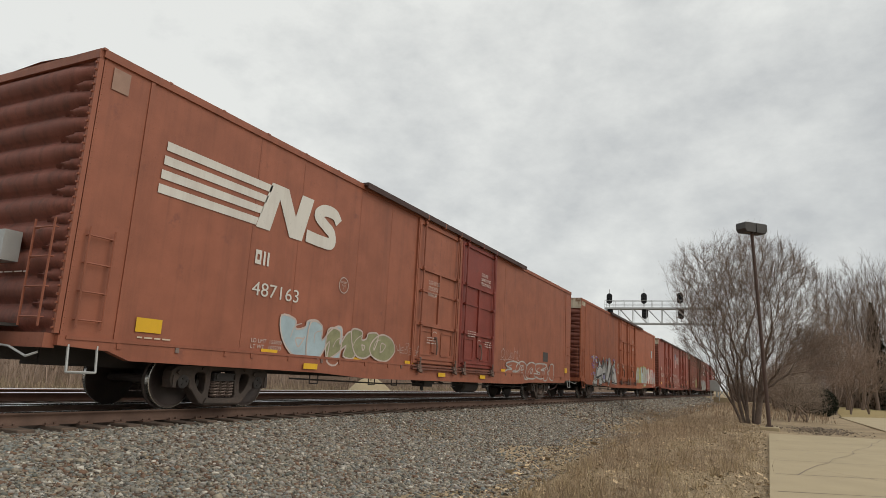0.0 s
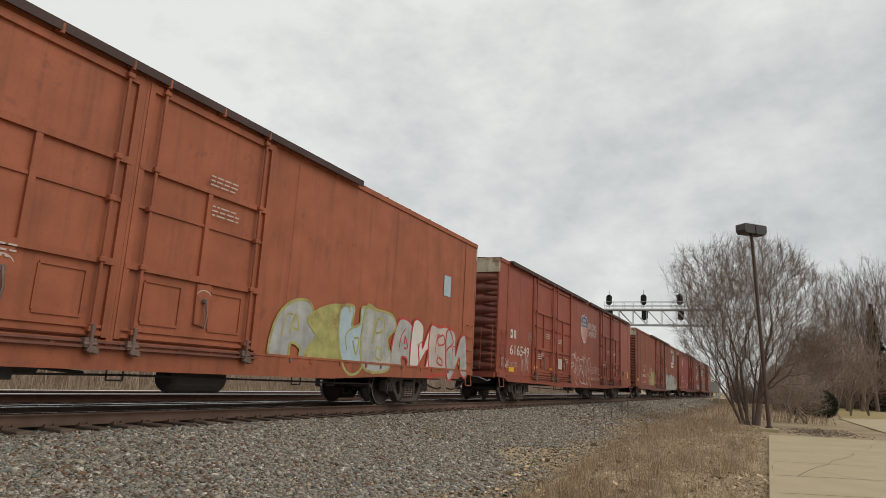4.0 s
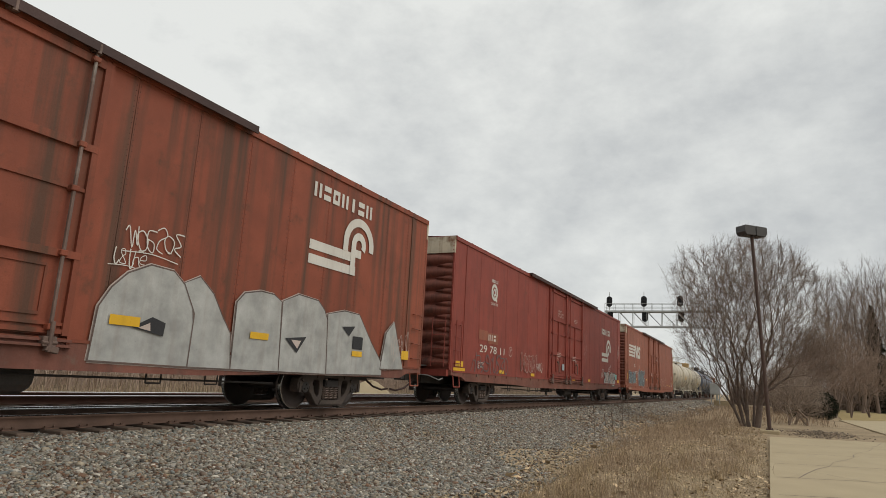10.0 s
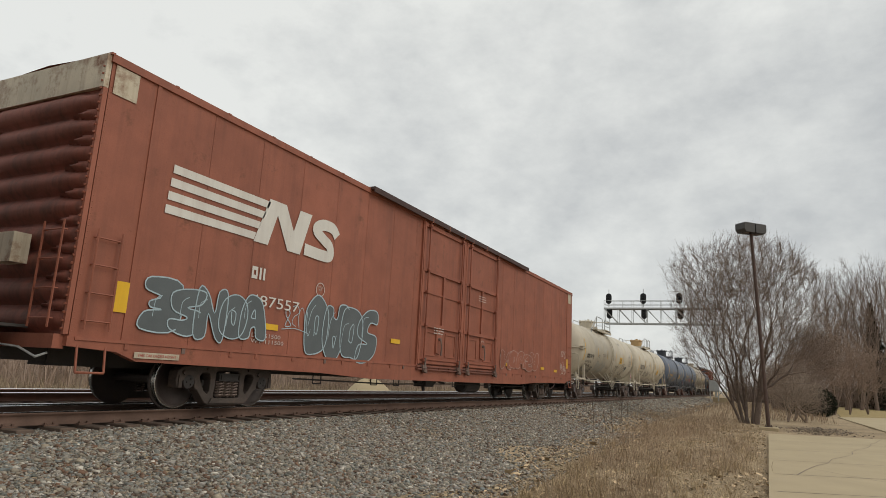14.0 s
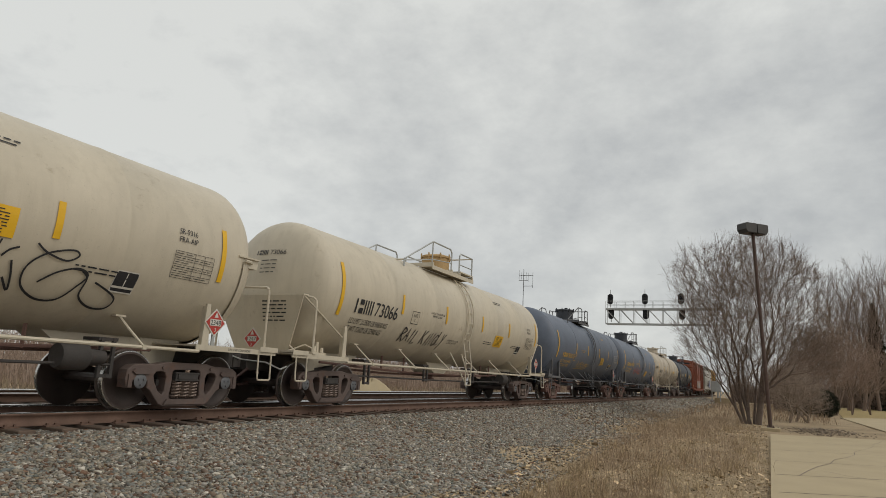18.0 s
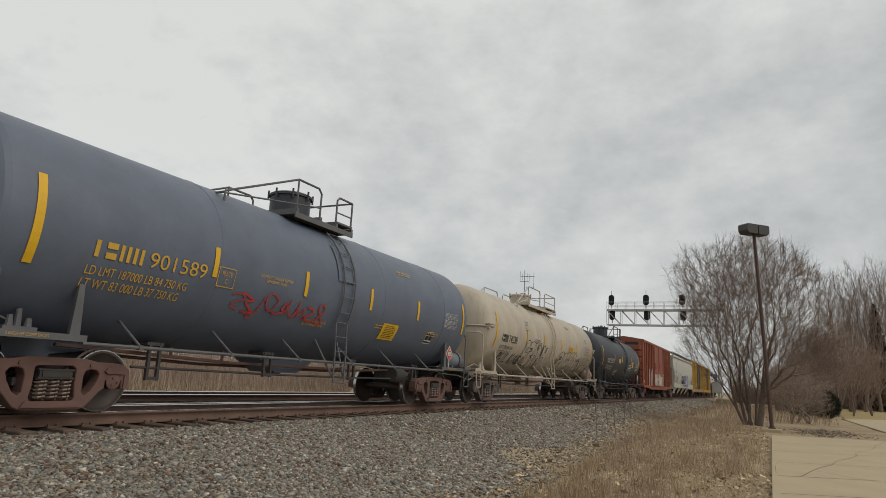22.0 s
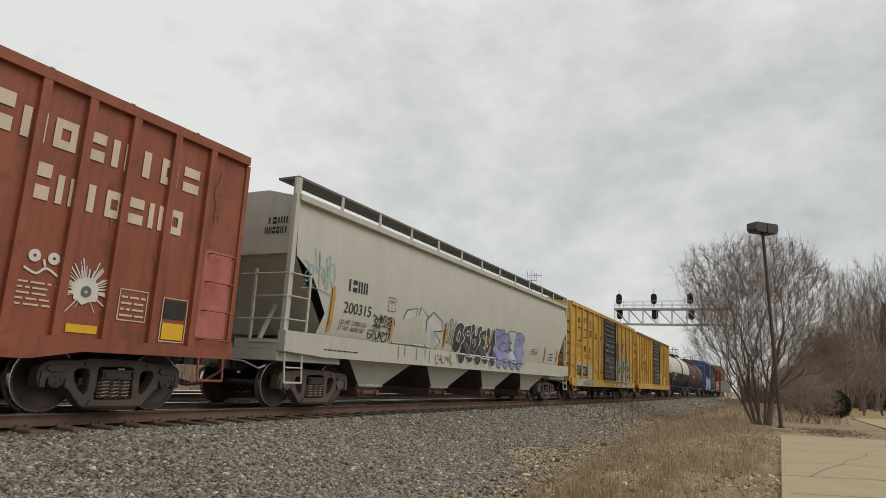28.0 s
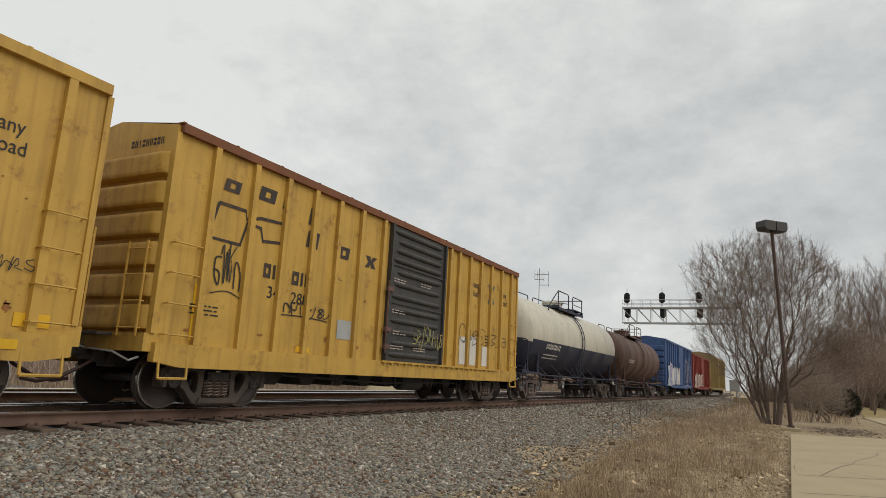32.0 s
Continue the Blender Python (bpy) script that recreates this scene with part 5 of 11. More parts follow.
        part("end_rivets", bm, material, car, "bolt heads up the corner of the end")["kind"] = "stuff"
        for y in (-w, w - 0.05):
            bm = bmesh.new()
            x0, x1 = sorted((sg * (half - 0.02), sg * (half + 0.05)))
            box(bm, x0, x1, y, y + 0.05, 1.052, zw - 0.004)
            part("end_corner_angle", bm, material, car)
        bm = bmesh.new()
        x0, x1 = sorted((sg * (half - 0.02), sg * (half + 0.06)))
        box(bm, x0, x1, -w, w, zw, top)
        part("end_band", bm, M_BAND if band else material, car, "dirty white band across the top of the end" if band else "")
        bm = bmesh.new()
        x0, x1 = sorted((sg * (half - 0.02), sg * (half + 0.14)))
        box(bm, x0, x1, -w + 0.05, w - 0.05, 0.86, 1.05)
        part("end_sill", bm, material, car)
        bm = bmesh.new()
        box(bm, sg * half - 0.02 if sg > 0 else sg * half - 0.45, sg * half + 0.45 if sg > 0 else sg * half + 0.02, -0.75, 0.75, 1.12, 1.16)
        part("crossover_step", bm, M_UNDER, car)
        bm = bmesh.new()
        ladder(bm, 0, 0.42, 0, (1.25, 1.65, 2.05, 2.45), 0.012)
        lad = part("end_ladder", bm, material, car)
        lad.matrix_basis = Matrix.Translation((sg * (half + 0.20), -w + 0.55 if sg < 0 else -w + 0.13, 0)) @ Matrix.Rotation(-math.pi / 2 * sg * -1, 4, "Z")
        bm = bmesh.new()
        x0, x1 = sorted((sg * (half - 0.18), sg * (half - 0.56)))
        if sg < 0:
            ladder(bm, x0, x1, -w - 0.07, (1.25, 1.63, 2.02, 2.40), 0.012, 0.07)
            part("side_ladder", bm, material, car)
        else:
            bm.free()
            rungs(car, x0, x1, -w - 0.07, (1.25, 1.63, 2.02, 2.40), 0.012, 0.07, material)
        bm = bmesh.new()
        pipe(bm, [(x0 - 0.02, -w - 0.02, 0.92), (x0 - 0.02, -w - 0.06, 0.56), (x1 + 0.02, -w - 0.06, 0.56), (x1 + 0.02, -w - 0.02, 0.92)], 0.018, 6)
        part("sill_step", bm, material if band else M_GALV, car, "bent steel step under the corner")
    bm = bmesh.new()
    box(bm, -half - 0.36, -half - 0.12, -0.55, -0.10, 2.0, 2.42)
    part("brake_housing", bm, M_BAND if band else M_GALV, car, "pale hand brake housing")
    for i, (a, b) in enumerate(doors):
        plug_door(car, X(a), X(b), w, top, (door_mats or {}).get(i, material), i)
    # under the floor
    bm = bmesh.new()
    box(bm, X(0.6), X(L - 0.6), -0.22, 0.22, 0.62, 1.0)
    part("centre_sill", bm, M_UNDER, car)
    bm = bmesh.new()
    box(bm, X(0.6), X(L - 0.6), -w + 0.1, w - 0.1, 0.94, 1.0)
    part("floor_pan", bm, M_UNDER, car)
    bm = bmesh.new()
    lathe(bm, [(X(L * 0.56), 0.0), (X(L * 0.56), 0.2), (X(L * 0.56) + 0.08, 0.25), (X(L * 0.56) + 1.15, 0.25), (X(L * 0.56) + 1.23, 0.2), (X(L * 0.56) + 1.23, 0.0)], 14)
    t = part("air_reservoir", bm, M_UNDER, car)
    t.location = (0, -0.75, 0.52)
    bm = bmesh.new()
    for x in (6.0, 8.3, 9.4, 13.0, 17.2, 18.4):
        for dx in (-0.14, 0.14):
            rod(bm, (X(x) + dx, -1.1, 0.94), (X(x) + dx, -1.1, 0.47), 0.014, 5)
        rod(bm, (X(x) - 0.14, -1.1, 0.47), (X(x) + 0.14, -1.1, 0.47), 0.014, 5)
    pipe(bm, [(X(5.2), -1.1, 0.56), (X(9.0), -1.1, 0.50), (X(13.2), -1.05, 0.55), (X(20.0), -1.1, 0.52)], 0.018, 5)
    part("brake_rigging", bm, M_UNDER, car)
    bm = bmesh.new()
    box(bm, X(11.0), X(11.5), -1.15, -0.75, 0.45, 0.80)
    rod(bm, (X(10.7), -0.95, 0.62), (X(11.9), -0.95, 0.62), 0.09, 8)
    rod(bm, (X(11.9), -0.95, 0.62), (X(12.6), -0.95, 0.56), 0.03, 6)
    rod(bm, (X(11.2), -0.95, 0.46), (X(11.25), -0.95, 0.34), 0.05, 7)
    bmesh.ops.bevel(bm, geom=bm.edges[:], offset=0.01, segments=1, affect="EDGES")
    part("brake_valve", bm, M_UNDER, car)
    add_truck(car, X(3.40), "dark")
    add_truck(car, X(L - 3.40), "dark")
    add_coupling(car, half, 1.1)
    return car


def plug_door(car, a, b, w, top, material, i):
    """A plug door with its frame grid, lock rods, cranks and hardware."""
    y = -w - 0.012
    z0, z1 = 1.06, top - 0.12
    bm = bmesh.new()
    box(bm, a + 0.02, b - 0.02, y, -w + 0.05, z0, z1)
    door = part("door", bm, material, car)
    m = (a + b) / 2
    for z, t, d in ((z0 + 0.05, 0.030, 0.045), (z0 + 0.145, 0.022, 0.035), (2.12, 0.05, 0.06), (3.02, 0.025, 0.03), (3.62, 0.05, 0.06), (z1 - 0.07, 0.06, 0.05)):
        bm = bmesh.new()
        box(bm, a + 0.02, b - 0.02, y - d, y, z - t, z + t)
        part("door_bar", bm, material, door)
    for x, za, zb in ((a + 0.05, z0, z1), (b - 0.05, z0, z1), (m, 2.17, 3.57)):
        bm = bmesh.new()
        box(bm, x - 0.045, x + 0.045, y - 0.052, y, za, zb)
        part("door_stile", bm, material, door)
    # the sunk lower fields
    for xa, xb in ((a + 0.42, m - 0.32), (m + 0.30, b - 0.42)):
        bm = bmesh.new()
        for za, zb in ((1.30, 1.345), (1.93, 1.965)):
            box(bm, xa, xb, y - 0.022, y, za, zb)
        for x in (xa, xb):
            box(bm, x - 0.018, x + 0.018, y - 0.0215, y, 1.346, 1.929)
        part("door_field", bm, material, door)
    for x in (a + 0.28, b - 0.28):
        bm = bmesh.new()
        rod(bm, (x, y - 0.085, z0 - 0.02), (x, y - 0.085, z1 + 0.02), 0.026, 8)
        part("lock_rod", bm, M_HINGE if material is M_BOX_D else material, door)
        for z in (z0 + 0.10, 2.12, 3.0, 3.62, z1 - 0.08):
            bm = bmesh.new()
            box(bm, x - 0.055, x + 0.055, y - 0.125, y, z - 0.04, z + 0.04)
            bmesh.ops.bevel(bm, geom=bm.edges[:], offset=0.012, segments=1, affect="EDGES")
            part("rod_guide", bm, material, door)
    bm = bmesh.new()
    x = m + (0.12 if i % 2 else -0.18)
    prism(bm, [(x - 0.14, 1.40), (x - 0.16, 2.04), (x + 0.14, 2.06), (x + 0.16, 1.72), (x + 0.10, 1.36)], y - 0.045, y)
    part("handle_plate", bm, material, door)
    bm = bmesh.new()
    rod(bm, (x, y - 0.045, 1.78), (x, y - 0.11, 1.78), 0.045, 10)
    pipe(bm, [(x, y - 0.11, 1.80), (x + 0.03, y - 0.13, 1.55), (x + 0.0, y - 0.13, 1.33)], 0.022, 6)
    part("handle", bm, M_HINGE, door, "worn steel door lever")
    bm = bmesh.new()
    arc = [(x + 0.17 * math.cos(t), y - 0.048, 1.80 + 0.15 * math.sin(t)) for t in [math.pi * (0.15 + 0.7 * k / 8) for k in range(9)]]
    for p, q in zip(arc, arc[1:]):
        bm.faces.new([bm.verts.new(c) for c in (p, q, (q[0], q[1], q[2] + 0.018), (p[0], p[1], p[2] + 0.018))])
    part("lever_arc", bm, M_DULLWHITE, door, "white painted arc over the lever")
    for x, q in ((a - 0.022, 1), (b + 0.022, -1)):
        bm = bmesh.new()
        box(bm, x - 0.026, x + 0.026, y - 0.04, -w, z0 - 0.1, z1 + 0.04)
        part("door_post", bm, material, car)
    for x in (a + 0.28, b - 0.28):
        bm = bmesh.new()
        box(bm, x - 0.09, x + 0.09, y - 0.13, y, z0 - 0.15, z0 - 0.02)
        rod(bm, (x, y - 0.13, z0 - 0.22), (x, y - 0.13, z0 + 0.17), 0.032, 7)
        rod(bm, (x - 0.10, y - 0.12, z0 - 0.10), (x + 0.10, y - 0.12, z0 - 0.10), 0.028, 7)
        prism(bm, [(x - 0.05, z0 - 0.20), (x + 0.12, z0 - 0.24), (x + 0.13, z0 - 0.16), (x - 0.02, z0 - 0.12)], y - 0.15, y - 0.06)
        bmesh.ops.bevel(bm, geom=bm.edges[:], offset=0.008, segments=1, affect="EDGES")
        part("door_crank", bm, M_HINGE, door, "grey worn crank of the door")
    for x in (a + 0.28, b - 0.28, m):
        bm = bmesh.new()
        rod(bm, (x, y - 0.12, z1 + 0.0), (x, y - 0.12, z1 + 0.14), 0.035, 7)
        box(bm, x - 0.07, x + 0.07, y - 0.10, y, z1 + 0.02, z1 + 0.10)
        part("door_hanger", bm, M_HINGE if material is M_BOX_D else material, door)
    for z, d in ((0.93, 0.10), (1.0, 0.07)):
        bm = bmesh.new()
        box(bm, a - 0.049, b + 0.049, y - d, -w - 0.046, z - 0.02, z + 0.014)
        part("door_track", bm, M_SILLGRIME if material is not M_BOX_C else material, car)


# ---- tank cars ----
def tank_car(front_truck, spacing, label, material, r=1.48, zc=2.57, over=0.10, rail_mat=None, hatch=None, black_half=None, rusty=False, dome_mat=None, jacket=False, gusset=False, dome=0.42, deep=0.72, rails=(-3.5, -2.2, -0.65, 0.0, 1.57), lad=-0.1, welds=(-2, -1, 0, 1, 2), crown=0.5, pad=False, tail=0.0, tank_end=None, grab=False, hoop=2.27, head=None, nose=0.0):
    """front_truck: place of the front truck at the start; over: how far the cylinder runs past the truck centres;
    tail: how much shorter the car is at its rear; tank_end: where the air reservoir lies past the rear truck; head: how much sooner the tank itself ends there;
    nose: how much flatter and fuller the front head is."""
    head = tail if head is None else head
    rail_mat = rail_mat or material
    end = 1.95
    L = spacing + 2 * end
    car = car_thing("tank_car", label, front_truck - end, L, (end, L - end - tail), 0.0, "tank car")
    h0 = spacing / 2 + over
    arc = [math.pi / 2 * k / 13 for k in range(12, 0, -1)]
    head_of = lambda d, full: [(-h0 - deep, 0.02)] + [(-h0 - d - (deep - d) * math.sin(a) ** (2 * full), r * math.cos(a)) for a in arc] + [(-h0 - d, r)]
    left = head_of(nose, crown - 0.6 * nose)
    right = [(-x - head, q) for x, q in head_of(0.0, crown)[::-1]]
    rings = [h0 * k / 3 for k in welds]
    bm = bmesh.new()
    lathe(bm, left + [p for x in rings for p in ((x - 0.022, r), (x - 0.012, r + 0.008), (x + 0.012, r + 0.008), (x + 0.022, r))] + right, 72)
    shell = part("tank_shell", bm, material, car)
    smooth_by(shell.data, 14 if crown > 0.52 else 40)
    shell.location.z = zc
    if black_half:
        me = shell.data
        me.materials.append(black_half)
        for p in me.polygons:
            if p.center.z < -0.32:
                p.material_index = 1
    if jacket:
        for sg in (-1, 1):
            bm = bmesh.new()
            pr = [(x, q + 0.03) for x, q in (left if sg < 0 else right[::-1])]
            n = 40
            ringsv = []
            for x, q in pr:
                ringsv.append([bm.verts.new((x + sg * 0.03, q * math.cos(math.pi + math.pi * k / n), q * math.sin(math.pi + math.pi * k / n) + zc)) for k in range(n + 1)])
            for p, q in zip(ringsv, ringsv[1:]):
                for k in range(n):
                    bm.faces.new((p[k], p[k + 1], q[k + 1], q[k]))
            part("head_shield", bm, material, car, "lower half head shield", True)
            bm = bmesh.new()
            rim = [(x + sg * 0.04, q + 0.035) for x, q in pr]
            pipe(bm, [(x, -q, zc) for x, q in rim[::-1]] + [(x, q, zc) for x, q in rim], 0.028, 6)
            part("shield_lip", bm, material, car)
    # saddles and stub sills, decks, rails, steps and posts at both ends
    low = material if not black_half else black_half
    for sg in (-1, 1):
        c = -spacing / 2 if sg < 0 else spacing / 2 - tail
        e = c + sg * 1.78
        k = -spacing / 2 - over if sg < 0 else spacing / 2 + over - head
        bm = bmesh.new()
        prism(bm, [(c - 0.3, 0.72), (c + 0.3, 0.72), (c + 0.42, zc - r * 0.93), (c - 0.42, zc - r * 0.93)], -0.36, 0.36)
        part("saddle", bm, low, car)
        bm = bmesh.new()
        prism(bm, [(c - sg * 0.3, 0.80), (c - sg * 1.9, 1.02), (c - sg * 2.1, zc - r + 0.06), (c - sg * 0.3, zc - r + 0.06)], -0.33, 0.33)
        part("sill_pad", bm, low, car)
        bm = bmesh.new()
        x0, x1 = sorted((c - sg * 1.2, e))
        box(bm, x0, x1, -0.24, 0.24, 0.70, 1.05)
        part("stub_sill", bm, M_UNDER, car)
        bm = bmesh.new()
        x0, x1 = sorted((c - sg * 0.16, e))
        box(bm, x0, x1, -1.38, 1.38, 1.05, 1.075)
        box(bm, x0, x1, -1.405, -1.38, 0.985, 1.075)
        part("end_platform", bm, rail_mat, car)
        bm = bmesh.new()
        x0, x1 = sorted((e - sg * 0.46, e + sg * 0.02))
        box(bm, x0, x1, -1.43, -0.85, 1.085, 1.125)
        box(bm, x0, x1, -1.435, -1.43, 1.04, 1.13)
        part("step_plate", bm, rail_mat, car)
        h = c + sg * (1.10 if sg < 0 else 1.48)
        out = min(h, k - deep - 0.07) if sg < 0 else max(h, k + deep + 0.07)
        bm = bmesh.new()
        pipe(bm, [(h, -1.36, 1.07), (h, -1.36, hoop - 0.16), (h, -1.345, hoop - 0.07), (h + sg * 0.03, -1.28, hoop - 0.015), (h + sg * 0.09, -1.18, hoop), (out, -0.62, hoop), (out, 0.62, hoop), (h + sg * 0.09, 1.18, hoop), (h, 1.36, hoop - 0.14), (h, 1.36, 1.07)], 0.024, 7)
        part("end_railing", bm, rail_mat, car)
        bm = bmesh.new()
        box(bm, h - 0.06, h + 0.06, -1.42, -1.30, 1.076, 1.10)
        rod(bm, (h, -1.36, 1.10), (h, -1.36, 1.2), 0.034, 7)
        part("railing_foot", bm, rail_mat, car)
        if gusset:
            # head shield plate with a top flange, tied to the posts
            bm = bmesh.new()
            t, b = c + sg * 1.38, c + sg * 1.12
            ring_ = [(-1.22, 2.28), (-0.72, 1.09), (0.72, 1.09), (1.22, 2.28)]
            f = [bm.verts.new((b + (t - b) * (z - 1.09) / 1.19, y, z)) for y, z in ring_]
            g = [bm.verts.new((v.co.x - sg * 0.03, v.co.y, v.co.z)) for v in f]
            bm.faces.new(f)
            bm.faces.new(g[::-1])
            for q in range(4):
                bm.faces.new((f[q], g[q], g[(q + 1) % 4], f[(q + 1) % 4]))
            x0, x1 = sorted((t, t - sg * 0.16))
            box(bm, x0, x1, -1.22, 1.22, 2.28, 2.31)
            bmesh.ops.recalc_face_normals(bm, faces=bm.faces)
            part("head_shield", bm, low, car, "flat trapezoid head shield with a top flange")
            for pts in ([(t - sg * 0.06, -1.20, 2.26), (c + sg * 0.10, -1.36, 1.50)], [(t - sg * 0.05, 0.6, 2.3), (h, -0.95, 1.10)]):
                bm = bmesh.new()
                pipe(bm, pts, 0.02, 6)
                part("slanted_brace", bm, rail_mat, car)
        if jacket:
            bm = bmesh.new()
            box(bm, *sorted((k - sg * 0.05, k + sg * 0.42)), -r * 0.995, -r * 0.90, zc - 0.10, zc + 0.06)
            box(bm, *sorted((k - sg * 0.08, k + sg * 0.45)), -r * 1.02, -r * 0.90, zc + 0.06, zc + 0.085)
            part("shoulder_bracket", bm, material, car)
        bm = bmesh.new()
        x = c + sg * 0.02
        prism(bm, [(x - 0.075, 1.06), (x + 0.075, 1.06), (x + 0.04, 1.76), (x - 0.04, 1.76)], -1.395, -1.355)
        prism(bm, [(x - 0.03, 1.06), (x + 0.03, 1.06), (x + 0.02, 1.72), (x - 0.02, 1.72)], -1.355, -1.27)
        part("corner_post", bm, rail_mat, car)
        if sg < 0:
            bm = bmesh.new()
            x = c - 0.62
            for dx, dy, hh in ((-0.12, 0, 0.15), (0.0, 0.03, 0.24), (0.11, -0.02, 0.12)):
                rod(bm, (x + dx, -1.12 + dy, 1.12), (x + dx, -1.12 + dy, 1.12 + hh), 0.05, 8, 0.035)
            box(bm, x - 0.22, x + 0.22, -1.18, -1.04, 1.076, 1.13)
            pipe(bm, [(x - 0.12, -1.1, 1.2), (x - 0.3, -1.0, 1.28), (x - 0.6, -0.8, 1.12)], 0.016, 5)
            part("brake_valve", bm, rail_mat, car)
        elif tank_end is not None:
            # hand brake wheel on its stand
            w = h - 0.26
            stand = part("hand_brake", bm_box(w - 0.09, w - 0.03, -0.88, -0.82, 1.076, 1.98), rail_mat, car)
            bm = bmesh.new()
            n = 16
            rim = [(w + 0.03, -0.85 + 0.26 * math.cos(2 * math.pi * q / n), 1.93 + 0.26 * math.sin(2 * math.pi * q / n)) for q in range(n + 1)]
            pipe(bm, rim, 0.017, 6)
            for q in range(0, n, 4):
                rod(bm, (w, -0.85, 1.93), rim[q + 1], 0.012, 5)
            rod(bm, (w - 0.03, -0.85, 1.93), (w + 0.04, -0.85, 1.93), 0.045, 8)
            part("brake_wheel", bm, rail_mat, stand)
        bm = bmesh.new()
        xa, xb = sorted((e - sg * 0.12, e - sg * 0.46))
        pipe(bm, [(xa, -1.40, 1.08), (xa, -1.42, 0.56), (xa + 0.03, -1.42, 0.53), (xb - 0.03, -1.42, 0.53), (xb, -1.42, 0.56), (xb, -1.40, 1.08)], 0.017, 6)
        part("sill_step", bm, rail_mat, car)
        if grab and sg < 0:
            for x, top in ((c - 1.52, 2.12), (c - 1.0, 1.98)):
                bm = bmesh.new()
                pipe(bm, [(x, -1.20, top - 0.04), (x, -1.36, top), (x, -1.41, top - 0.04), (x, -1.42, 1.0), (x, -1.42, 0.42)] if x < c - 1.2 else [(x, -1.20, top), (x, -1.41, top - 0.03), (x, -1.41, 1.07)], 0.028, 6)
                part("grab_iron", bm, rail_mat, car)
    if tank_end is not None:
        x = spacing / 2 - tail + tank_end
        bm = bmesh.new()
        lathe(bm, [(x - 0.52, 0.0), (x - 0.51, 0.10), (x - 0.47, 0.19), (x - 0.40, 0.23), (x + 0.40, 0.23), (x + 0.47, 0.19), (x + 0.51, 0.10), (x + 0.52, 0.0)], 24)
        tank = part("air_reservoir", bm, mat("reservoir_grey_paint", (0.16, 0.175, 0.20), 0.5, var=0.2) if rusty else material, car, "air reservoir on the end deck", True)
        tank.location = (0, -1.06, 1.31)
        if rusty:
            bm = bmesh.new()
            lathe(bm, [(x + 0.10, 0.22), (x + 0.10, 0.262), (x + 0.135, 0.262), (x + 0.135, 0.22)], 24)
            for q in range(14):
                t = 2 * math.pi * q / 14
                rod(bm, (x + 0.085, 0.25 * math.cos(t), 0.25 * math.sin(t)), (x + 0.15, 0.25 * math.cos(t), 0.25 * math.sin(t)), 0.014, 5)
            part("bolted_flange", bm, rail_mat, tank)
        for dx in (-0.3, 0.3):
            part("reservoir_bracket", bm_box(x + dx - 0.04, x + dx + 0.04, -1.25, -0.86, 1.076, 1.16), rail_mat, car)
    # long side handrail with brackets
    bm = bmesh.new()
    a, b = -spacing / 2 + 0.1, spacing / 2 - tail - 0.1
    pipe(bm, [(a, -1.40, 0.965), (b, -1.40, 0.965)], 0.028, 8)
    part("side_handrail", bm, rail_mat, car)
    for k in range(6):
        x = a + (b - a) * (k + 0.5) / 6
        bm = bmesh.new()
        pipe(bm, [(x, -1.40, 0.98), (x - 0.10, -1.14, 1.24), (x - 0.15, -0.96, 1.42)], 0.02, 6)
        box(bm, x - 0.25, x - 0.07, -1.02, -0.90, 1.40, 1.43)
        box(bm, x - 0.035, x + 0.035, -1.435, -1.365, 0.93, 1.0)
        part("handrail_bracket", bm, rail_mat, car)
    # hatch, its housing and platform
    hx = (hatch or 0.0)
    bm = bmesh.new()
    zt = zc + r
    dm = dome_mat or material
    lathe(bm, [(zt - 0.1, 0.46), (zt + dome - 0.12, 0.46), (zt + dome - 0.11, 0.50), (zt + dome - 0.06, 0.50), (zt + dome - 0.02, 0.42), (zt + dome, 0.0)], 22, "z")
    d = part("manway_dome", bm, dm, car, smooth=True)
    d.location.x = hx
    bm = bmesh.new()
    rod(bm, (0.28, 0, zt + dome - 0.02), (0.28, 0, zt + dome + 0.10), 0.09, 10)
    part("hatch_valve", bm, dm, d)
    for k in range(8):
        t = 2 * math.pi * k / 8
        bm = bmesh.new()
        rod(bm, (0.50 * math.cos(t), 0.50 * math.sin(t), zt + dome - 0.18), (0.50 * math.cos(t), 0.50 * math.sin(t), zt + dome + 0.02), 0.025, 6)
        part("hatch_bolt", bm, dm, d)
    rf, ra, rb, rc, rd = rails
    for y0, y1 in ((-1.05, -0.62), (0.62, 1.05)):
        bm = bmesh.new()
        box(bm, ra - 0.1, rd, y0, y1, zt - 0.13, zt - 0.09)
        box(bm, ra - 0.1, rd, y0 - 0.03, y0 - 0.001, zt - 0.20, zt - 0.085)
        part("platform", bm, rail_mat, car)
    bm = bmesh.new()
    box(bm, rc, rd, -1.05, 1.05, zt + 0.02, zt + 0.06)
    part("cross_platform", bm, rail_mat, car)
    for x in (ra, rb, rc, rd):
        bm = bmesh.new()
        box(bm, x - 0.03, x + 0.03, -1.05, 1.05, zt - 0.09, zt + 0.01)
        part("platform_brace", bm, rail_mat, car)
    zr = zt + 0.64
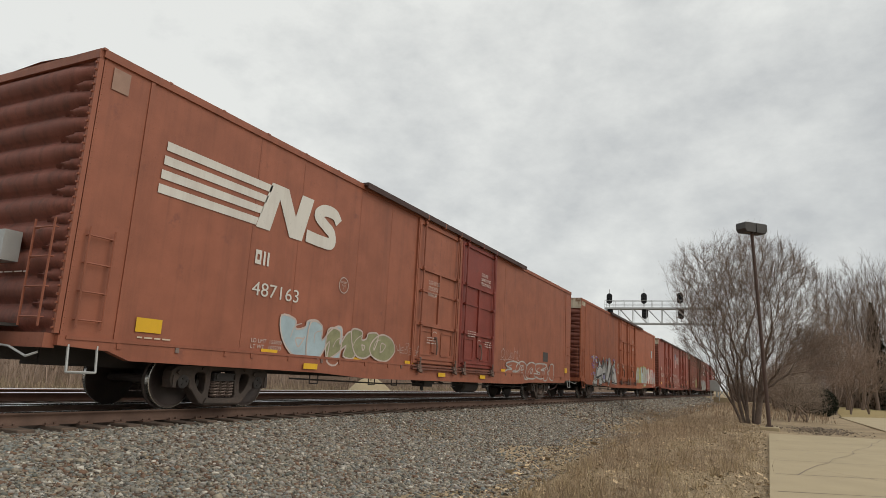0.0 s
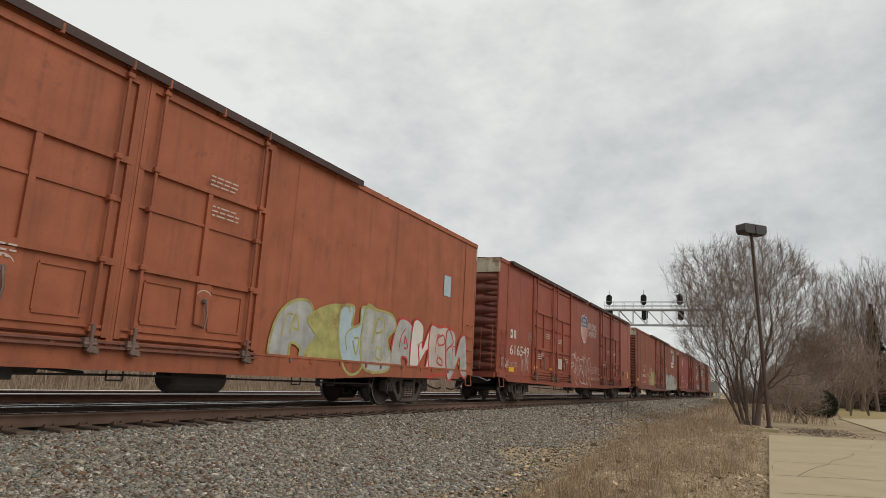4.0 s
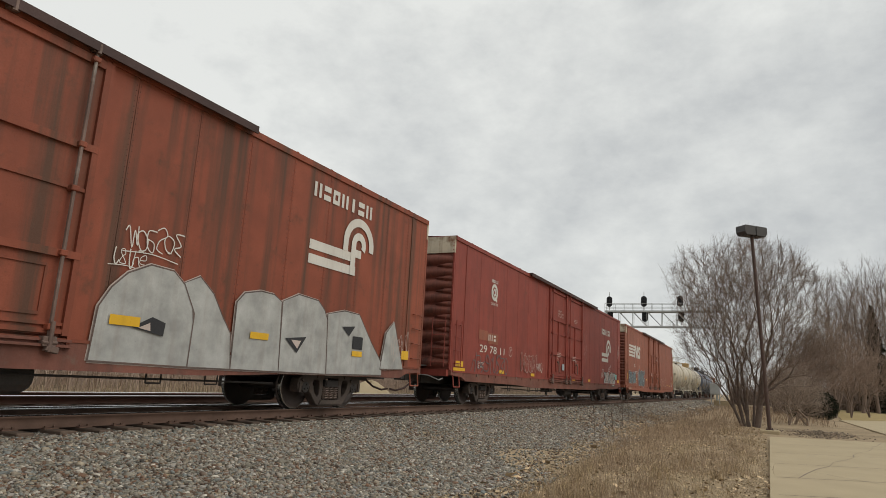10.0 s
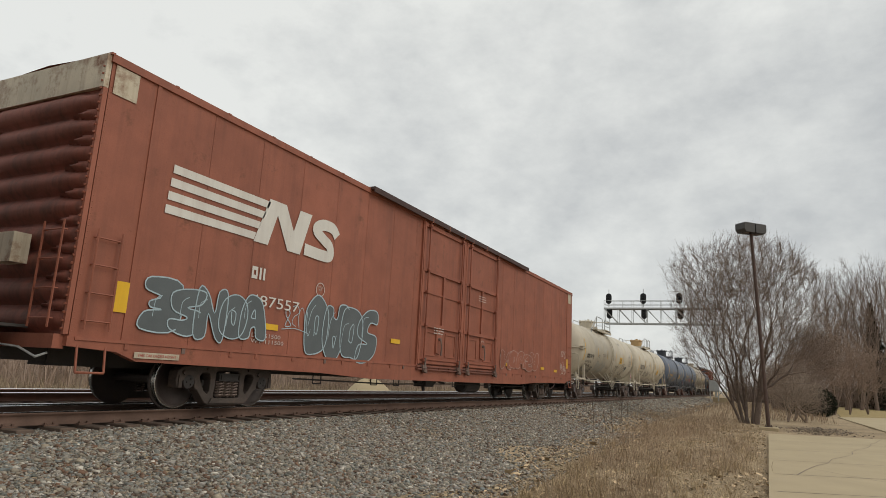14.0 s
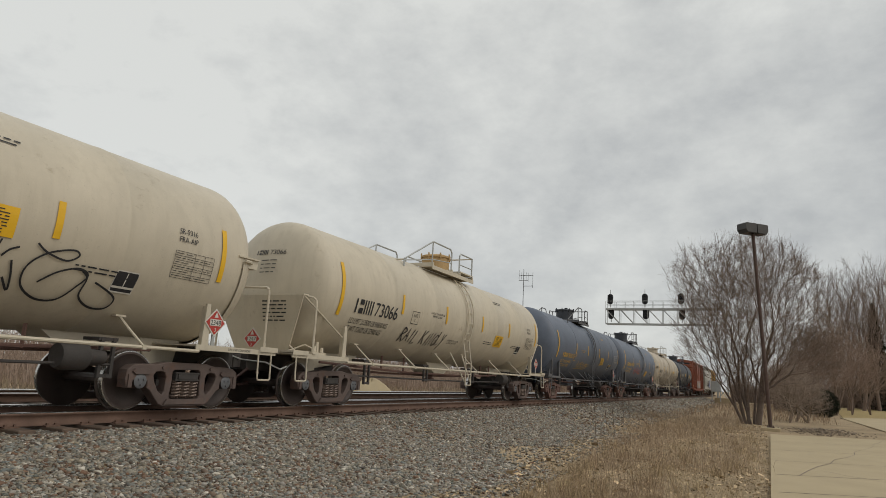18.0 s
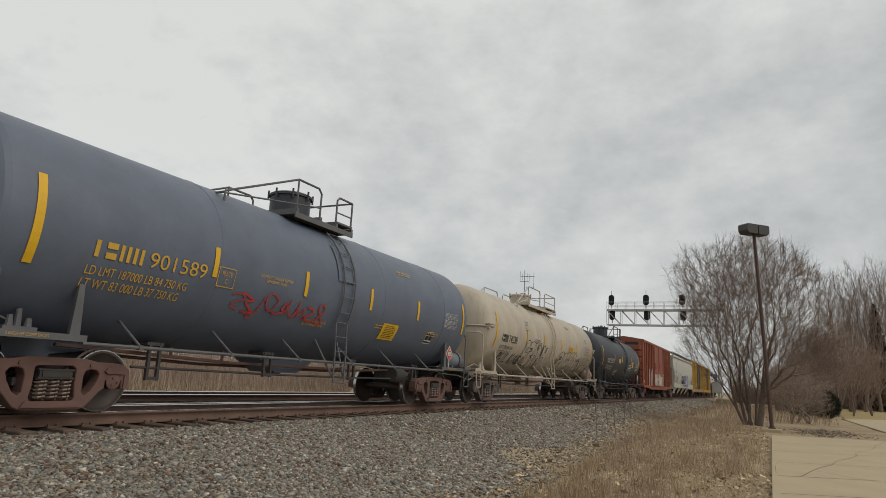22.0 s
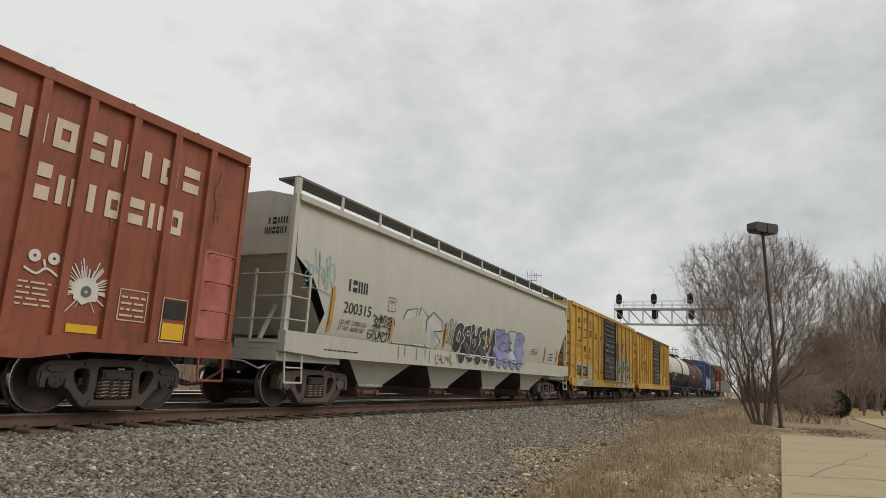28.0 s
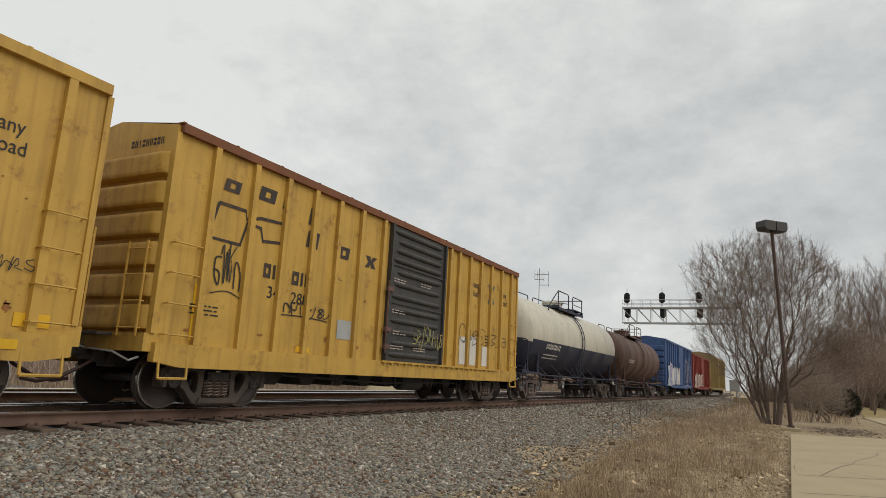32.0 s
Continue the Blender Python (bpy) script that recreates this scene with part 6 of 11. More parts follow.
    for y in (-1.0, 1.0):
        bm = bmesh.new()
        pipe(bm, [(rf, y, zt - 0.38), (rf, y, zt - 0.18), (ra, y, zr), (rb - 0.1, y, zr), (rb, y, zr - 0.1), (rb, y, zt - 0.1)], 0.024, 6)
        pipe(bm, [(rf, y, zt - 0.22), (ra, y, zt + 0.10), (rb, y, zt + 0.22)], 0.018, 5)
        rod(bm, (ra, y, zt - 0.1), (ra, y, zr), 0.022, 6)
        part("platform_railing", bm, M_GALV if material in (M_BEIGE, M_BEIGE2) else rail_mat, car)
        bm = bmesh.new()
        pipe(bm, [(rc, y, zt - 0.1), (rc, y, zr - 0.08), (rc + 0.08, y, zr), (rd, y, zr), (rd, y, zt - 0.1)], 0.024, 6)
        rod(bm, (rc, y, zt + 0.28), (rd, y, zt + 0.28), 0.018, 5)
        part("platform_railing", bm, M_GALV if material in (M_BEIGE, M_BEIGE2) else rail_mat, car)
    for x, z in ((rd, zr), (rf, zt - 0.2)):
        bm = bmesh.new()
        rod(bm, (x, -1.0, z), (x, 1.0, z), 0.022, 6)
        part("cross_rail", bm, rail_mat, car)
    # ladder round the flank
    lx = lad
    angs = [math.radians(q) for q in (128, 138, 150, 162, 174, 186, 198, 206)]
    pts = [(-abs(math.sin(q - math.pi / 2)) * 0 + math.cos(q) * (r + 0.07), math.sin(q) * (r + 0.07) + zc) for q in angs] + [(-1.50, 1.2), (-1.50, 0.55)]
    dense = []
    for (ya, za), (yb, zb) in zip(pts, pts[1:]):
        n = max(1, round(math.hypot(yb - ya, zb - za) / 0.37))
        dense += [(ya + (yb - ya) * k / n, za + (zb - za) * k / n) for k in range(n)]
    bm = bmesh.new()
    rod(bm, (lx - 0.2, -1.50, 0.55), (lx + 0.2, -1.50, 0.55), 0.018, 6)
    lad_ = part("ladder", bm, rail_mat, car)
    for sx in (-0.2, 0.2):
        bm = bmesh.new()
        pipe(bm, [(lx + sx, y, z) for y, z in pts], 0.02, 6)
        part("stile", bm, rail_mat, lad_)
    for sx in (-1, 1):
        bm = bmesh.new()
        pipe(bm, [(lx + sx * 0.42, -1.05, 1.50), (lx + sx * 0.20, -1.48, 0.66)], 0.022, 6)
        part("ladder_brace", bm, rail_mat, lad_)
    if pad:
        bm = bmesh.new()
        strip = [[bm.verts.new((lx + dx, -math.sin(t) * (r + 0.02), math.cos(t) * (r + 0.02) + zc)) for t in [math.radians(52 + 4 * k) for k in range(9)]] for dx in (-0.36, 0.36)]
        for k in range(8):
            bm.faces.new((strip[0][k], strip[0][k + 1], strip[1][k + 1], strip[1][k]))
        part("ladder_pad", bm, material, car, "curved doubler plate behind the ladder")
    for y, z in dense:
        bm = bmesh.new()
        rod(bm, (lx - 0.2, y, z), (lx + 0.2, y, z), 0.012, 5)
        part("rung", bm, rail_mat, lad_)
    # bottom outlet, piping
    bm = bmesh.new()
    prism(bm, [(hx - 1.0, zc - r + 0.06), (hx - 0.35, zc - r - 0.28), (hx + 0.35, zc - r - 0.28), (hx + 1.0, zc - r + 0.06)], -0.35, 0.35)
    part("outlet_skid", bm, material if not black_half else black_half, car)
    bm = bmesh.new()
    rod(bm, (hx, 0, zc - r - 0.28), (hx, 0, 0.62), 0.11, 10)
    rod(bm, (hx, 0, 0.70), (hx, 0, 0.62), 0.16, 10)
    part("outlet_valve", bm, M_FRAME_R, car)
    for y, z in ((-0.5, 0.95), (0.35, 0.9)):
        bm = bmesh.new()
        pipe(bm, [(-spacing / 2 + 0.3, y, z), (-2.2, y, z - 0.12), (2.2, y, z - 0.12), (spacing / 2 - tail - 0.3, y, z)], 0.03, 6)
        part("brake_pipe", bm, M_FRAME_R, car)
    for x in (-3.6, -2.4, 2.0, 3.2, 4.0):
        bm = bmesh.new()
        rod(bm, (x, -0.5, 0.85), (x, -0.5, zc - r + 0.1), 0.03, 5)
        part("pipe_hanger", bm, M_FRAME_R, car)
    n = 4
    for k in range(n):
        x = -spacing / 2 + 1.7 + (spacing - 3.4) * k / (n - 1) + 0.18 * math.sin(5 * k)
        if abs(x - hx) < 0.5:
            continue
        bm = bmesh.new()
        drop = 0.60 if k % 3 else 0.48
        for dx in (-0.10, 0.10):
            box(bm, x + dx - 0.025, x + dx + 0.025, -0.93, -0.88, drop, 1.08)
        box(bm, x - 0.125, x + 0.125, -0.935, -0.931, drop + 0.01, drop + 0.06)
        box(bm, x - 0.16, x + 0.16, -0.92, -0.55, 1.03, 1.08)
        part("pipe_rack", bm, M_UNDER, car)
    bm = bmesh.new()
    pipe(bm, [(-spacing / 2 + 1.3, -0.90, 0.68), (-1.2, -0.90, 0.65), (1.2, -0.90, 0.65), (spacing / 2 - tail - 1.3, -0.90, 0.68)], 0.022, 7)
    part("brake_rod", bm, M_UNDER, car)
    bm = bmesh.new()
    c = spacing / 2 - tail - 1.75
    lathe(bm, [(c - 0.42, 0.0), (c - 0.42, 0.17), (c - 0.36, 0.20), (c - 0.02, 0.20), (c + 0.04, 0.12), (c + 0.30, 0.10), (c + 0.30, 0.0)], 16)
    part("brake_cylinder", bm, M_UNDER, car, smooth=True).location = (0, -0.92, 0.78)
    add_truck(car, -spacing / 2, "rusty" if rusty else "plain")
    add_truck(car, spacing / 2 - tail, "rusty" if rusty else "plain")
    add_coupling(car, L / 2 - 0.25, 0.33, tail=tail)
    return car


# ---- covered hopper ----
def hopper_car(front, label, length=18.7, trucks=(1.68, 17.25)):
    L, half = length, length / 2
    car = car_thing("hopper_car", label, front, L, trucks, 0.6, "hopper car")
    X = lambda x: x - half
    # flank: a slightly bowed sheet with raked ends
    zs = [(1.45, 1.44), (1.60, 1.50), (1.91, 1.54), (2.3, 1.565), (2.6, 1.57), (2.92, 1.57), (3.6, 1.54), (4.05, 1.46)]
    for side in (-1, 1):
        bm = bmesh.new()
        n = 24
        grid = []
        for z, y in zs:
            a = float(np.interp(z, (1.45, 1.6, 1.91, 2.6, 2.92), (1.08, 1.10, 1.22, 0.69, 0.15)))
            b = L - a
            grid.append([bm.verts.new((X(a + (b - a) * k / n), side * y, z)) for k in range(n + 1)])
        for p, q in zip(grid, grid[1:]):
            for k in range(n):
                bm.faces.new((p[k], p[k + 1], q[k + 1], q[k]))
        part("side_sheet", bm, M_HOPPER, car, smooth=True)
    for sg in (-1, 1):
        bm = bmesh.new()
        a = [bm.verts.new((sg * (half - 1.40), y, 1.45)) for y in (-1.44, 1.44)]
        b = [bm.verts.new((sg * (half - 0.15), y, 2.90)) for y in (-1.56, 1.56)]
        c = [bm.verts.new((sg * (half - 0.15), y, 4.05)) for y in (-1.46, 1.46)]
        bm.faces.new((a[0], a[1], b[1], b[0]))
        bm.faces.new((b[0], b[1], c[1], c[0]))
        g = [bm.verts.new((sg * (half - 0.15), y, z)) for y, z in ((1.46, 4.12), (0.7, 4.30), (-0.7, 4.30), (-1.46, 4.12))]
        bm.faces.new((c[0], c[1], *g))
        part("slope_sheet", bm, M_HOPPER, car)
        e = sg * (half - 0.08)
        for y in (-1.5, 1.5):
            bm = bmesh.new()
            box(bm, e - 0.06, e + 0.06, y - 0.05, y + 0.05, 1.06, 4.46)
            part("end_post", bm, M_HOPPER, car)
            bm = bmesh.new()
            y0, y1 = sorted((math.copysign(0.35, y), math.copysign(1.44, y)))
            box(bm, e - 0.07, e + 0.07, y0, y1, 1.125, 1.30)
            part("end_sill_box", bm, M_HOPPER, car)
        part("end_brace", bm_box(e - 0.05, e + 0.05, -1.44, 1.44, 2.95, 3.03), M_HOPPER, car)
        for y in (-0.55, 0.55):
            bm = bmesh.new()
            pipe(bm, [(e - sg * 0.3, y, 1.13), (sg * (half - 0.85), y, 2.05)], 0.05, 6)
            part("slope_strut", bm, M_HOPPER, car)
        # rungs across the end and round the corner post
        bm = bmesh.new()
        box(bm, e + sg * 0.06 - 0.02, e + sg * 0.06 + 0.02, -0.75, -0.70, 1.17, 2.66)
        lad_ = part("end_ladder", bm, M_HOPPER, car)
        for z in (1.24, 1.68, 2.12, 2.56):
            bm = bmesh.new()
            rod(bm, (e + sg * 0.07, -1.52, z), (e + sg * 0.07, -0.36 if z > 2.5 or abs(z - 1.68) < 0.1 else -0.72, z), 0.014, 6)
            part("rung", bm, M_HOPPER, lad_)
        bm = bmesh.new()
        x0, x1 = sorted((sg * half, sg * (half - 2.0)))
        box(bm, x0, x1, -1.45, 1.45, 0.90, 1.12)
        part("end_platform", bm, M_HOPPER, car)
        bm = bmesh.new()
        xa, xb = sorted((sg * (half - 0.10), sg * (half - 0.60)))
        xs = sg * (half - 0.60)
        box(bm, xs - 0.025, xs + 0.025, -1.62, -1.585, 1.46, 2.60)
        lad_ = part("side_ladder", bm, M_HOPPER, car)
        for z in (1.68, 2.12, 2.56):
            bm = bmesh.new()
            pipe(bm, [(sg * (half - 0.06), -1.54, z), (sg * (half - 0.10), -1.60, z), (xs, -1.60, z)], 0.014, 6)
            part("rung", bm, M_HOPPER, lad_)
        bm = bmesh.new()
        box(bm, *sorted((sg * half, sg * (half - 0.6))), -1.50, -1.44, 1.08, 1.45)
        part("corner_plate", bm, M_HOPPER, car)
        bm = bmesh.new()
        pipe(bm, [(xa, -1.55, 1.05), (xa, -1.60, 0.50), (xb, -1.60, 0.50), (xb, -1.55, 1.05)], 0.022, 6)
        rod(bm, (xa, -1.60, 0.78), (xb, -1.60, 0.78), 0.016, 5)
        part("sill_step", bm, M_HOPPER, car)
    for side in (-1, 1):
        bm = bmesh.new()
        y = side * 1.50
        prism(bm, [(X(0), 1.465), (X(L), 1.465), (X(L), 1.08), (X(L - 1.2), 1.02), (X(1.2), 1.02), (X(0), 1.08)], min(y, y + side * 0.12), max(y, y + side * 0.12))
        part("side_sill", bm, M_HOPPER, car)
        bm = bmesh.new()
        box(bm, X(0.1), X(L - 0.1), min(side * 1.42, side * 1.60), max(side * 1.42, side * 1.60), 4.02, 4.14)
        part("top_chord", bm, M_HOPPER, car)
    bm = bmesh.new()
    v = [[bm.verts.new((X(x), y, z)) for y, z in ((-1.46, 4.12), (-0.7, 4.30), (0.7, 4.30), (1.46, 4.12))] for x in (0.25, L - 0.25)]
    for k in range(3):
        bm.faces.new((v[0][k], v[0][k + 1], v[1][k + 1], v[1][k]))
    part("roof", bm, M_HOPPER, car)
    # running board with its upright supports
    mesh_m = mat("running_board_grating", (0.17, 0.16, 0.145), 0.8, var=0.4, scale=60)
    for side in (-1, 1):
        bm = bmesh.new()
        y0, y1 = sorted((side * 1.02, side * 1.52))
        k = 0.05
        while k < L - 0.05:
            box(bm, X(k), X(k + 0.03), y0, y1, 4.455, 4.50)
            k += 0.055
        for y in (y0, (y0 + y1) / 2, y1):
            box(bm, X(0.05), X(L - 0.05), y - 0.012, y + 0.012, 4.455, 4.50)
        part("running_board", bm, mesh_m, car, "open steel running board")
        for k in range(13):
            bm = bmesh.new()
            x = X(0.02 + 1.515 * k)
            prism(bm, [(x - 0.05, 4.12), (x + 0.05, 4.12), (x + 0.04, 4.46), (x - 0.04, 4.46)], min(side * 1.52, side * 1.54), max(side * 1.52, side * 1.54))
            part("board_support", bm, M_HOPPER, car)
    # four discharge bays
    for c in (3.9, 7.55, 11.2, 14.85):
        bm = bmesh.new()
        tops, bots = [], []
        for x, y in ((-1.65, -1.42), (1.65, -1.42), (1.65, 1.42), (-1.65, 1.42)):
            tops.append(bm.verts.new((X(c) + x, y, 1.2)))
            bots.append(bm.verts.new((X(c) + x * 0.26, y * 0.70, 0.42)))
        for k in range(4):
            bm.faces.new((tops[k], tops[(k + 1) % 4], bots[(k + 1) % 4], bots[k]))
        bm.faces.new(bots)
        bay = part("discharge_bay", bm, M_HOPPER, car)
        # fore and aft slopes take underframe black: their shade is put into the colour
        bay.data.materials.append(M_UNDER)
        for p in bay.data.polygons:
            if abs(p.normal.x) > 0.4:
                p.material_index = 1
        bm = bmesh.new()
        box(bm, X(c) - 0.52, X(c) + 0.52, -1.04, -0.96, 0.44, 0.50)
        for dx in (-0.4, -0.2, 0.0, 0.2, 0.4):
            box(bm, X(c) + dx - 0.02, X(c) + dx + 0.02, -1.06, -1.035, 0.43, 0.49)
        part("bay_flange", bm, M_HOPPER, car)
        bm = bmesh.new()
        prism(bm, [(X(c) - 0.48, 0.42), (X(c) + 0.48, 0.42), (X(c) + 0.30, 0.20), (X(c) - 0.30, 0.20)], -0.92, 0.92)
        rod(bm, (X(c) - 0.3, -1.0, 0.30), (X(c) + 0.3, -1.0, 0.30), 0.05, 8)
        rod(bm, (X(c) + 0.2, -0.9, 0.30), (X(c) + 0.2, -1.12, 0.30), 0.07, 8)
        part("outlet_gate", bm, M_FRAME_R, car, "rusted discharge gate")
    bm = bmesh.new()
    box(bm, X(0.3), X(L - 0.3), -0.25, 0.25, 0.75, 1.15)
    part("centre_sill", bm, M_UNDER, car)
    add_truck(car, X(trucks[0]))
    add_truck(car, X(trucks[1]))
    add_coupling(car, half, 0.55)
    return car


# ---- outside-braced boxcars ----
def ribbed_boxcar(front, length, label, material, door, posts, top=4.43, trucks=None, door_kind="plain", door_mat=None, roof_mat=None, ends=6, two_doors=False):
    L, w, half = length, 1.42, length / 2
    trucks = trucks or (1.66, L - 1.66)
    car = car_thing("boxcar", label, front, L, trucks, 0.6, "boxcar")
    X = lambda x: x - half
    roof_mat = roof_mat or material
    bm = bmesh.new()
    box(bm, X(0.02), X(L - 0.02), -w, w, 1.0, top - 0.05)
    part("body_shell", bm, material, car)
    for x in posts:
        for side in (-1, 1):
            bm = bmesh.new()
            y0, y1 = sorted((side * w, side * (w + 0.085)))
            prism(bm, [(X(x) - 0.06, 1.022), (X(x) + 0.06, 1.022), (X(x) + 0.06, top - 0.122), (X(x) - 0.06, top - 0.122)], y0, y1)
            part("side_post", bm, material, car)
    for side in (-1, 1):
        bm = bmesh.new()
        y0, y1 = sorted((side * (w - 0.02), side * (w + 0.09)))
        box(bm, X(0), X(L), y0, y1, top - 0.12, top + 0.03)
        part("eave", bm, roof_mat, car)
        bm = bmesh.new()
        y0, y1 = sorted((side * (w - 0.05), side * (w + 0.085)))
        prism(bm, [(X(0), 1.02), (X(L), 1.02), (X(L), 0.74), (X(L - 0.5), 0.665), (X(0.5), 0.665), (X(0), 0.74)] if door_kind == "ribbed" else [(X(0), 1.02), (X(L), 1.02), (X(L), 0.86), (X(L - 2.6), 0.84), (X(L - 3.3), 0.72), (X(3.3), 0.72), (X(2.6), 0.84), (X(0), 0.86)], y0, y1)
        part("side_sill", bm, material, car)
    bm = bmesh.new()
    for k in range(13):
        a, b = X(L * k / 13), X(L * (k + 1) / 13)
        v = [bm.verts.new(p) for p in ((a, -w - 0.09, top + 0.03), (b, -w - 0.09, top + 0.03), (b, 0, top + 0.26), (a, 0, top + 0.26), (b, w + 0.09, top + 0.03), (a, w + 0.09, top + 0.03))]
        bm.faces.new((v[0], v[1], v[2], v[3]))
        bm.faces.new((v[3], v[2], v[4], v[5]))
        box(bm, a - 0.03, a + 0.03, -w - 0.092, -w + 0.2, top + 0.02, top + 0.042)
    part("roof", bm, roof_mat, car)
    for sg in (-1, 1):
        corrugated_end(car, sg, half, w - 0.03, 1.15, 4.05, ends, material, 0.15, True)
        bm = bmesh.new()
        x0, x1 = sorted((sg * (half - 0.02), sg * (half + 0.05)))
        pts = [(-w, 3.95), (w, 3.95), (w, top), (0, top + 0.24), (-w, top)]
        a = [bm.verts.new((x0, y, z)) for y, z in pts]
        b = [bm.verts.new((x1, y, z)) for y, z in pts]
        bm.faces.new(a)
        bm.faces.new(b[::-1])
        for i in range(5):
            bm.faces.new((a[(i + 1) % 5], a[i], b[i], b[(i + 1) % 5]))
        part("end_panel", bm, material, car)
        for y in (-w + 0.02, w - 0.02):
            bm = bmesh.new()
            box(bm, min(x0, x0 + 0.02 * sg), max(x1, x1 + 0.02 * sg), y - 0.055, y + 0.055, 1.15, top - 0.125)
            part("corner_post", bm, material, car)
        bm = bmesh.new()
        box(bm, min(x0, x0 + 0.1 * sg), max(x1, x1 + 0.1 * sg), -w, w, 0.88, 1.15)
        part("end_sill", bm, material, car)
        bm = bmesh.new()
        ladder(bm, 0, 0.42, 0, (1.22, 1.62, 2.02, 2.42), 0.014)
        lad = part("end_ladder", bm, material, car)
        lad.matrix_basis = Matrix.Translation((sg * (half + 0.20), -w + 0.55 if sg < 0 else -w + 0.13, 0)) @ Matrix.Rotation(-math.pi / 2 * sg * -1, 4, "Z")
        xa, xb = sorted((sg * (half - 0.10), sg * (half - 0.62)))
        rungs(car, xa, xb, -w - 0.13, (1.15, 1.62, 2.09, 2.56), 0.013, 0.12, material)
        bm = bmesh.new()
        pipe(bm, [(xa, -w - 0.06, 0.92), (xa, -w - 0.10, 0.50), (xb, -w - 0.10, 0.50), (xb, -w - 0.06, 0.92)], 0.022, 6)
        part("sill_step", bm, material, car)
        bm = bmesh.new()
        box(bm, sg * half - 0.02 if sg > 0 else sg * half - 0.4, sg * half + 0.4 if sg > 0 else sg * half + 0.02, -0.7, 0.7, 1.10, 1.14)
        part("crossover_step", bm, M_UNDER, car)
    a, b = X(door[0]), X(door[1])
    dm = door_mat or material
    if door_kind == "ribbed":
        bm = bmesh.new()
        box(bm, a, b, -w - 0.05, -w, 1.04, top - 0.14)
        d = part("door", bm, dm, car, "dark sliding door with horizontal ribs")
        # three pressed panels with long tapered beads
        for z0, z1, n in ((1.06, 2.40, 5), (2.43, 3.32, 3), (3.35, top - 0.16, 4)):
            for k in range(n):
                z = z0 + (z1 - z0) * (k + 0.5) / n
                x0, x1 = a + 0.16 + 0.10 * (k % 3), b - 0.16 - 0.05 * (k % 2)
                bm = bmesh.new()
                lathe(bm, [(x0, 0.0), (x0 + 0.05, 0.035), (x0 + 0.14, 0.062), (x0 + 0.24, 0.07), (x1 - 0.24, 0.07), (x1 - 0.14, 0.062), (x1 - 0.05, 0.035), (x1, 0.0)], 12)
                rib = part("door_rib", bm, dm, d, smooth=True)
                rib.location = (0, -w - 0.05, z)
        for z in (2.415, 3.335):
            part("door_seam", bm_box(a + 0.07, b - 0.07, -w - 0.085, -w - 0.05, z - 0.018, z + 0.018), dm, d)
        bm = bmesh.new()
        for x in (a + 0.03, b - 0.03):
            box(bm, x - 0.04, x + 0.04, -w - 0.12, -w, 1.0, top - 0.12)
        part("door_edge", bm, dm, d)
        bm = bmesh.new()
        for z in (1.35, 1.75, 2.7):
            box(bm, a - 0.16, a + 0.08, -w - 0.17, -w - 0.1, z - 0.05, z + 0.05)
        rod(bm, (a - 0.12, -w - 0.16, 1.2), (a - 0.12, -w - 0.16, 2.9), 0.02, 6)
        part("door_lock", bm, M_FRAME_R, d)
    else:
        spans = ((a, (a + b) / 2), ((a + b) / 2, b)) if two_doors else ((a, b),)
        for a1, b1 in spans:
            bm = bmesh.new()
            box(bm, a1 + 0.015, b1 - 0.015, -w - 0.06, -w, 1.04, top - 0.14)
            d = part("door", bm, dm, car, "wide flat steel door with ledges")
            for k in range(1, 6):
                z = 1.04 + (top - 1.2) * k / 6
                bm = bmesh.new()
                box(bm, a1 + 0.05, b1 - 0.05, -w - 0.085, -w - 0.06, z - 0.02, z + 0.02)
                part("door_ledge", bm, dm, d)
            for x in (a1 + 0.05, b1 - 0.05):
                bm = bmesh.new()
                box(bm, x - 0.045, x + 0.045, -w - 0.10, -w - 0.02, 1.0, top - 0.12)
                part("door_stile", bm, dm, d)
            bm = bmesh.new()
            box(bm, a1 + 0.10, a1 + 0.32, -w - 0.12, -w - 0.05, 2.55, 2.9)
            rod(bm, (a1 + 0.2, -w - 0.13, 2.3), (a1 + 0.2, -w - 0.13, 2.9), 0.02, 6)
            part("handle", bm, dm, d)
    a0, b0 = (a - 0.15, b + 3.9) if door_kind == "ribbed" else (a - 1.8, b + 0.1)
    part("door_track", bm_box(a0, b0, -w - 0.135, -w - 0.087, 0.985, 1.03), material, car)
    k = a0 + 0.1
    while k < b0 - 0.1:
        bm = bmesh.new()
        box(bm, k, k + 0.05, -w - 0.13, -w - 0.087, 0.945, 0.985)
        part("track_bolt", bm, material, car)
        k += 0.32
    bm = bmesh.new()
    box(bm, X(0.3), X(L - 0.3), -0.22, 0.22, 0.62, 1.0)
    part("centre_sill", bm, M_UNDER, car)
    bm = bmesh.new()
    box(bm, X(0.3), X(L - 0.3), -w + 0.1, w - 0.1, 0.93, 1.0)
    part("floor_pan", bm, M_UNDER, car)
    for x in (3.6, 4.7, 5.8, 6.9, 8.0, 9.1, 10.2, 11.3):
        bm = bmesh.new()
        prism(bm, [(X(x) - 0.34, 0.93), (X(x) - 0.30, 0.62), (X(x) - 0.20, 0.46), (X(x) - 0.12, 0.40), (X(x) + 0.12, 0.40), (X(x) + 0.20, 0.46), (X(x) + 0.30, 0.62), (X(x) + 0.34, 0.93)], -0.55, 0.55)
        part("cushion_bolster", bm, M_UNDER, car)
        bm = bmesh.new()
        prism(bm, [(X(x) - 0.06, 0.93), (X(x) - 0.06, 0.70), (X(x) + 0.06, 0.70), (X(x) + 0.06, 0.93)], -1.3, 1.3)
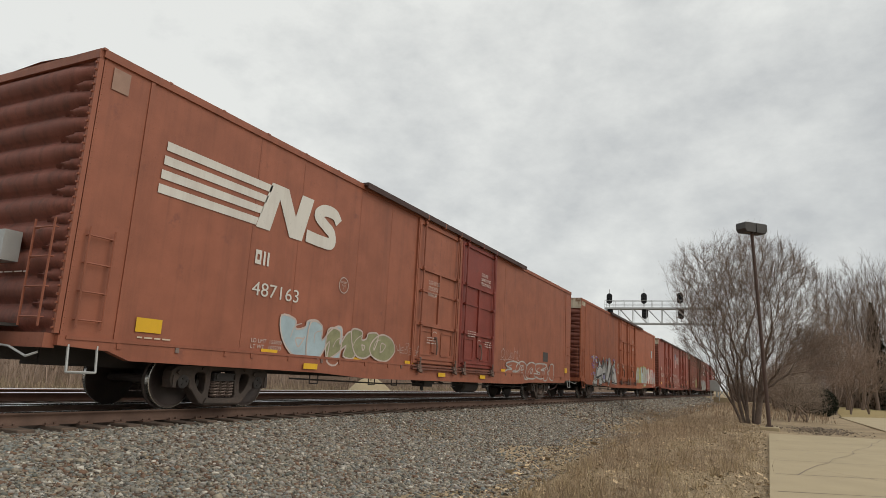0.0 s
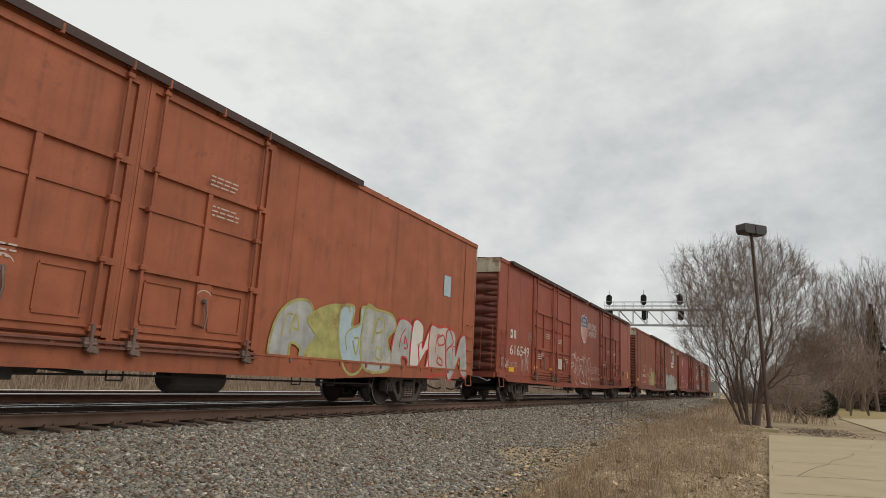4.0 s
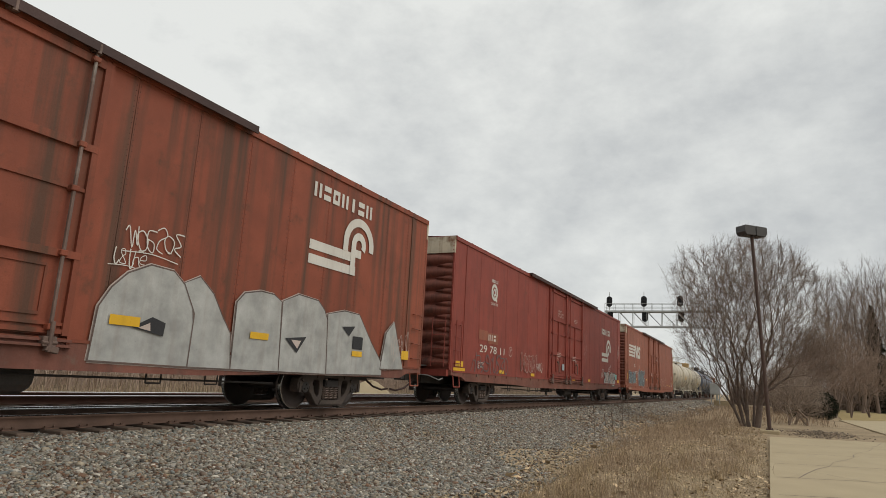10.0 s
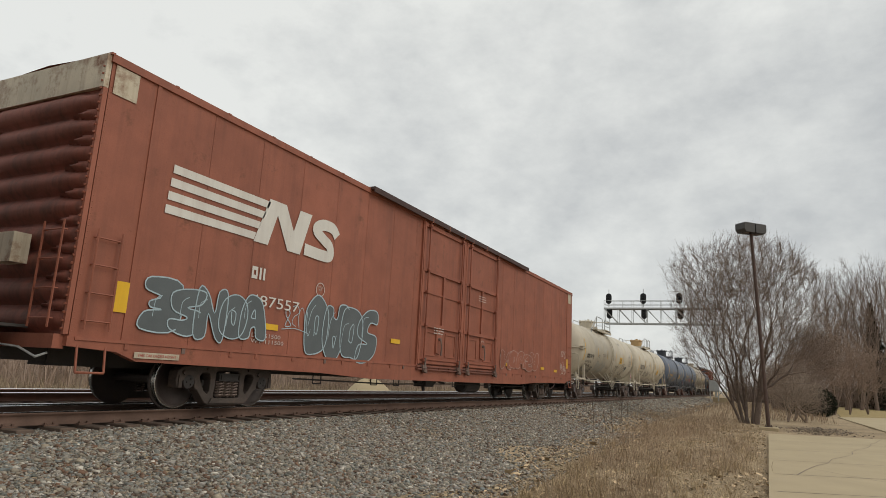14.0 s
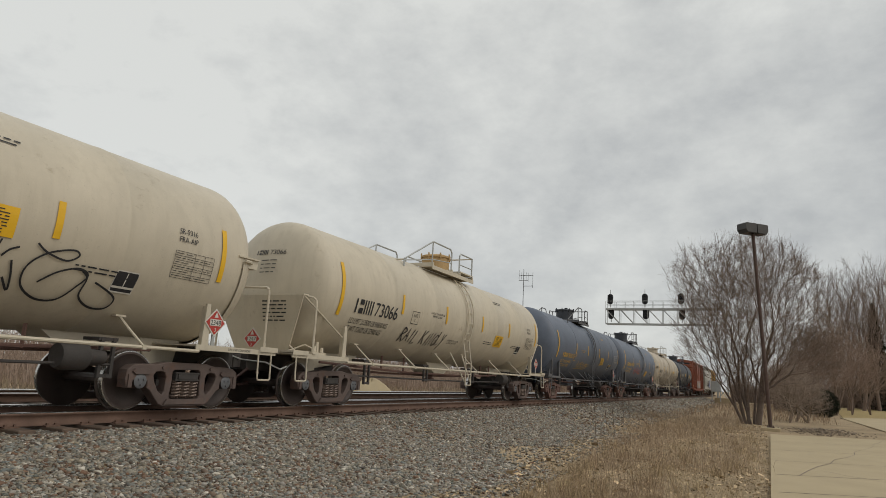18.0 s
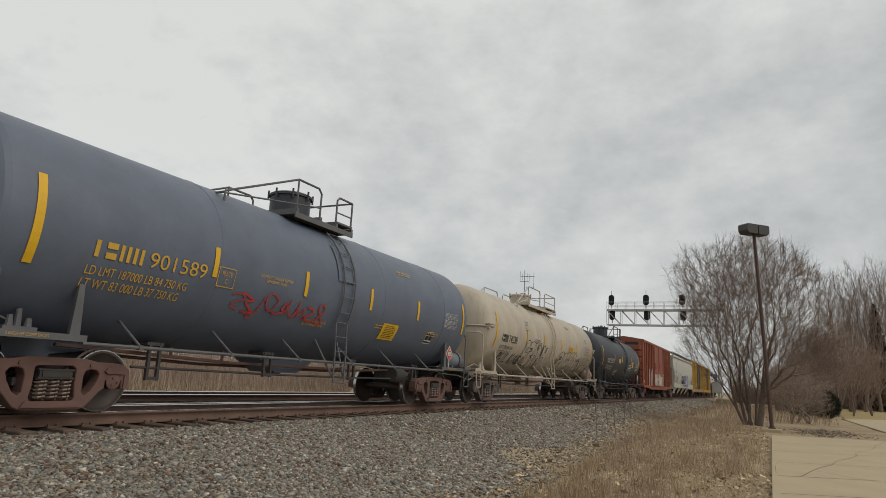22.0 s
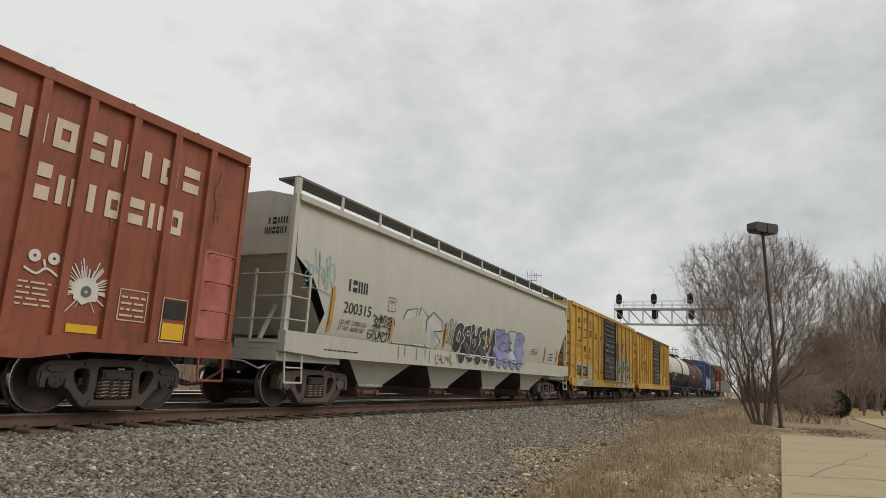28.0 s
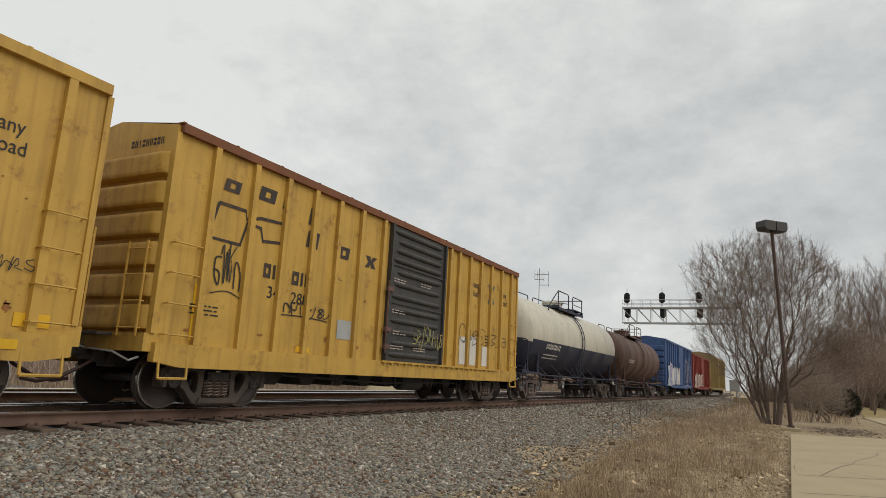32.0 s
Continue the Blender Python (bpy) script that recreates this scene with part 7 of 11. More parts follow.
        part("cross_bearer", bm, M_UNDER, car)
    bm = bmesh.new()
    lathe(bm, [(0, 0.0), (0, 0.18), (0.08, 0.23), (1.0, 0.23), (1.08, 0.18), (1.08, 0.0)], 14)
    part("air_reservoir", bm, M_UNDER, car).location = (X(8.2), -0.7, 0.55)
    bm = bmesh.new()
    pipe(bm, [(X(3.4), -1.0, 0.6), (X(7.0), -1.0, 0.5), (X(11.0), -1.0, 0.56)], 0.02, 5)
    for x in (5.0, 7.6, 9.5):
        rod(bm, (X(x), -1.0, 0.9), (X(x), -1.0, 0.42), 0.03, 5)
    part("brake_rigging", bm, M_UNDER, car)
    add_truck(car, X(trucks[0]), "dark")
    add_truck(car, X(trucks[1]), "dark")
    add_coupling(car, half, 0.55)
    return car


def post_row(a, b, n):
    return [a + (b - a) * k / (n - 1) for k in range(n)]


SEAMS = [0.85] + [2.03 + 1.22 * k for k in range(7)] + [15.9 + 1.22 * k for k in range(7)] + [24.25]
PAIR = ((9.70, 12.45), (12.55, 15.40))
car_1 = big_boxcar(5.35, "oxide-red steel boxcar with white striped emblem and painted tags", M_BOX_A, ((9.52, 12.27), (12.37, 15.22)), [3.3, 4.6, 6.72, 8.12, 16.22, 24.0], {1: M_DOOR_RED}, band=False, length=25.16, black_rail=((6.72, 18.12),))
car_2 = big_boxcar(32.55, "orange-brown steel boxcar with a large silver painted tag", M_BOX_B, PAIR, [0.62] + post_row(1.9, 8.6, 6) + [16.2, 20.2, 24.2])
car_3 = big_boxcar(60.02, "clean red-brown steel boxcar with four plug doors and a shield emblem", M_BOX_C, ((3.75, 6.58), (6.68, 9.52), (15.82, 18.65), (18.75, 21.58)), [0.95, 2.2, 10.6, 11.9, 13.1, 14.4, 23.0, 24.3], black_rail=((0.93, 12.5), (13.0, 24.3)))
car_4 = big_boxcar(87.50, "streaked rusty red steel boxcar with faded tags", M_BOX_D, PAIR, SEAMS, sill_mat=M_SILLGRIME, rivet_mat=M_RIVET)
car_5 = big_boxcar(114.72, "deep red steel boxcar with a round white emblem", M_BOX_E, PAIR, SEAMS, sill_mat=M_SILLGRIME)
car_6 = big_boxcar(141.90, "faded red steel boxcar with white striped emblem and slate tags", M_BOX_F, PAIR, SEAMS)
car_7 = tank_car(170.28, 13.2, "beige insulated tank car with black lettering", M_BEIGE, 1.49, 2.59, over=0.39, tail=0.19, head=0.04, jacket=True, hatch=-0.4, dome=0.56)
car_8 = tank_car(187.35, 13.27, "beige tank car with a tan hatch dome", M_BEIGE, 1.465, 2.60, over=0.46, tail=0.40, head=0.27, nose=0.16, gusset=True, hoop=2.27, hatch=0.2, rails=(-3.6, -1.95, -0.64, -0.05, 0.95), dome_mat=mat("tan_dome_paint", (0.42, 0.28, 0.13), 0.6), dome=0.66)
car_9 = tank_car(204.33, 11.95, "dark blue-grey tank car with yellow lettering", M_BLUEGREY, 1.56, 2.53, rail_mat=mat("grey_rail_paint", (0.12, 0.12, 0.125), 0.6), hatch=-0.35, rails=(-3.3, -1.3, -0.5, 0.1, 0.7), lad=0.0, over=0.88, tail=0.385, tank_end=1.12, nose=0.16, hoop=2.12, dome=0.66, deep=0.76, rusty=True, dome_mat=M_BLACKTANK, welds=(-1.6, 0.7, 2.1), crown=0.55, pad=True)
car_10 = tank_car(220.0, 11.95, "dark blue-grey tank car with red and yellow marks", M_BLUEGREY, 1.56, 2.53, rail_mat=mat("grey_rail_paint", (0.12, 0.12, 0.125), 0.6), hatch=-0.35, rails=(-3.3, -1.3, -0.5, 0.1, 0.7), lad=0.0, over=0.97, tail=0.62, tank_end=1.12, nose=0.16, hoop=2.12, dome=0.66, deep=0.76, rusty=True, dome_mat=M_BLACKTANK, welds=(-1.6, 0.7, 2.1), crown=0.55, pad=True)
car_11 = tank_car(235.3, 13.2, "stained beige tank car with black scrawled tags", M_BEIGE2, 1.48, 2.56, over=0.45, tail=0.11, head=-0.03, nose=0.08, tank_end=0.86, hoop=2.32, jacket=True, hatch=-0.4, dome=0.56)
car_12 = tank_car(252.48, 10.32, "black tank car with white lettering", M_BLACKTANK, 1.45, 2.52, over=0.88, grab=True, hoop=2.34, nose=0.16, dome=0.66, hatch=-0.28, rails=(-2.6, -0.88, 0.38, 0.95, 1.27), lad=0.88, welds=(), crown=0.57)
car_13 = ribbed_boxcar(265.24, 15.75, "weathered barn-red boxcar with wide doors and cream lettering", M_SOU, (5.3, 10.4), post_row(0.85, 4.9, 6) + [11.4, 12.1, 12.75, 13.45, 14.2, 14.93], 4.40, (1.75, 14.0), two_doors=True, door_mat=M_SOU)
car_14 = hopper_car(282.24, "pale grey covered hopper car with painted tags")
RB_A = [0.77, 1.85, 2.95, 4.07, 5.2, 6.0, 9.97, 11.1, 12.28, 13.45, 14.5]
RB_B = [1.05, 1.98, 2.85, 3.68, 4.5, 5.34, 6.25, 9.75, 10.3, 11.07, 11.86, 12.67, 13.54, 14.4]
car_15 = ribbed_boxcar(302.02, 15.05, "yellow ribbed boxcar with a black sliding door and spray tags", M_YEL, (6.3, 9.12), RB_A, 4.5, door_kind="ribbed", door_mat=M_BLACKDOOR)
car_16 = ribbed_boxcar(318.33, 14.7, "yellow ribbed boxcar with a rusty roof edge and black door", M_YEL, (6.25, 9.08), [x - 0.3 for x in RB_B], 4.43, door_kind="ribbed", door_mat=M_BLACKDOOR, roof_mat=mat("rusty_eave", (0.19, 0.075, 0.035), 0.75, patch=0.4, patch_col=(0.10, 0.05, 0.03)))
car_17 = tank_car(335.6, 11.6, "cream tank car with a navy lower half", M_WHITETANK, 1.52, 2.55, over=0.6, black_half=M_NAVY, rail_mat=M_NAVY, hatch=0.0)
car_18 = tank_car(350.9, 11.0, "brown tank car with white lettering", M_BROWNTANK, 1.48, 2.5, over=0.6, hatch=0.0)
car_19 = ribbed_boxcar(365.6, 16.3, "blue ribbed boxcar with pale tags", M_BLUE, (7.0, 10.0), post_row(1.0, 6.6, 6) + post_row(10.4, 15.4, 6), 4.5)
car_20 = ribbed_boxcar(383.2, 16.3, "red ribbed boxcar with white tags", M_REDFAR, (7.0, 10.0), post_row(1.0, 6.6, 6) + post_row(10.4, 15.4, 6), 4.3)
car_21 = ribbed_boxcar(400.8, 24.0, "tall tan slatted rack car", M_TANFAR, (11.0, 13.0), post_row(0.8, 23.2, 24), 5.2)
# ---- paint marks: stencils, emblems, reflectors and spray tags, laid on the near flank of each car ----
def flat(length, w=1.48, off=0.014):
    return lambda x, z, k=0: (x - length / 2, -w - off - 0.0025 * k, z)


def front_end(half, w=1.48):
    return lambda u, z, k=0: (-half - 0.066 - 0.002 * k, -u, z)


def round_flank(r, zc):
    return lambda x, z, k=0: (x, -math.sqrt(max(0.01, (r + 0.012 + 0.0025 * k) ** 2 - (z - zc) ** 2)), z)


def poly(bm, surf, pts, k=0):
    bm.faces.new([bm.verts.new(surf(x, z, k)) for x, z in pts])


def rect(bm, surf, x0, x1, z0, z1, k=0, n=1):
    for i in range(n):
        a, b = z0 + (z1 - z0) * i / n, z0 + (z1 - z0) * (i + 1) / n
        poly(bm, surf, [(x0, a), (x1, a), (x1, b), (x0, b)], k)


def stroke(bm, surf, pts, width, k=0):
    """A ribbon along pts."""
    left, right = [], []
    for i, (x, z) in enumerate(pts):
        xa, za = pts[max(0, i - 1)]
        xb, zb = pts[min(len(pts) - 1, i + 1)]
        d = math.hypot(xb - xa, zb - za) or 1.0
        nx, nz = -(zb - za) / d * width / 2, (xb - xa) / d * width / 2
        left.append((x + nx, z + nz))
        right.append((x - nx, z - nz))
    a = [bm.verts.new(surf(x, z, k + 0.05 * i)) for i, (x, z) in enumerate(left)]
    b = [bm.verts.new(surf(x, z, k + 0.05 * i)) for i, (x, z) in enumerate(right)]
    for i in range(len(pts) - 1):
        bm.faces.new((a[i], a[i + 1], b[i + 1], b[i]))


def curve(pts, n=6, closed=False):
    """A smooth line through pts."""
    m, out = len(pts), []
    for i in range(m if closed else m - 1):
        p = [pts[(i + j) % m] if closed else pts[min(max(i + j, 0), m - 1)] for j in (-1, 0, 1, 2)]
        for k in range(n):
            t = k / n
            out.append(tuple(0.5 * (2 * p[1][c] + (p[2][c] - p[0][c]) * t + (2 * p[0][c] - 5 * p[1][c] + 4 * p[2][c] - p[3][c]) * t * t
                                    + (3 * p[1][c] - p[0][c] - 3 * p[2][c] + p[3][c]) * t ** 3) for c in (0, 1)))
    out.append(out[0] if closed else pts[-1])
    return out


def mark(car, name, material, label, draw):
    bm = bmesh.new()
    draw(bm)
    if name in ("white_patch", "reflector", "label_plate", "stencil_panel", "faded_patch", "placard_box"):
        bmesh.ops.remove_doubles(bm, verts=bm.verts, dist=0.0005)
        left = set(bm.faces)
        while left:
            todo, group = [left.pop()], []
            while todo:
                f = todo.pop()
                group.append(f)
                for e in f.edges:
                    for g in e.link_faces:
                        if g in left:
                            left.discard(g)
                            todo.append(g)
            one, same = bmesh.new(), {}
            for f in group:
                for v in f.verts:
                    if v not in same:
                        same[v] = one.verts.new(v.co)
                one.faces.new([same[v] for v in f.verts])
            ob = part(name, one, material, car, label)
        bm.free()
        return ob
    return part(name, bm, material, car, label)


def words(car, surf, body, x0, x1, z0, z1, material, k=0, name="lettering", label=""):
    """Stencilled words that fill the box x0..x1, z0..z1."""
    cu = bpy.data.curves.new("stencil", "FONT")
    cu.body, cu.resolution_u = body, 3
    if body[:3] in ("PLA", "CON", "EXC", "nex", "any"):
        cu.align_x = "CENTER"
    tmp = bpy.data.objects.new("stencil", cu)
    me = bpy.data.meshes.new_from_object(tmp)
    bpy.data.objects.remove(tmp)
    co = np.empty(3 * len(me.vertices), dtype=np.float32)
    me.vertices.foreach_get("co", co)
    co = co.reshape(-1, 3)
    lo, hi = co.min(0), co.max(0)
    out = [surf(x0 + (x1 - x0) * (c[0] - lo[0]) / (hi[0] - lo[0]), z0 + (z1 - z0) * (c[1] - lo[1]) / (hi[1] - lo[1]), k) for c in co]
    me.vertices.foreach_set("co", np.array(out, dtype=np.float32).ravel())
    me.materials.clear()
    me.materials.append(material)
    me.update()
    ob = new(name, me)
    ob.parent = car
    if label:
        tagged(ob, label)
    return ob


def plain_shape(bm, surf, a, b, z0, z1, kind, k=0):
    """One bare mark as heavy as a letter: upright pair, stacked pair, slotted block or single bar."""
    w, h = b - a, z1 - z0
    if kind == 0:
        for x in (a, b - 0.34 * w):
            rect(bm, surf, x, x + 0.34 * w, z0, z1, k)
    elif kind == 1:
        for z in (z0, z1 - 0.38 * h):
            rect(bm, surf, a, b, z, z + 0.38 * h, k)
    elif kind == 2:
        rect(bm, surf, a, b, z0, z0 + 0.30 * h, k)
        rect(bm, surf, a, b, z1 - 0.30 * h, z1, k)
        for x in (a, b - 0.30 * w):
            rect(bm, surf, x, x + 0.30 * w, z0 + 0.30 * h, z1 - 0.30 * h, k)
    else:
        rect(bm, surf, a + 0.3 * w, b - 0.3 * w, z0, z1, k)


def blocks(bm, surf, x0, x1, z0, z1, n, gap=0.28, slant=0.0, k=0):
    """A row of plain shapes in place of a name."""
    d = (x1 - x0) / n
    for i in range(n):
        a, b = x0 + d * i, x0 + d * (i + 1 - gap)
        plain_shape(bm, surf, a, b, z0, z1, (0, 1, 2, 0, 3, 1, 0)[(i + n) % 7], k)


def fine_print(bm, surf, x0, x1, z0, z1, lines, seed=0, k=0):
    rng = random.Random(seed)
    d = (z1 - z0) / lines
    for i in range(lines):
        x, z = x0, z0 + d * i
        while x < x1 - 0.05:
            w = min(rng.uniform(0.05, 0.22), x1 - x)
            rect(bm, surf, x, x + w, z + d * 0.28, z + d * 0.62, k)
            x += w + 0.035


def ring(bm, surf, x, z, r, width, k=0):
    stroke(bm, surf, [(x + r * math.cos(t), z + r * math.sin(t)) for t in [2 * math.pi * i / 24 for i in range(25)]], width, k)


def blotches(car, surf, spots, material, seed, label):
    """Ragged patches, each a piece of its own."""
    g = random.Random(seed)
    for j, (x, z, rx, rz) in enumerate(spots):
        rim = curve([(x + 0.62 * rx * g.uniform(0.35, 1.3) * math.cos(t), z + 0.62 * rz * g.uniform(0.35, 1.3) * math.sin(t)) for t in [2 * math.pi * i / 17 for i in range(17)]], 2, True)[:-1]
        bm = bmesh.new()
        poly(bm, surf, rim, 0.2 + 0.05 * j)
        bm.normal_update()
        bmesh.ops.triangulate(bm, faces=bm.faces)
        part("rust_patch", bm, material, car, label)


def reflectors(car, surf, spots, tall=False):
    for x, z in spots:
        bm = bmesh.new()
        if tall:
            rect(bm, surf, x - 0.05, x + 0.05, z - 0.32, z + 0.32, 1, 5)
        else:
            rect(bm, surf, x, x + 0.45, z - 0.055, z + 0.055, 2)
        part("reflector", bm, M_YREF, car)


LOOPS = (((0.1, 0.1), (0.3, 0.95), (0.5, 0.5), (0.3, 0.3), (0.9, 0.05)), ((0.9, 0.85), (0.4, 1.0), (0.1, 0.7), (0.6, 0.45), (0.7, 0.15), (0.2, 0.0)),
         ((0.7, 0.9), (0.2, 0.8), (0.05, 0.35), (0.4, 0.0), (0.85, 0.3), (0.6, 0.85), (0.3, 0.95)), ((0.05, 0.0), (0.15, 0.8), (0.35, 0.2), (0.55, 0.85), (0.75, 0.1), (1.0, 0.3)),
         ((0.1, 0.9), (0.2, 0.1), (0.5, 0.0), (0.8, 0.4), (0.75, 0.9)), ((0.2, 1.1), (0.25, 0.0), (0.2, 0.5), (0.6, 0.65), (0.75, 0.3), (0.95, 0.0)),
         ((0.1, 0.45), (0.7, 0.55), (0.6, 0.9), (0.15, 0.7), (0.2, 0.15), (0.9, 0.1)), ((0.6, 1.0), (0.5, 0.2), (0.2, -0.25), (0.0, 0.1)),
         ((0.15, 0.95), (0.85, 0.9), (0.3, 0.5), (0.8, 0.3), (0.1, 0.0)), ((0.5, 0.55), (0.2, 0.9), (0.8, 0.95), (0.3, 0.2), (0.7, 0.0), (0.75, 0.35), (0.45, 0.5)))


def scrawl(car, surf, x0, x1, z0, z1, n, material, seed, width=0.025, k=3, label="hand-sprayed scrawl"):
    """A run of looping strokes, slanted and overlapping."""
    rng = random.Random(seed)
    bm = bmesh.new()
    d, h = (x1 - x0) / n, z1 - z0
    last = None
    for i in range(n):
        a, s, up = x0 + d * i, rng.uniform(0.7, 1.15), rng.uniform(-0.12, 0.12)
        kind = rng.choice([q for q in range(len(LOOPS)) if q != last])
        last = kind
        fu, fv = rng.random() < 0.5, rng.random() < 0.5
        pts = [(a + d * ((1 - u if fu else u) * 1.35 + 0.22 * v) + rng.uniform(-0.05, 0.05) * d, z0 + h * ((1 - v if fv else v) * s + up) + rng.uniform(-0.04, 0.04) * h) for u, v in LOOPS[kind]]
        stroke(bm, surf, curve(pts, 6), width * rng.uniform(0.45, 0.8), k + 0.3 * (i % 3))
    if rng.random() < 0.45:
        stroke(bm, surf, curve([(x0, z0 - 0.15 * h), (x0 + (x1 - x0) * 0.5, z0 - 0.05 * h), (x1, z0 - 0.2 * h)], 5), width * 0.5, k)
    return part("scrawl", bm, material, car, label)


SKELETON = {"A": (((0, 0), (0.5, 1), (1, 0)), ((0.2, 0.4), (0.8, 0.4))), "B": (((0, 0), (0.05, 1), (0.8, 0.85), (0.1, 0.5), (0.95, 0.25), (0, 0)),),
            "E": (((1, 1), (0.1, 0.95), (0.05, 0.6), (0.6, 0.52), (0.0, 0.4), (0.15, 0.02), (1, 0.1)),), "G": (((1, 0.85), (0.45, 1), (0, 0.5), (0.4, 0), (0.95, 0.2), (0.9, 0.5), (0.5, 0.48)),),
            "I": (((0.55, 1), (0.45, 0)),), "K": (((0, 1), (0.05, 0)), ((0.9, 1), (0.1, 0.5), (1, 0))), "L": (((0.1, 1), (0.05, 0), (0.9, 0.1)),),
            "N": (((0, 0), (0.1, 1), (0.8, 0.05), (0.9, 1)),), "R": (((0, 0), (0.05, 1), (0.9, 0.8), (0.1, 0.5), (1, 0)),), "Y": (((0, 1), (0.4, 0.4), (0.9, 1)), ((0.5, 0.6), (0.2, -0.3)))}


def sprayed(car, surf, text, x0, x1, z0, z1, material, width, loose=False, k=3):
    """Capital letters drawn by strokes of spray paint."""
    d, h = (x1 - x0) / len(text), z1 - z0
    rng = random.Random(len(text))
    for i, ch in enumerate(text):
        if ch == " ":
            continue
        bm = bmesh.new()
        up, tall = rng.uniform(-0.08, 0.08) * h, rng.uniform(0.85, 1.15) * h
        for line in SKELETON[ch]:
            pts = [(x0 + d * (i + 0.06 + 0.8 * u * (1.25 if loose else 1)) + 0.15 * v * d, z0 + up + tall * v) for u, v in line]
            stroke(bm, surf, curve(pts, 6) if loose or len(pts) > 4 else pts, width, k)
        part("sprayed_letter", bm, material, car, "hand-sprayed letter")


SWOLLEN = ((((0.5, 0), (0.12, 0.12), (0, 0.5), (0.12, 0.88), (0.5, 1.02), (0.88, 0.88), (1, 0.5), (0.88, 0.12)), (((0.42, 0.36), (0.56, 0.40), (0.56, 0.66), (0.44, 0.64), (0.42, 0.36)),)),
           (((0, 0), (0.08, 0.6), (0.3, 1), (0.7, 1), (0.95, 0.6), (1, 0), (0.66, 0), (0.6, 0.25), (0.42, 0.25), (0.36, 0)), (((0.42, 0.5), (0.60, 0.5), (0.5, 0.72), (0.42, 0.5)),)),
           (((0, 0.05), (0, 0.95), (0.9, 1), (1, 0.75), (0.55, 0.68), (0.85, 0.56), (0.8, 0.42), (0.5, 0.36), (0.95, 0.28), (1, 0)), ()),
           (((1, 0.72), (0.95, 0.95), (0.4, 1.02), (0.02, 0.8), (0.1, 0.5), (0.5, 0.40), (0.1, 0.32), (0, 0.05), (0.5, -0.02), (0.98, 0.15), (0.95, 0.5), (0.5, 0.62), (0.62, 0.74)), ()),
           (((0, 0), (0.05, 1), (0.35, 0.95), (0.60, 0.5), (0.65, 1), (1, 1), (0.98, 0), (0.7, 0.02), (0.40, 0.5), (0.35, 0)), ()),
           (((0, 0), (0.02, 1), (0.7, 1.02), (0.95, 0.8), (0.75, 0.55), (1, 0.3), (0.8, 0), (0.3, -0.03)), (((0.35, 0.68), (0.55, 0.7), (0.55, 0.82), (0.35, 0.82), (0.35, 0.68)), ((0.35, 0.2), (0.58, 0.2), (0.58, 0.36), (0.35, 0.36), (0.35, 0.2)))))


def bubble_tag(car, surf, x0, x1, z0, z1, n, fills, line, seed, width=0.035, k=3, label="spray-painted tag of swollen letters", inner=True, wild=0.16):
    """Swollen overlapping shapes, each with a notched outline and holes."""
    rng = random.Random(seed)
    d, h = (x1 - x0) / n, z1 - z0
    last = None
    for i in range(n):
        kind = rng.choice([q for q in range(len(SWOLLEN)) if q != last])
        last = kind
        tilt, up, tall = rng.uniform(-0.05, 0.16), rng.uniform(-0.06, 0.06), rng.uniform(0.92, 1.06)
        fu, fv = (rng.random() < 0.6), (rng.random() < 0.5)
        turn = lambda u, v: (1 - u if fu else u, 1 - v if fv else v)
        place = lambda u, v: (x0 + d * (i + 0.5 + (u - 0.5) * 1.34 + tilt * (v - 0.5) + rng.uniform(-0.22, 0.22) * wild), z0 + h * (v * tall + up + rng.uniform(-0.2, 0.2) * wild))
        o = curve([place(*turn(u, v)) for u, v in SWOLLEN[kind][0]], 4, True)[:-1]
        bm = bmesh.new()
        poly(bm, surf, o, k + 1.4 * i)
        bm.normal_update()
        bmesh.ops.triangulate(bm, faces=bm.faces)
        body = part("painted_tag", bm, fills[i % len(fills)], car, label)
        bm = bmesh.new()
        stroke(bm, surf, o + o[:1], width * 0.75, k + 1.4 * i + 0.6)
        if inner:
            for hole in SWOLLEN[kind][1]:
                stroke(bm, surf, curve([place(*turn(u, v)) for u, v in hole], 4), width * 0.65, k + 1.4 * i + 0.6)
            a, c = rng.uniform(0.1, 0.3), rng.uniform(0.55, 0.85)
            stroke(bm, surf, curve([place(a, c - 0.3), place(a + 0.02, c), place(a + 0.2, c + 0.12)], 5), width * 0.4, k + 1.4 * i + 0.7)
        part("tag_outline", bm, line, body, "sprayed outline")


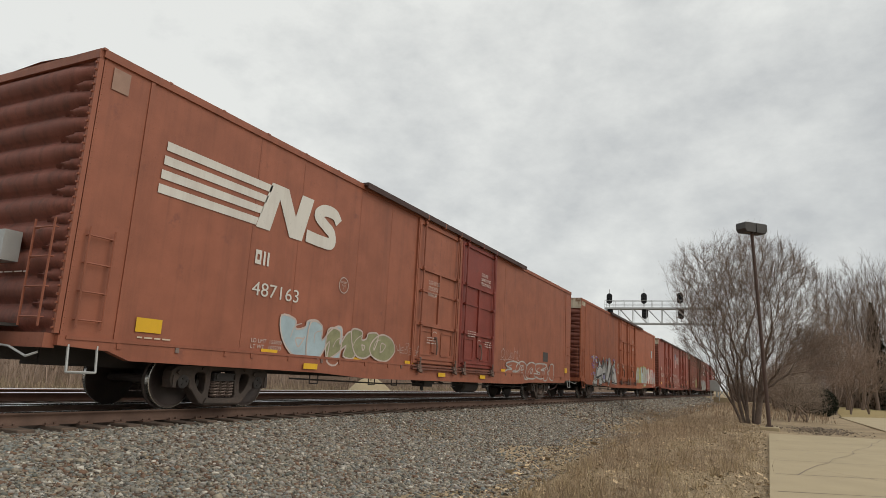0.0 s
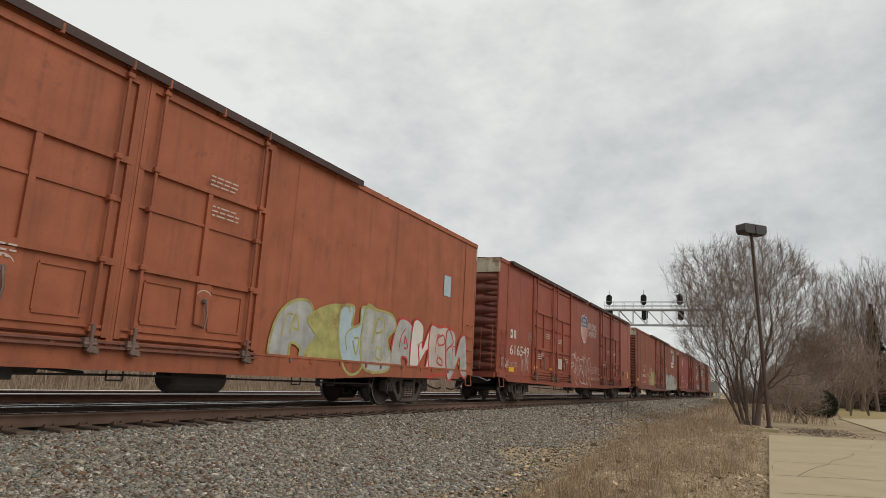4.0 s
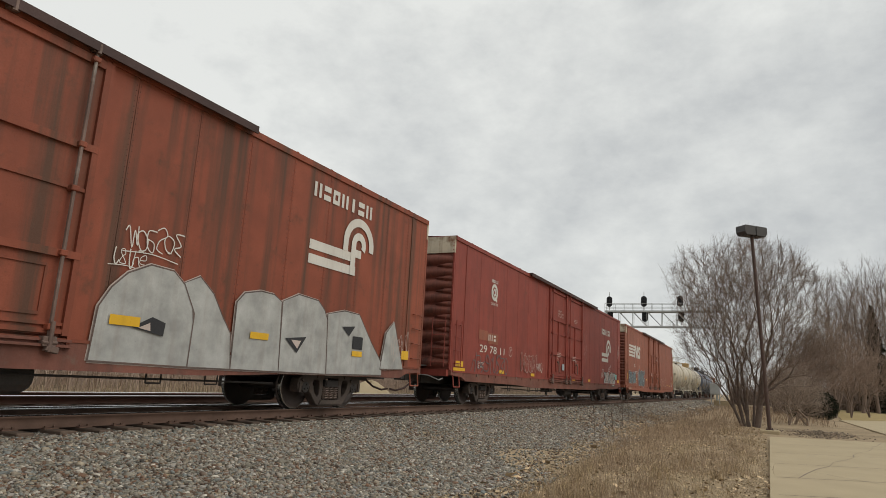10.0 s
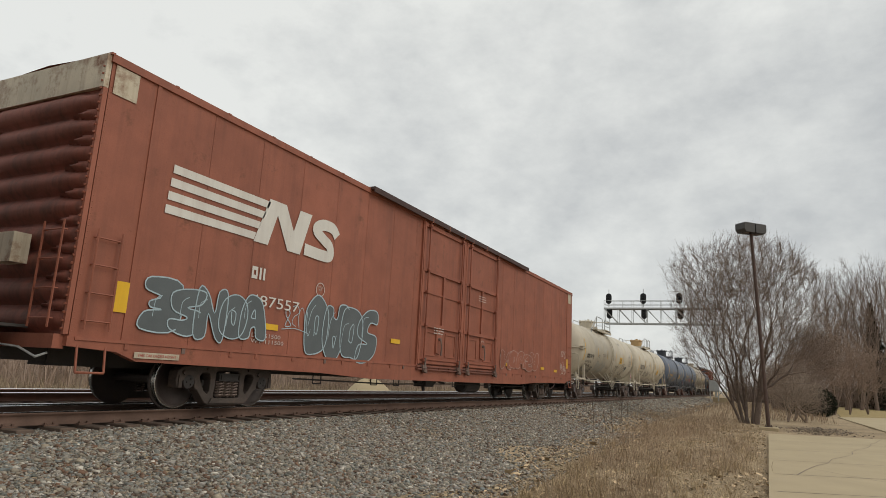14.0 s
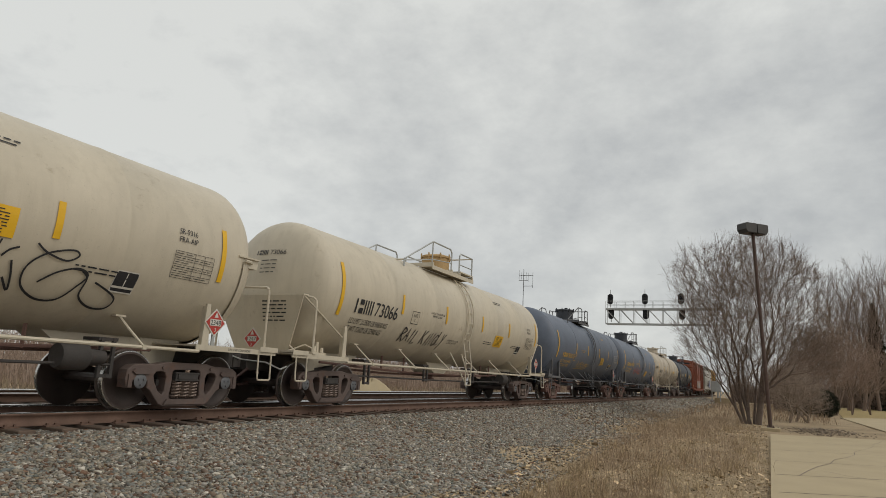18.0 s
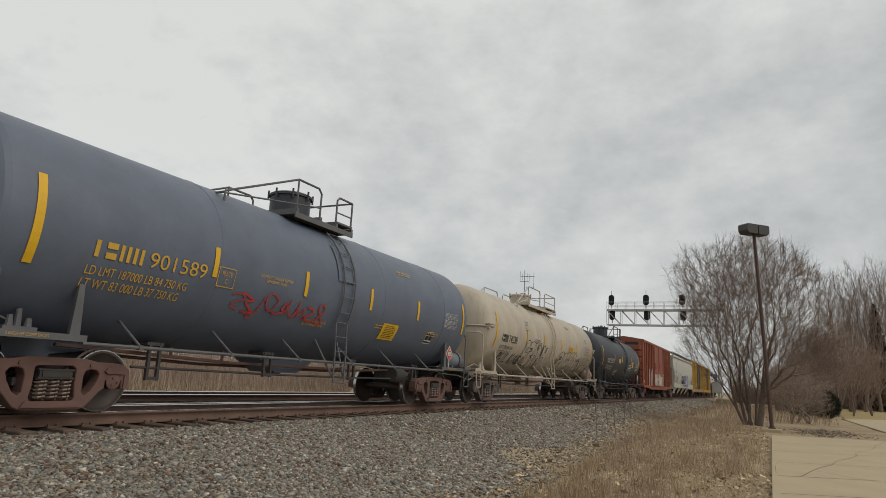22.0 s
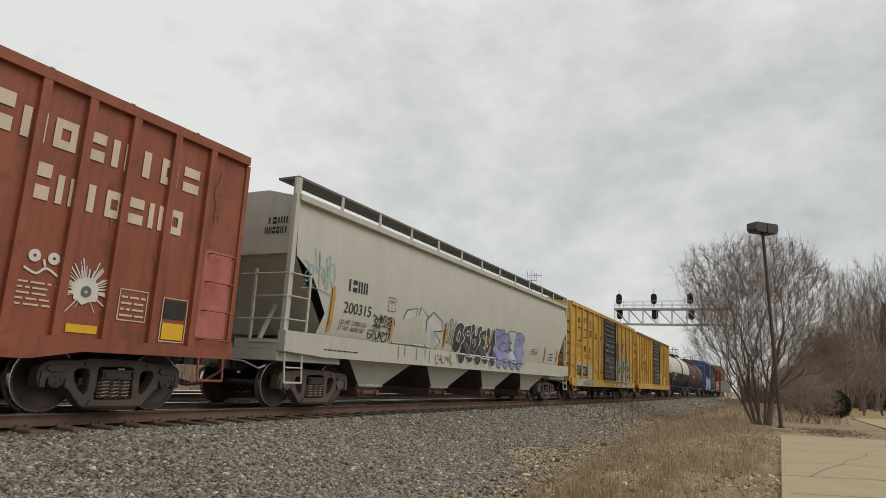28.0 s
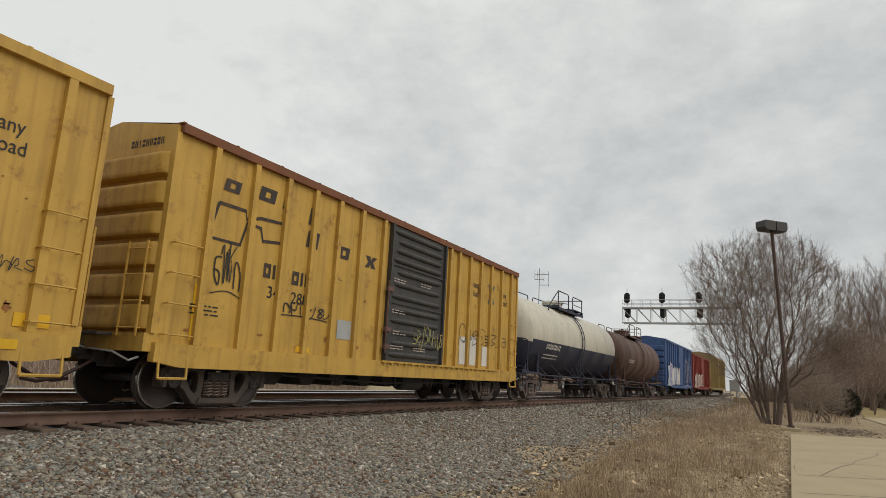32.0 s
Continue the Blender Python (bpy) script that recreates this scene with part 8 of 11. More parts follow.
def emblem_stripes(car, surf, x0, x1, z0, z1, xe):
    """Four white stripes that run into two heavy slanted shapes."""
    bm = bmesh.new()
    h = (z1 - z0)
    for i in range(4):
        a = z0 + h * (i + 0.04) / 4 + 0.02
        b = a + h * 0.155
        tip = x1 - 0.10 * (3 - i)
        poly(bm, surf, [(x0 + 0.02 * i, a), (tip, a), (tip + 0.05, b), (x0 + 0.02 * i, b)], 1)
    part("emblem_stripe", bm, M_WHITE, car, "four white stripes")
    m = x1 + (xe - x1) * 0.52
    bm = bmesh.new()
    s = 0.30
    poly(bm, surf, [(x1 - s, z0), (x1 + 0.08, z0), (x1 + 0.36, z1), (x1 + 0.02, z1)], 1)
    poly(bm, surf, [(x1 + 0.12, z1), (x1 + 0.50, z1), (m - 0.12, z0), (m - 0.50, z0)], 1.6)
    poly(bm, surf, [(m - 0.50, z0), (m - 0.12, z0), (m + 0.16, z1), (m - 0.22, z1)], 2.2)
    part("emblem_block", bm, M_WHITE, car, "white slanted emblem block")
    bm = bmesh.new()
    w = h * 0.27
    stroke(bm, surf, curve([(xe + 0.02, z1 - h * 0.30), (xe - 0.15, z1 - w * 0.5), (m + 0.55, z1 - w * 0.5), (m + 0.33, z1 - h * 0.30), (m + 0.62, z0 + h * 0.52),
                            (xe - 0.22, z0 + h * 0.40), (xe - 0.20, z0 + w * 0.62), (m + 0.50, z0 + w * 0.5), (m + 0.0, z0 + h * 0.16)], 6), w, 2)
    part("emblem_block", bm, M_WHITE, car, "white curving emblem block")


def emblem_arc(car, surf, x0, z0, s):
    """Two long bars that sweep up into a hooked arc; s: its size."""
    bm = bmesh.new()
    t = 0.20 * s
    for dz in (0.0, 0.30 * s):
        rect(bm, surf, x0, x0 + (1.55 if dz else 1.7) * s, z0 + dz, z0 + dz + t, 1 + dz)
    cx, cz = x0 + 1.78 * s, z0 + 0.72 * s
    for r, w, a, b in ((0.52, 0.19, -10, 190), (0.20, 0.17, -30, 190)):
        stroke(bm, surf, [(cx + r * s * math.cos(math.radians(q)), cz + r * s * math.sin(math.radians(q))) for q in range(a, b, 10)], w * s, 2 + r)
    rect(bm, surf, cx - 0.615 * s, cx - 0.43 * s, z0 + 0.5 * s, cz + 0.05 * s, 4)
    rect(bm, surf, cx - 0.30 * s, cx - 0.12 * s, z0, cz + 0.05 * s, 4.6)
    rect(bm, surf, cx - 0.12 * s, cx + 0.10 * s, z0 + 0.42 * s, z0 + 0.60 * s, 5)
    part("emblem", bm, M_WHITE, car, "white emblem of bars and arcs")


def shield(car, surf, x0, x1, z0, z1):
    c, w, h = (x0 + x1) / 2, (x1 - x0) / 2, z1 - z0
    def shape(g):
        half = [(0.0, -0.5), (0.45, -0.44), (0.85, -0.28), (1.0, -0.05), (0.92, 0.12), (0.86, 0.22), (0.98, 0.32), (0.62, 0.45), (0.30, 0.40), (0.0, 0.5)]
        r = [(c + w * u * g, (z0 + z1) / 2 + h * v * g) for u, v in half]
        return r + [(2 * c - x, z) for x, z in r[-2:0:-1]]
    mark(car, "shield_field", M_WHITE, "white shield with a blue top and red stripes", lambda bm: poly(bm, surf, shape(1.0), 1))
    inner = shape(0.92)
    zm = z0 + h * 0.56
    top = [p for p in inner if p[1] >= zm]
    def edge(z):
        for (xa, za), (xb, zb) in zip(inner[:10], inner[1:10]):
            if za <= z <= zb:
                return xa + (xb - xa) * (z - za) / (zb - za)
        return c
    def blue(bm):
        right = [p for p in inner[:10] if p[1] > zm]
        poly(bm, surf, [(edge(zm), zm)] + right + [(2 * c - x, z) for x, z in right[::-1][1:]] + [(2 * c - edge(zm), zm)], 2)
    mark(car, "shield_top", M_BLUEINK, "blue shield top", blue)
    def stripes(bm):
        for i in range(6):
            a = c - 0.82 * w + 1.64 * w * (i + 0.25) / 6
            lo = z0 + h * (0.06 + 0.16 * abs((a - c) / w) ** 2)
            rect(bm, surf, a, a + 0.145 * w, lo, zm, 2)
    mark(car, "shield_stripe", M_REDINK, "red stripes", stripes)
    def bars(bm):
        blocks(bm, surf, c - 0.55 * w, c + 0.6 * w, zm + h * 0.17, zm + h * 0.26, 5, 0.3, k=3)
        blocks(bm, surf, c - 0.65 * w, c + 0.68 * w, zm + h * 0.04, zm + h * 0.13, 7, 0.3, k=3)
    mark(car, "shield_bar", M_WHITE, "", bars)


def plate_ring(car, surf, x, z, word, r=0.17):
    mark(car, "plate_ring", M_DULLWHITE, "", lambda bm: ring(bm, surf, x, z, r, 0.02, 1))
    words(car, surf, "EXCEEDS\nPLATE\n" + word, x - r * 0.62, x + r * 0.62, z - r * 0.55, z + r * 0.5, M_DULLWHITE, 1)


def door_prints(car, surf, spots, material=None):
    for i, (x, z) in enumerate(spots):
        mark(car, "small_stencil", material or M_DULLWHITE, "", lambda bm: fine_print(bm, surf, x, x + 0.62, z, z + 0.22, 3, i, 24))


# car 1
S = lambda x, z, k=0: flat(24.92)(x - 0.18, z, k)
emblem_stripes(car_1, S, 1.25, 3.72, 3.27, 4.20, 5.92)
mark(car_1, "mark_bar", M_WHITE, "", lambda bm: blocks(bm, S, 3.5, 3.92, 2.60, 2.86, 2, 0.25, k=1))
words(car_1, S, "487163", 3.5, 4.82, 2.03, 2.28, M_WHITE, 1)
words(car_1, S, "LD LMT  153800\nLT WT   109200", 3.62, 4.45, 1.08, 1.26, M_DULLWHITE, 1)
reflectors(car_1, S, [(3.9, 1.03), (6.81, 1.02), (9.25, 1.05), (16.1, 1.06), (18.8, 1.04), (21.1, 1.03)])
reflectors(car_1, lambda x, z, k=0: (x - 12.64, -1.55 - 0.002 * k, z), [(5.1, 0.82), (11.1, 0.80), (14.1, 0.80)])
mark(car_1, "reflector", M_YREF, "large yellow reflector panel", lambda bm: rect(bm, S, 1.2, 1.66, 1.17, 1.38, 2))
mark(car_1, "reflector", M_YREF, "", lambda bm: rect(bm, S, 24.25, 24.65, 1.2, 1.42, 2))
mark(car_1, "stencil_line", M_CREAM, "", lambda bm: fine_print(bm, S, 1.25, 1.9, 1.06, 1.13, 1, 3, 1))
plate_ring(car_1, S, 6.32, 2.61, "F")
words(car_1, S, "CLOSE AND LOCK\nDOORS BEFORE\nMOVING CAR", 10.25, 10.95, 2.9, 3.35, M_DULLWHITE, 20)
words(car_1, S, "CLOSE & LOCK\nBULKHEAD & DOORS\nBEFORE MOVING CAR", 13.95, 14.75, 3.75, 4.15, M_WHITE, 20)
door_prints(car_1, S, [(13.0, 2.0), (14.4, 1.75), (10.3, 1.6)])
bubble_tag(car_1, S, 4.55, 6.25, 0.98, 1.72, 2, [M_PALEBLUE, M_PALEBLUE], M_DULLWHITE, 4, 0.05, wild=0.3)
bubble_tag(car_1, S, 6.0, 8.5, 1.06, 1.62, 3, [M_OLIVE, M_OLIVE, M_OLIVE], M_DULLWHITE, 6, 0.05, k=5, wild=0.35)
bubble_tag(car_1, S, 16.7, 22.2, 0.86, 1.45, 5, [M_BOX_A], M_GREYPAINT, 9, 0.07, wild=0.3, label="outlined tag sprayed over the red paint")
scrawl(car_1, S, 8.7, 10.0, 1.25, 1.5, 6, M_DULLWHITE, 12, 0.018)
scrawl(car_1, S, 16.0, 17.9, 1.5, 1.9, 6, M_DULLWHITE, 13, 0.02)
mark(car_1, "label_plate", M_UNDER, "dark inspection plate", lambda bm: rect(bm, S, 20.95, 21.6, 1.58, 1.97, 1))
mark(car_1, "label_plate", M_BLACKINK, "", lambda bm: rect(bm, S, 21.8, 22.25, 1.2, 1.45, 5))
mark(car_1, "white_patch", M_SCRUB, "pale scrubbed patch", lambda bm: rect(bm, S, 0.24, 0.52, 4.55, 4.88, 1))

# car 2
mark(car_2, "mark_bar", M_WHITE, "", lambda bm: blocks(bm, S, 2.6, 3.5, 1.98, 2.30, 3, 0.2, k=1))
words(car_2, S, "92239", 2.64, 3.5, 1.62, 1.82, M_DULLWHITE, 1)
mark(car_2, "white_patch", M_BAND, "white corner patch", lambda bm: rect(bm, S, 0.06, 0.85, 4.72, 4.94, 1))


def lettered(car, surf, shapes, fill, line, width, k=14, label="", edge=None):
    """Sprayed shapes, each a polygon with its own outline."""
    for i, pts in enumerate(shapes):
        if edge:
            bm = bmesh.new()
            stroke(bm, surf, pts + pts[:1], width * 2.2, k - 6 + 0.6 * i)
            part("tag_edge", bm, edge, car, "pale sprayed edge")
        bm = bmesh.new()
        poly(bm, surf, pts, k + 1.3 * i)
        bm.normal_update()
        bmesh.ops.triangulate(bm, faces=bm.faces)
        tag = part("painted_tag", bm, fill, car, label)
        bm = bmesh.new()
        stroke(bm, surf, pts + pts[:1], width, k + 1.3 * i + 0.4)
        part("tag_outline", bm, line, tag, "sprayed outline")


M_SILVER = mat("silver_spray_paint", (0.48, 0.48, 0.475), 0.5, var=0.3, scale=2.2, streak=0.2, streak_col=(0.28, 0.22, 0.19))
rng = random.Random(3)
for i in range(64):
    x, z = rng.uniform(2.2, 8.9), rng.uniform(1.15, 2.3)
    if i > 40:
        x = rng.uniform(2.0, 3.6)
    w, h = rng.uniform(0.04, 0.2), rng.uniform(0.02, 0.05)
    bm = bmesh.new()
    poly(bm, S, [(x + w * math.cos(t), z + h * math.sin(t)) for t in [math.pi * j / 6 for j in range(12)]], 2 + 0.05 * i)
    part("spray_mist", bm, (M_PURPLE, M_LILAC, M_PURPLE)[i % 3], car_2, "purple sprayed mist")
lettered(car_2, S, [
    [(2.45, 0.77), (2.72, 0.97), (3.02, 1.29), (3.03, 0.97), (3.5, 1.07), (3.38, 0.77)],
    [(3.95, 1.72), (3.71, 2.17), (4.6, 1.74), (4.3, 1.6)],
    [(3.2, 1.12), (3.37, 1.55), (4.05, 1.8), (4.63, 1.7), (4.59, 1.47), (4.67, 0.99), (4.5, 0.77), (3.87, 0.8), (3.96, 1.11)],
    [(4.62, 1.45), (4.75, 1.89), (5.02, 2.26), (5.45, 1.66), (5.48, 1.31), (5.45, 0.9), (4.85, 0.92), (4.63, 1.2)],
    [(5.6, 0.98), (5.42, 1.71), (5.71, 2.32), (5.98, 1.49), (6.48, 2.27), (6.78, 2.31), (6.98, 1.83), (6.17, 0.99)],
    [(6.17, 0.94), (6.88, 1.67), (6.85, 1.07), (6.42, 0.77)],
    [(7.32, 0.92), (7.28, 1.71), (7.18, 2.08), (7.52, 1.78), (8.28, 2.25), (7.96, 1.85), (8.5, 1.38), (8.72, 0.87)]],
    M_SILVER, M_BLACKINK, 0.06, label="silver spray-painted tag of jagged letters", edge=M_WHITE)
mark(car_2, "tag_shadow", M_BLACKINK, "black letter shading", lambda bm: (stroke(bm, S, [(3.3, 1.14), (4.43, 1.28), (4.41, 1.02)], 0.09, 23), poly(bm, S, [(4.7, 1.75), (4.98, 2.2), (5.02, 1.95), (4.86, 1.76)], 24),
     poly(bm, S, [(4.84, 1.42), (5.21, 1.45), (5.21, 1.33), (4.84, 1.3)], 24.5), poly(bm, S, [(5.72, 2.25), (5.86, 1.5), (5.78, 1.1), (5.74, 1.5)], 25), poly(bm, S, [(6.2, 1.0), (6.95, 1.7), (6.9, 1.45)], 26), poly(bm, S, [(7.3, 1.7), (7.45, 1.35), (7.75, 1.5)], 26), poly(bm, S, [(7.7, 1.3), (8.0, 0.95), (7.8, 0.92)], 27)))
mark(car_2, "tag_window", M_LILAC, "lilac square inside a letter", lambda bm: poly(bm, S, [(4.84, 1.3), (5.21, 1.33), (5.23, 1.09), (4.86, 1.07)], 24.2))
bubble_tag(car_2, S, 16.0, 20.2, 0.9, 2.2, 4, [M_GREYPAINT, M_LIME, M_PALEBLUE, M_GREYPAINT], M_LIME, 21, 0.08, wild=0.3)
bubble_tag(car_2, S, 20.4, 24.6, 0.9, 2.1, 4, [M_GREYPAINT, M_WHITE, M_DULLWHITE], M_REDINK, 22, 0.08, wild=0.3)
scrawl(car_2, S, 8.95, 9.62, 1.85, 2.1, 7, M_WHITE, 31, 0.025)
scrawl(car_2, S, 9.0, 9.6, 1.5, 1.75, 6, M_WHITE, 33, 0.025)
scrawl(car_2, S, 2.5, 3.3, 1.3, 1.5, 5, M_DULLWHITE, 32, 0.018)
door_prints(car_2, S, [(13.9, 3.7), (14.0, 3.2), (10.4, 1.9)])
mark(car_2, "painted_shield", M_PALEBLUE, "small faded shield emblem", lambda bm: rect(bm, S, 23.0, 23.45, 3.1, 3.7, 1))
reflectors(car_2, S, [(24.2, 1.2)])

# car 3
mark(car_3, "mark_bar", M_WHITE, "", lambda bm: blocks(bm, S, 1.2, 1.92, 2.32, 2.63, 2, 0.35, k=1))
words(car_3, S, "616549", 1.2, 3.35, 1.72, 2.08, M_WHITE, 1)
words(car_3, S, "LD LMT 102000\nLT WT  118000", 1.22, 1.98, 1.28, 1.46, M_DULLWHITE, 1)
plate_ring(car_3, S, 3.42, 2.47, "F", 0.2)
mark(car_3, "reflector", M_YREF, "large faded yellow panel", lambda bm: rect(bm, S, 1.1, 1.65, 1.10, 1.27, 2))
shield(car_3, S, 11.5, 12.84, 2.86, 4.39)
words(car_3, S, "BUILDING", 13.04, 14.86, 3.68, 4.02, M_WHITE, 1)
words(car_3, S, "AMERICA", 13.06, 14.85, 3.30, 3.62, M_WHITE, 1)
bubble_tag(car_3, S, 9.75, 13.5, 0.80, 2.05, 5, [M_BOX_C], M_WHITE, 41, 0.05, wild=0.25, label="white outlined tag sprayed on the red paint")
scrawl(car_3, S, 10.0, 10.5, 2.0, 2.3, 3, M_WHITE, 42, 0.03)
scrawl(car_3, S, 11.7, 12.25, 2.0, 2.25, 3, M_WHITE, 43, 0.03)
scrawl(car_3, S, 13.55, 15.8, 1.38, 1.75, 7, M_WHITE, 44, 0.025)
scrawl(car_3, S, 13.9, 15.8, 1.05, 1.2, 12, M_WHITE, 45, 0.02)
scrawl(car_3, S, 0.30, 1.02, 1.28, 1.55, 6, M_WHITE, 46, 0.025)
scrawl(car_3, S, 2.3, 3.3, 1.15, 1.75, 5, M_WHITE, 47, 0.025)
door_prints(car_3, S, [(5.3, 2.6), (7.2, 2.5), (4.3, 1.7), (8.3, 1.7), (17.5, 2.6), (19.2, 2.6), (16.3, 1.8), (19.2, 1.6)], M_WHITE)
mark(car_3, "pasted_sheet", M_DULLWHITE, "pale scraped patch", lambda bm: rect(bm, S, 7.25, 7.9, 1.4, 1.85, 20))
reflectors(car_3, S, [(13.4, 1.08), (4.0, 1.35), (6.05, 1.36), (15.9, 1.2), (18.0, 1.2)])
mark(car_3, "reflector", M_YREF, "", lambda bm: rect(bm, S, 24.0, 24.3, 1.35, 1.75, 2))
mark(car_3, "label_plate", M_BLACKINK, "", lambda bm: rect(bm, S, 22.3, 22.8, 1.5, 1.75, 2))
words(car_3, S, "EW  9-6 H 16-10\nIL  86-6\nIW  9-2\nIH  12-9\nCUFT 10000", 23.0, 23.6, 1.25, 1.75, M_WHITE, 1)

# car 4
mark(car_4, "mark_bar", M_WHITE, "", lambda bm: blocks(bm, S, 3.4, 3.85, 2.0, 2.22, 2, 0.3, k=1))
words(car_4, S, "297872", 2.86, 4.48, 1.60, 1.82, M_WHITE, 1)
words(car_4, S, "LD LMT 146000\nLT WT 116800", 2.9, 4.3, 1.15, 1.33, M_DULLWHITE, 1)
plate_ring(car_4, S, 5.15, 1.75, "F", 0.2)
bubble_tag(car_4, S, 6.72, 8.4, 1.02, 2.05, 3, [M_LIME], M_OLIVE, 51, 0.04, inner=False, label="faded lime tag")
scrawl(car_4, S, 6.1, 7.5, 2.1, 2.6, 5, M_WHITE, 52, 0.04)
scrawl(car_4, S, 5.5, 6.5, 1.15, 1.85, 7, M_WHITE, 53, 0.025)
scrawl(car_4, S, 8.45, 9.6, 1.2, 1.95, 7, M_DULLWHITE, 54, 0.02)
scrawl(car_4, S, 3.0, 4.4, 2.35, 2.55, 4, M_DULLWHITE, 55, 0.03)
lettered(car_4, S, [
    [(15.7, 0.76), (15.74, 1.51), (15.9, 1.8), (16.13, 2.04), (16.5, 2.22), (16.93, 2.2), (17.2, 2.0), (17.38, 1.7), (17.44, 1.4), (17.41, 0.74)],
    [(17.41, 0.74), (17.43, 1.59), (17.15, 2.05), (17.46, 2.2), (17.79, 1.96), (18.05, 1.6), (18.26, 1.35), (18.34, 0.74)],
    [(18.34, 0.74), (18.33, 1.9), (18.5, 2.08), (18.9, 2.17), (19.26, 2.16), (19.5, 2.05), (19.58, 0.74)],
    [(19.58, 0.74), (19.52, 2.07), (19.98, 2.26), (20.62, 2.22), (20.85, 2.05), (21.02, 1.8), (21.07, 0.74)],
    [(21.07, 0.74), (20.97, 1.99), (21.58, 2.12), (22.16, 2.1), (22.7, 1.55), (23.24, 1.07), (23.27, 0.78)],
    [(23.18, 0.92), (23.37, 1.79), (23.72, 2.1), (24.28, 0.96)]], M_GREYPAINT, M_FRAME, 0.025, label="large pale grey painted-over tag", edge=M_DULLWHITE)
mark(car_4, "painted_eye", M_BLACKINK, "", lambda bm: poly(bm, S, [(16.29, 1.27), (16.63, 1.45), (16.88, 1.38), (16.86, 1.18)], 24))
mark(car_4, "painted_eye", M_DULLWHITE, "", lambda bm: poly(bm, S, [(16.4, 1.27), (16.6, 1.36), (16.62, 1.24)], 25))
mark(car_4, "painted_eye", M_BLACKINK, "", lambda bm: poly(bm, S, [(19.67, 1.38), (20.31, 1.45), (20.05, 1.12)], 24))
mark(car_4, "painted_eye", M_DULLWHITE, "", lambda bm: poly(bm, S, [(19.85, 1.36), (20.15, 1.36), (20.05, 1.2)], 25))
mark(car_4, "painted_eye", M_BLACKINK, "", lambda bm: poly(bm, S, [(21.51, 1.77), (22.01, 1.82), (21.79, 1.58)], 24))
scrawl(car_4, S, 16.0, 17.0, 2.4, 2.8, 6, M_WHITE, 58, 0.03)
scrawl(car_4, S, 15.8, 16.4, 2.15, 2.4, 5, M_WHITE, 59, 0.025)
scrawl(car_4, S, 23.6, 24.5, 1.2, 1.8, 7, M_DULLWHITE, 60, 0.02, 22)
mark(car_4, "name_bar", M_WHITE, "", lambda bm: blocks(bm, S, 20.2, 22.5, 4.37, 4.68, 7, 0.25, k=1))
emblem_arc(car_4, S, 20.2, 2.95, 1.0)
reflectors(car_4, S, [(6.7, 1.3), (9.28, 1.28)])
mark(car_4, "reflector", M_YREF, "", lambda bm: (rect(bm, S, 15.92, 16.42, 1.28, 1.42, 25), rect(bm, S, 18.72, 19.2, 1.30, 1.42, 25), rect(bm, S, 21.95, 22.35, 1.16, 1.28, 25), rect(bm, S, 24.15, 24.5, 1.2, 1.42, 25)))
mark(car_4, "reflector", M_YREF, "", lambda bm: rect(bm, S, 0.56, 1.03, 1.25, 1.47, 2))
mark(car_4, "label_plate", M_BLACKINK, "", lambda bm: rect(bm, S, 21.95, 22.35, 1.32, 1.6, 25))
door_prints(car_4, S, [(10.3, 2.45), (13.0, 2.35)])
mark(car_4, "rust_run", M_BOX_D, "", lambda bm: rect(bm, S, 7.9, 8.1, 2.3, 4.9, 0))

# car 5
mark(car_5, "round_emblem", M_WHITE, "round white emblem with a hooked tail", lambda bm: (ring(bm, S, 3.23, 3.79, 0.24, 0.11, 1), ring(bm, S, 3.23, 3.79, 0.10, 0.07, 1), stroke(bm, S, [(3.22, 3.62), (3.48, 3.50)], 0.09, 2)))
mark(car_5, "name_bar", M_WHITE, "", lambda bm: blocks(bm, S, 2.95, 3.55, 4.12, 4.22, 7, 0.3, k=1))
words(car_5, S, "QUALITY", 2.92, 3.58, 3.33, 3.43, M_WHITE, 1)
mark(car_5, "faded_patch", M_BOX_F, "paler repainted patch", lambda bm: (rect(bm, S, 2.02, 2.75, 2.1, 2.42, 0.5), rect(bm, S, 2.78, 3.72, 2.02, 2.38, 0.6)))
mark(car_5, "mark_bar", M_WHITE, "", lambda bm: blocks(bm, S, 2.82, 3.54, 2.12, 2.32, 3, 0.3, k=2))
words(car_5, S, "29 78 11", 2.1, 4.35, 1.70, 1.94, M_WHITE, 2)
words(car_5, S, "LD LMT\nLT WT", 1.95, 2.5, 1.18, 1.38, M_WHITE, 1)
plate_ring(car_5, S, 4.98, 1.87, "F")
scrawl(car_5, S, 1.4, 4.6, 1.05, 1.65, 9, M_SLATEPAINT, 61, 0.045)
bubble_tag(car_5, S, 6.2, 7.9, 1.25, 1.85, 4, [M_BOX_E], M_DULLWHITE, 62, 0.02)
scrawl(car_5, S, 7.8, 8.9, 1.3, 1.65, 5, M_WHITE, 63, 0.03)
mark(car_5, "name_bar", M_WHITE, "", lambda bm: blocks(bm, S, 19.96, 22.22, 3.79, 4.10, 7, 0.25, k=1))
emblem_arc(car_5, S, 19.96, 2.24, 1.0)
bubble_tag(car_5, S, 20.6, 23.45, 0.92, 1.65, 5, [M_GREYPAINT, M_DULLWHITE], M_BLACKINK, 64, 0.04, wild=0.35)
scrawl(car_5, S, 19.8, 20.5, 1.3, 1.75, 4, M_WHITE, 65, 0.03)
scrawl(car_5, S, 21.6, 22.3, 1.75, 2.0, 3, M_WHITE, 66, 0.025)
scrawl(car_5, S, 24.25, 24.8, 2.7, 3.3, 4, M_WHITE, 67, 0.025)
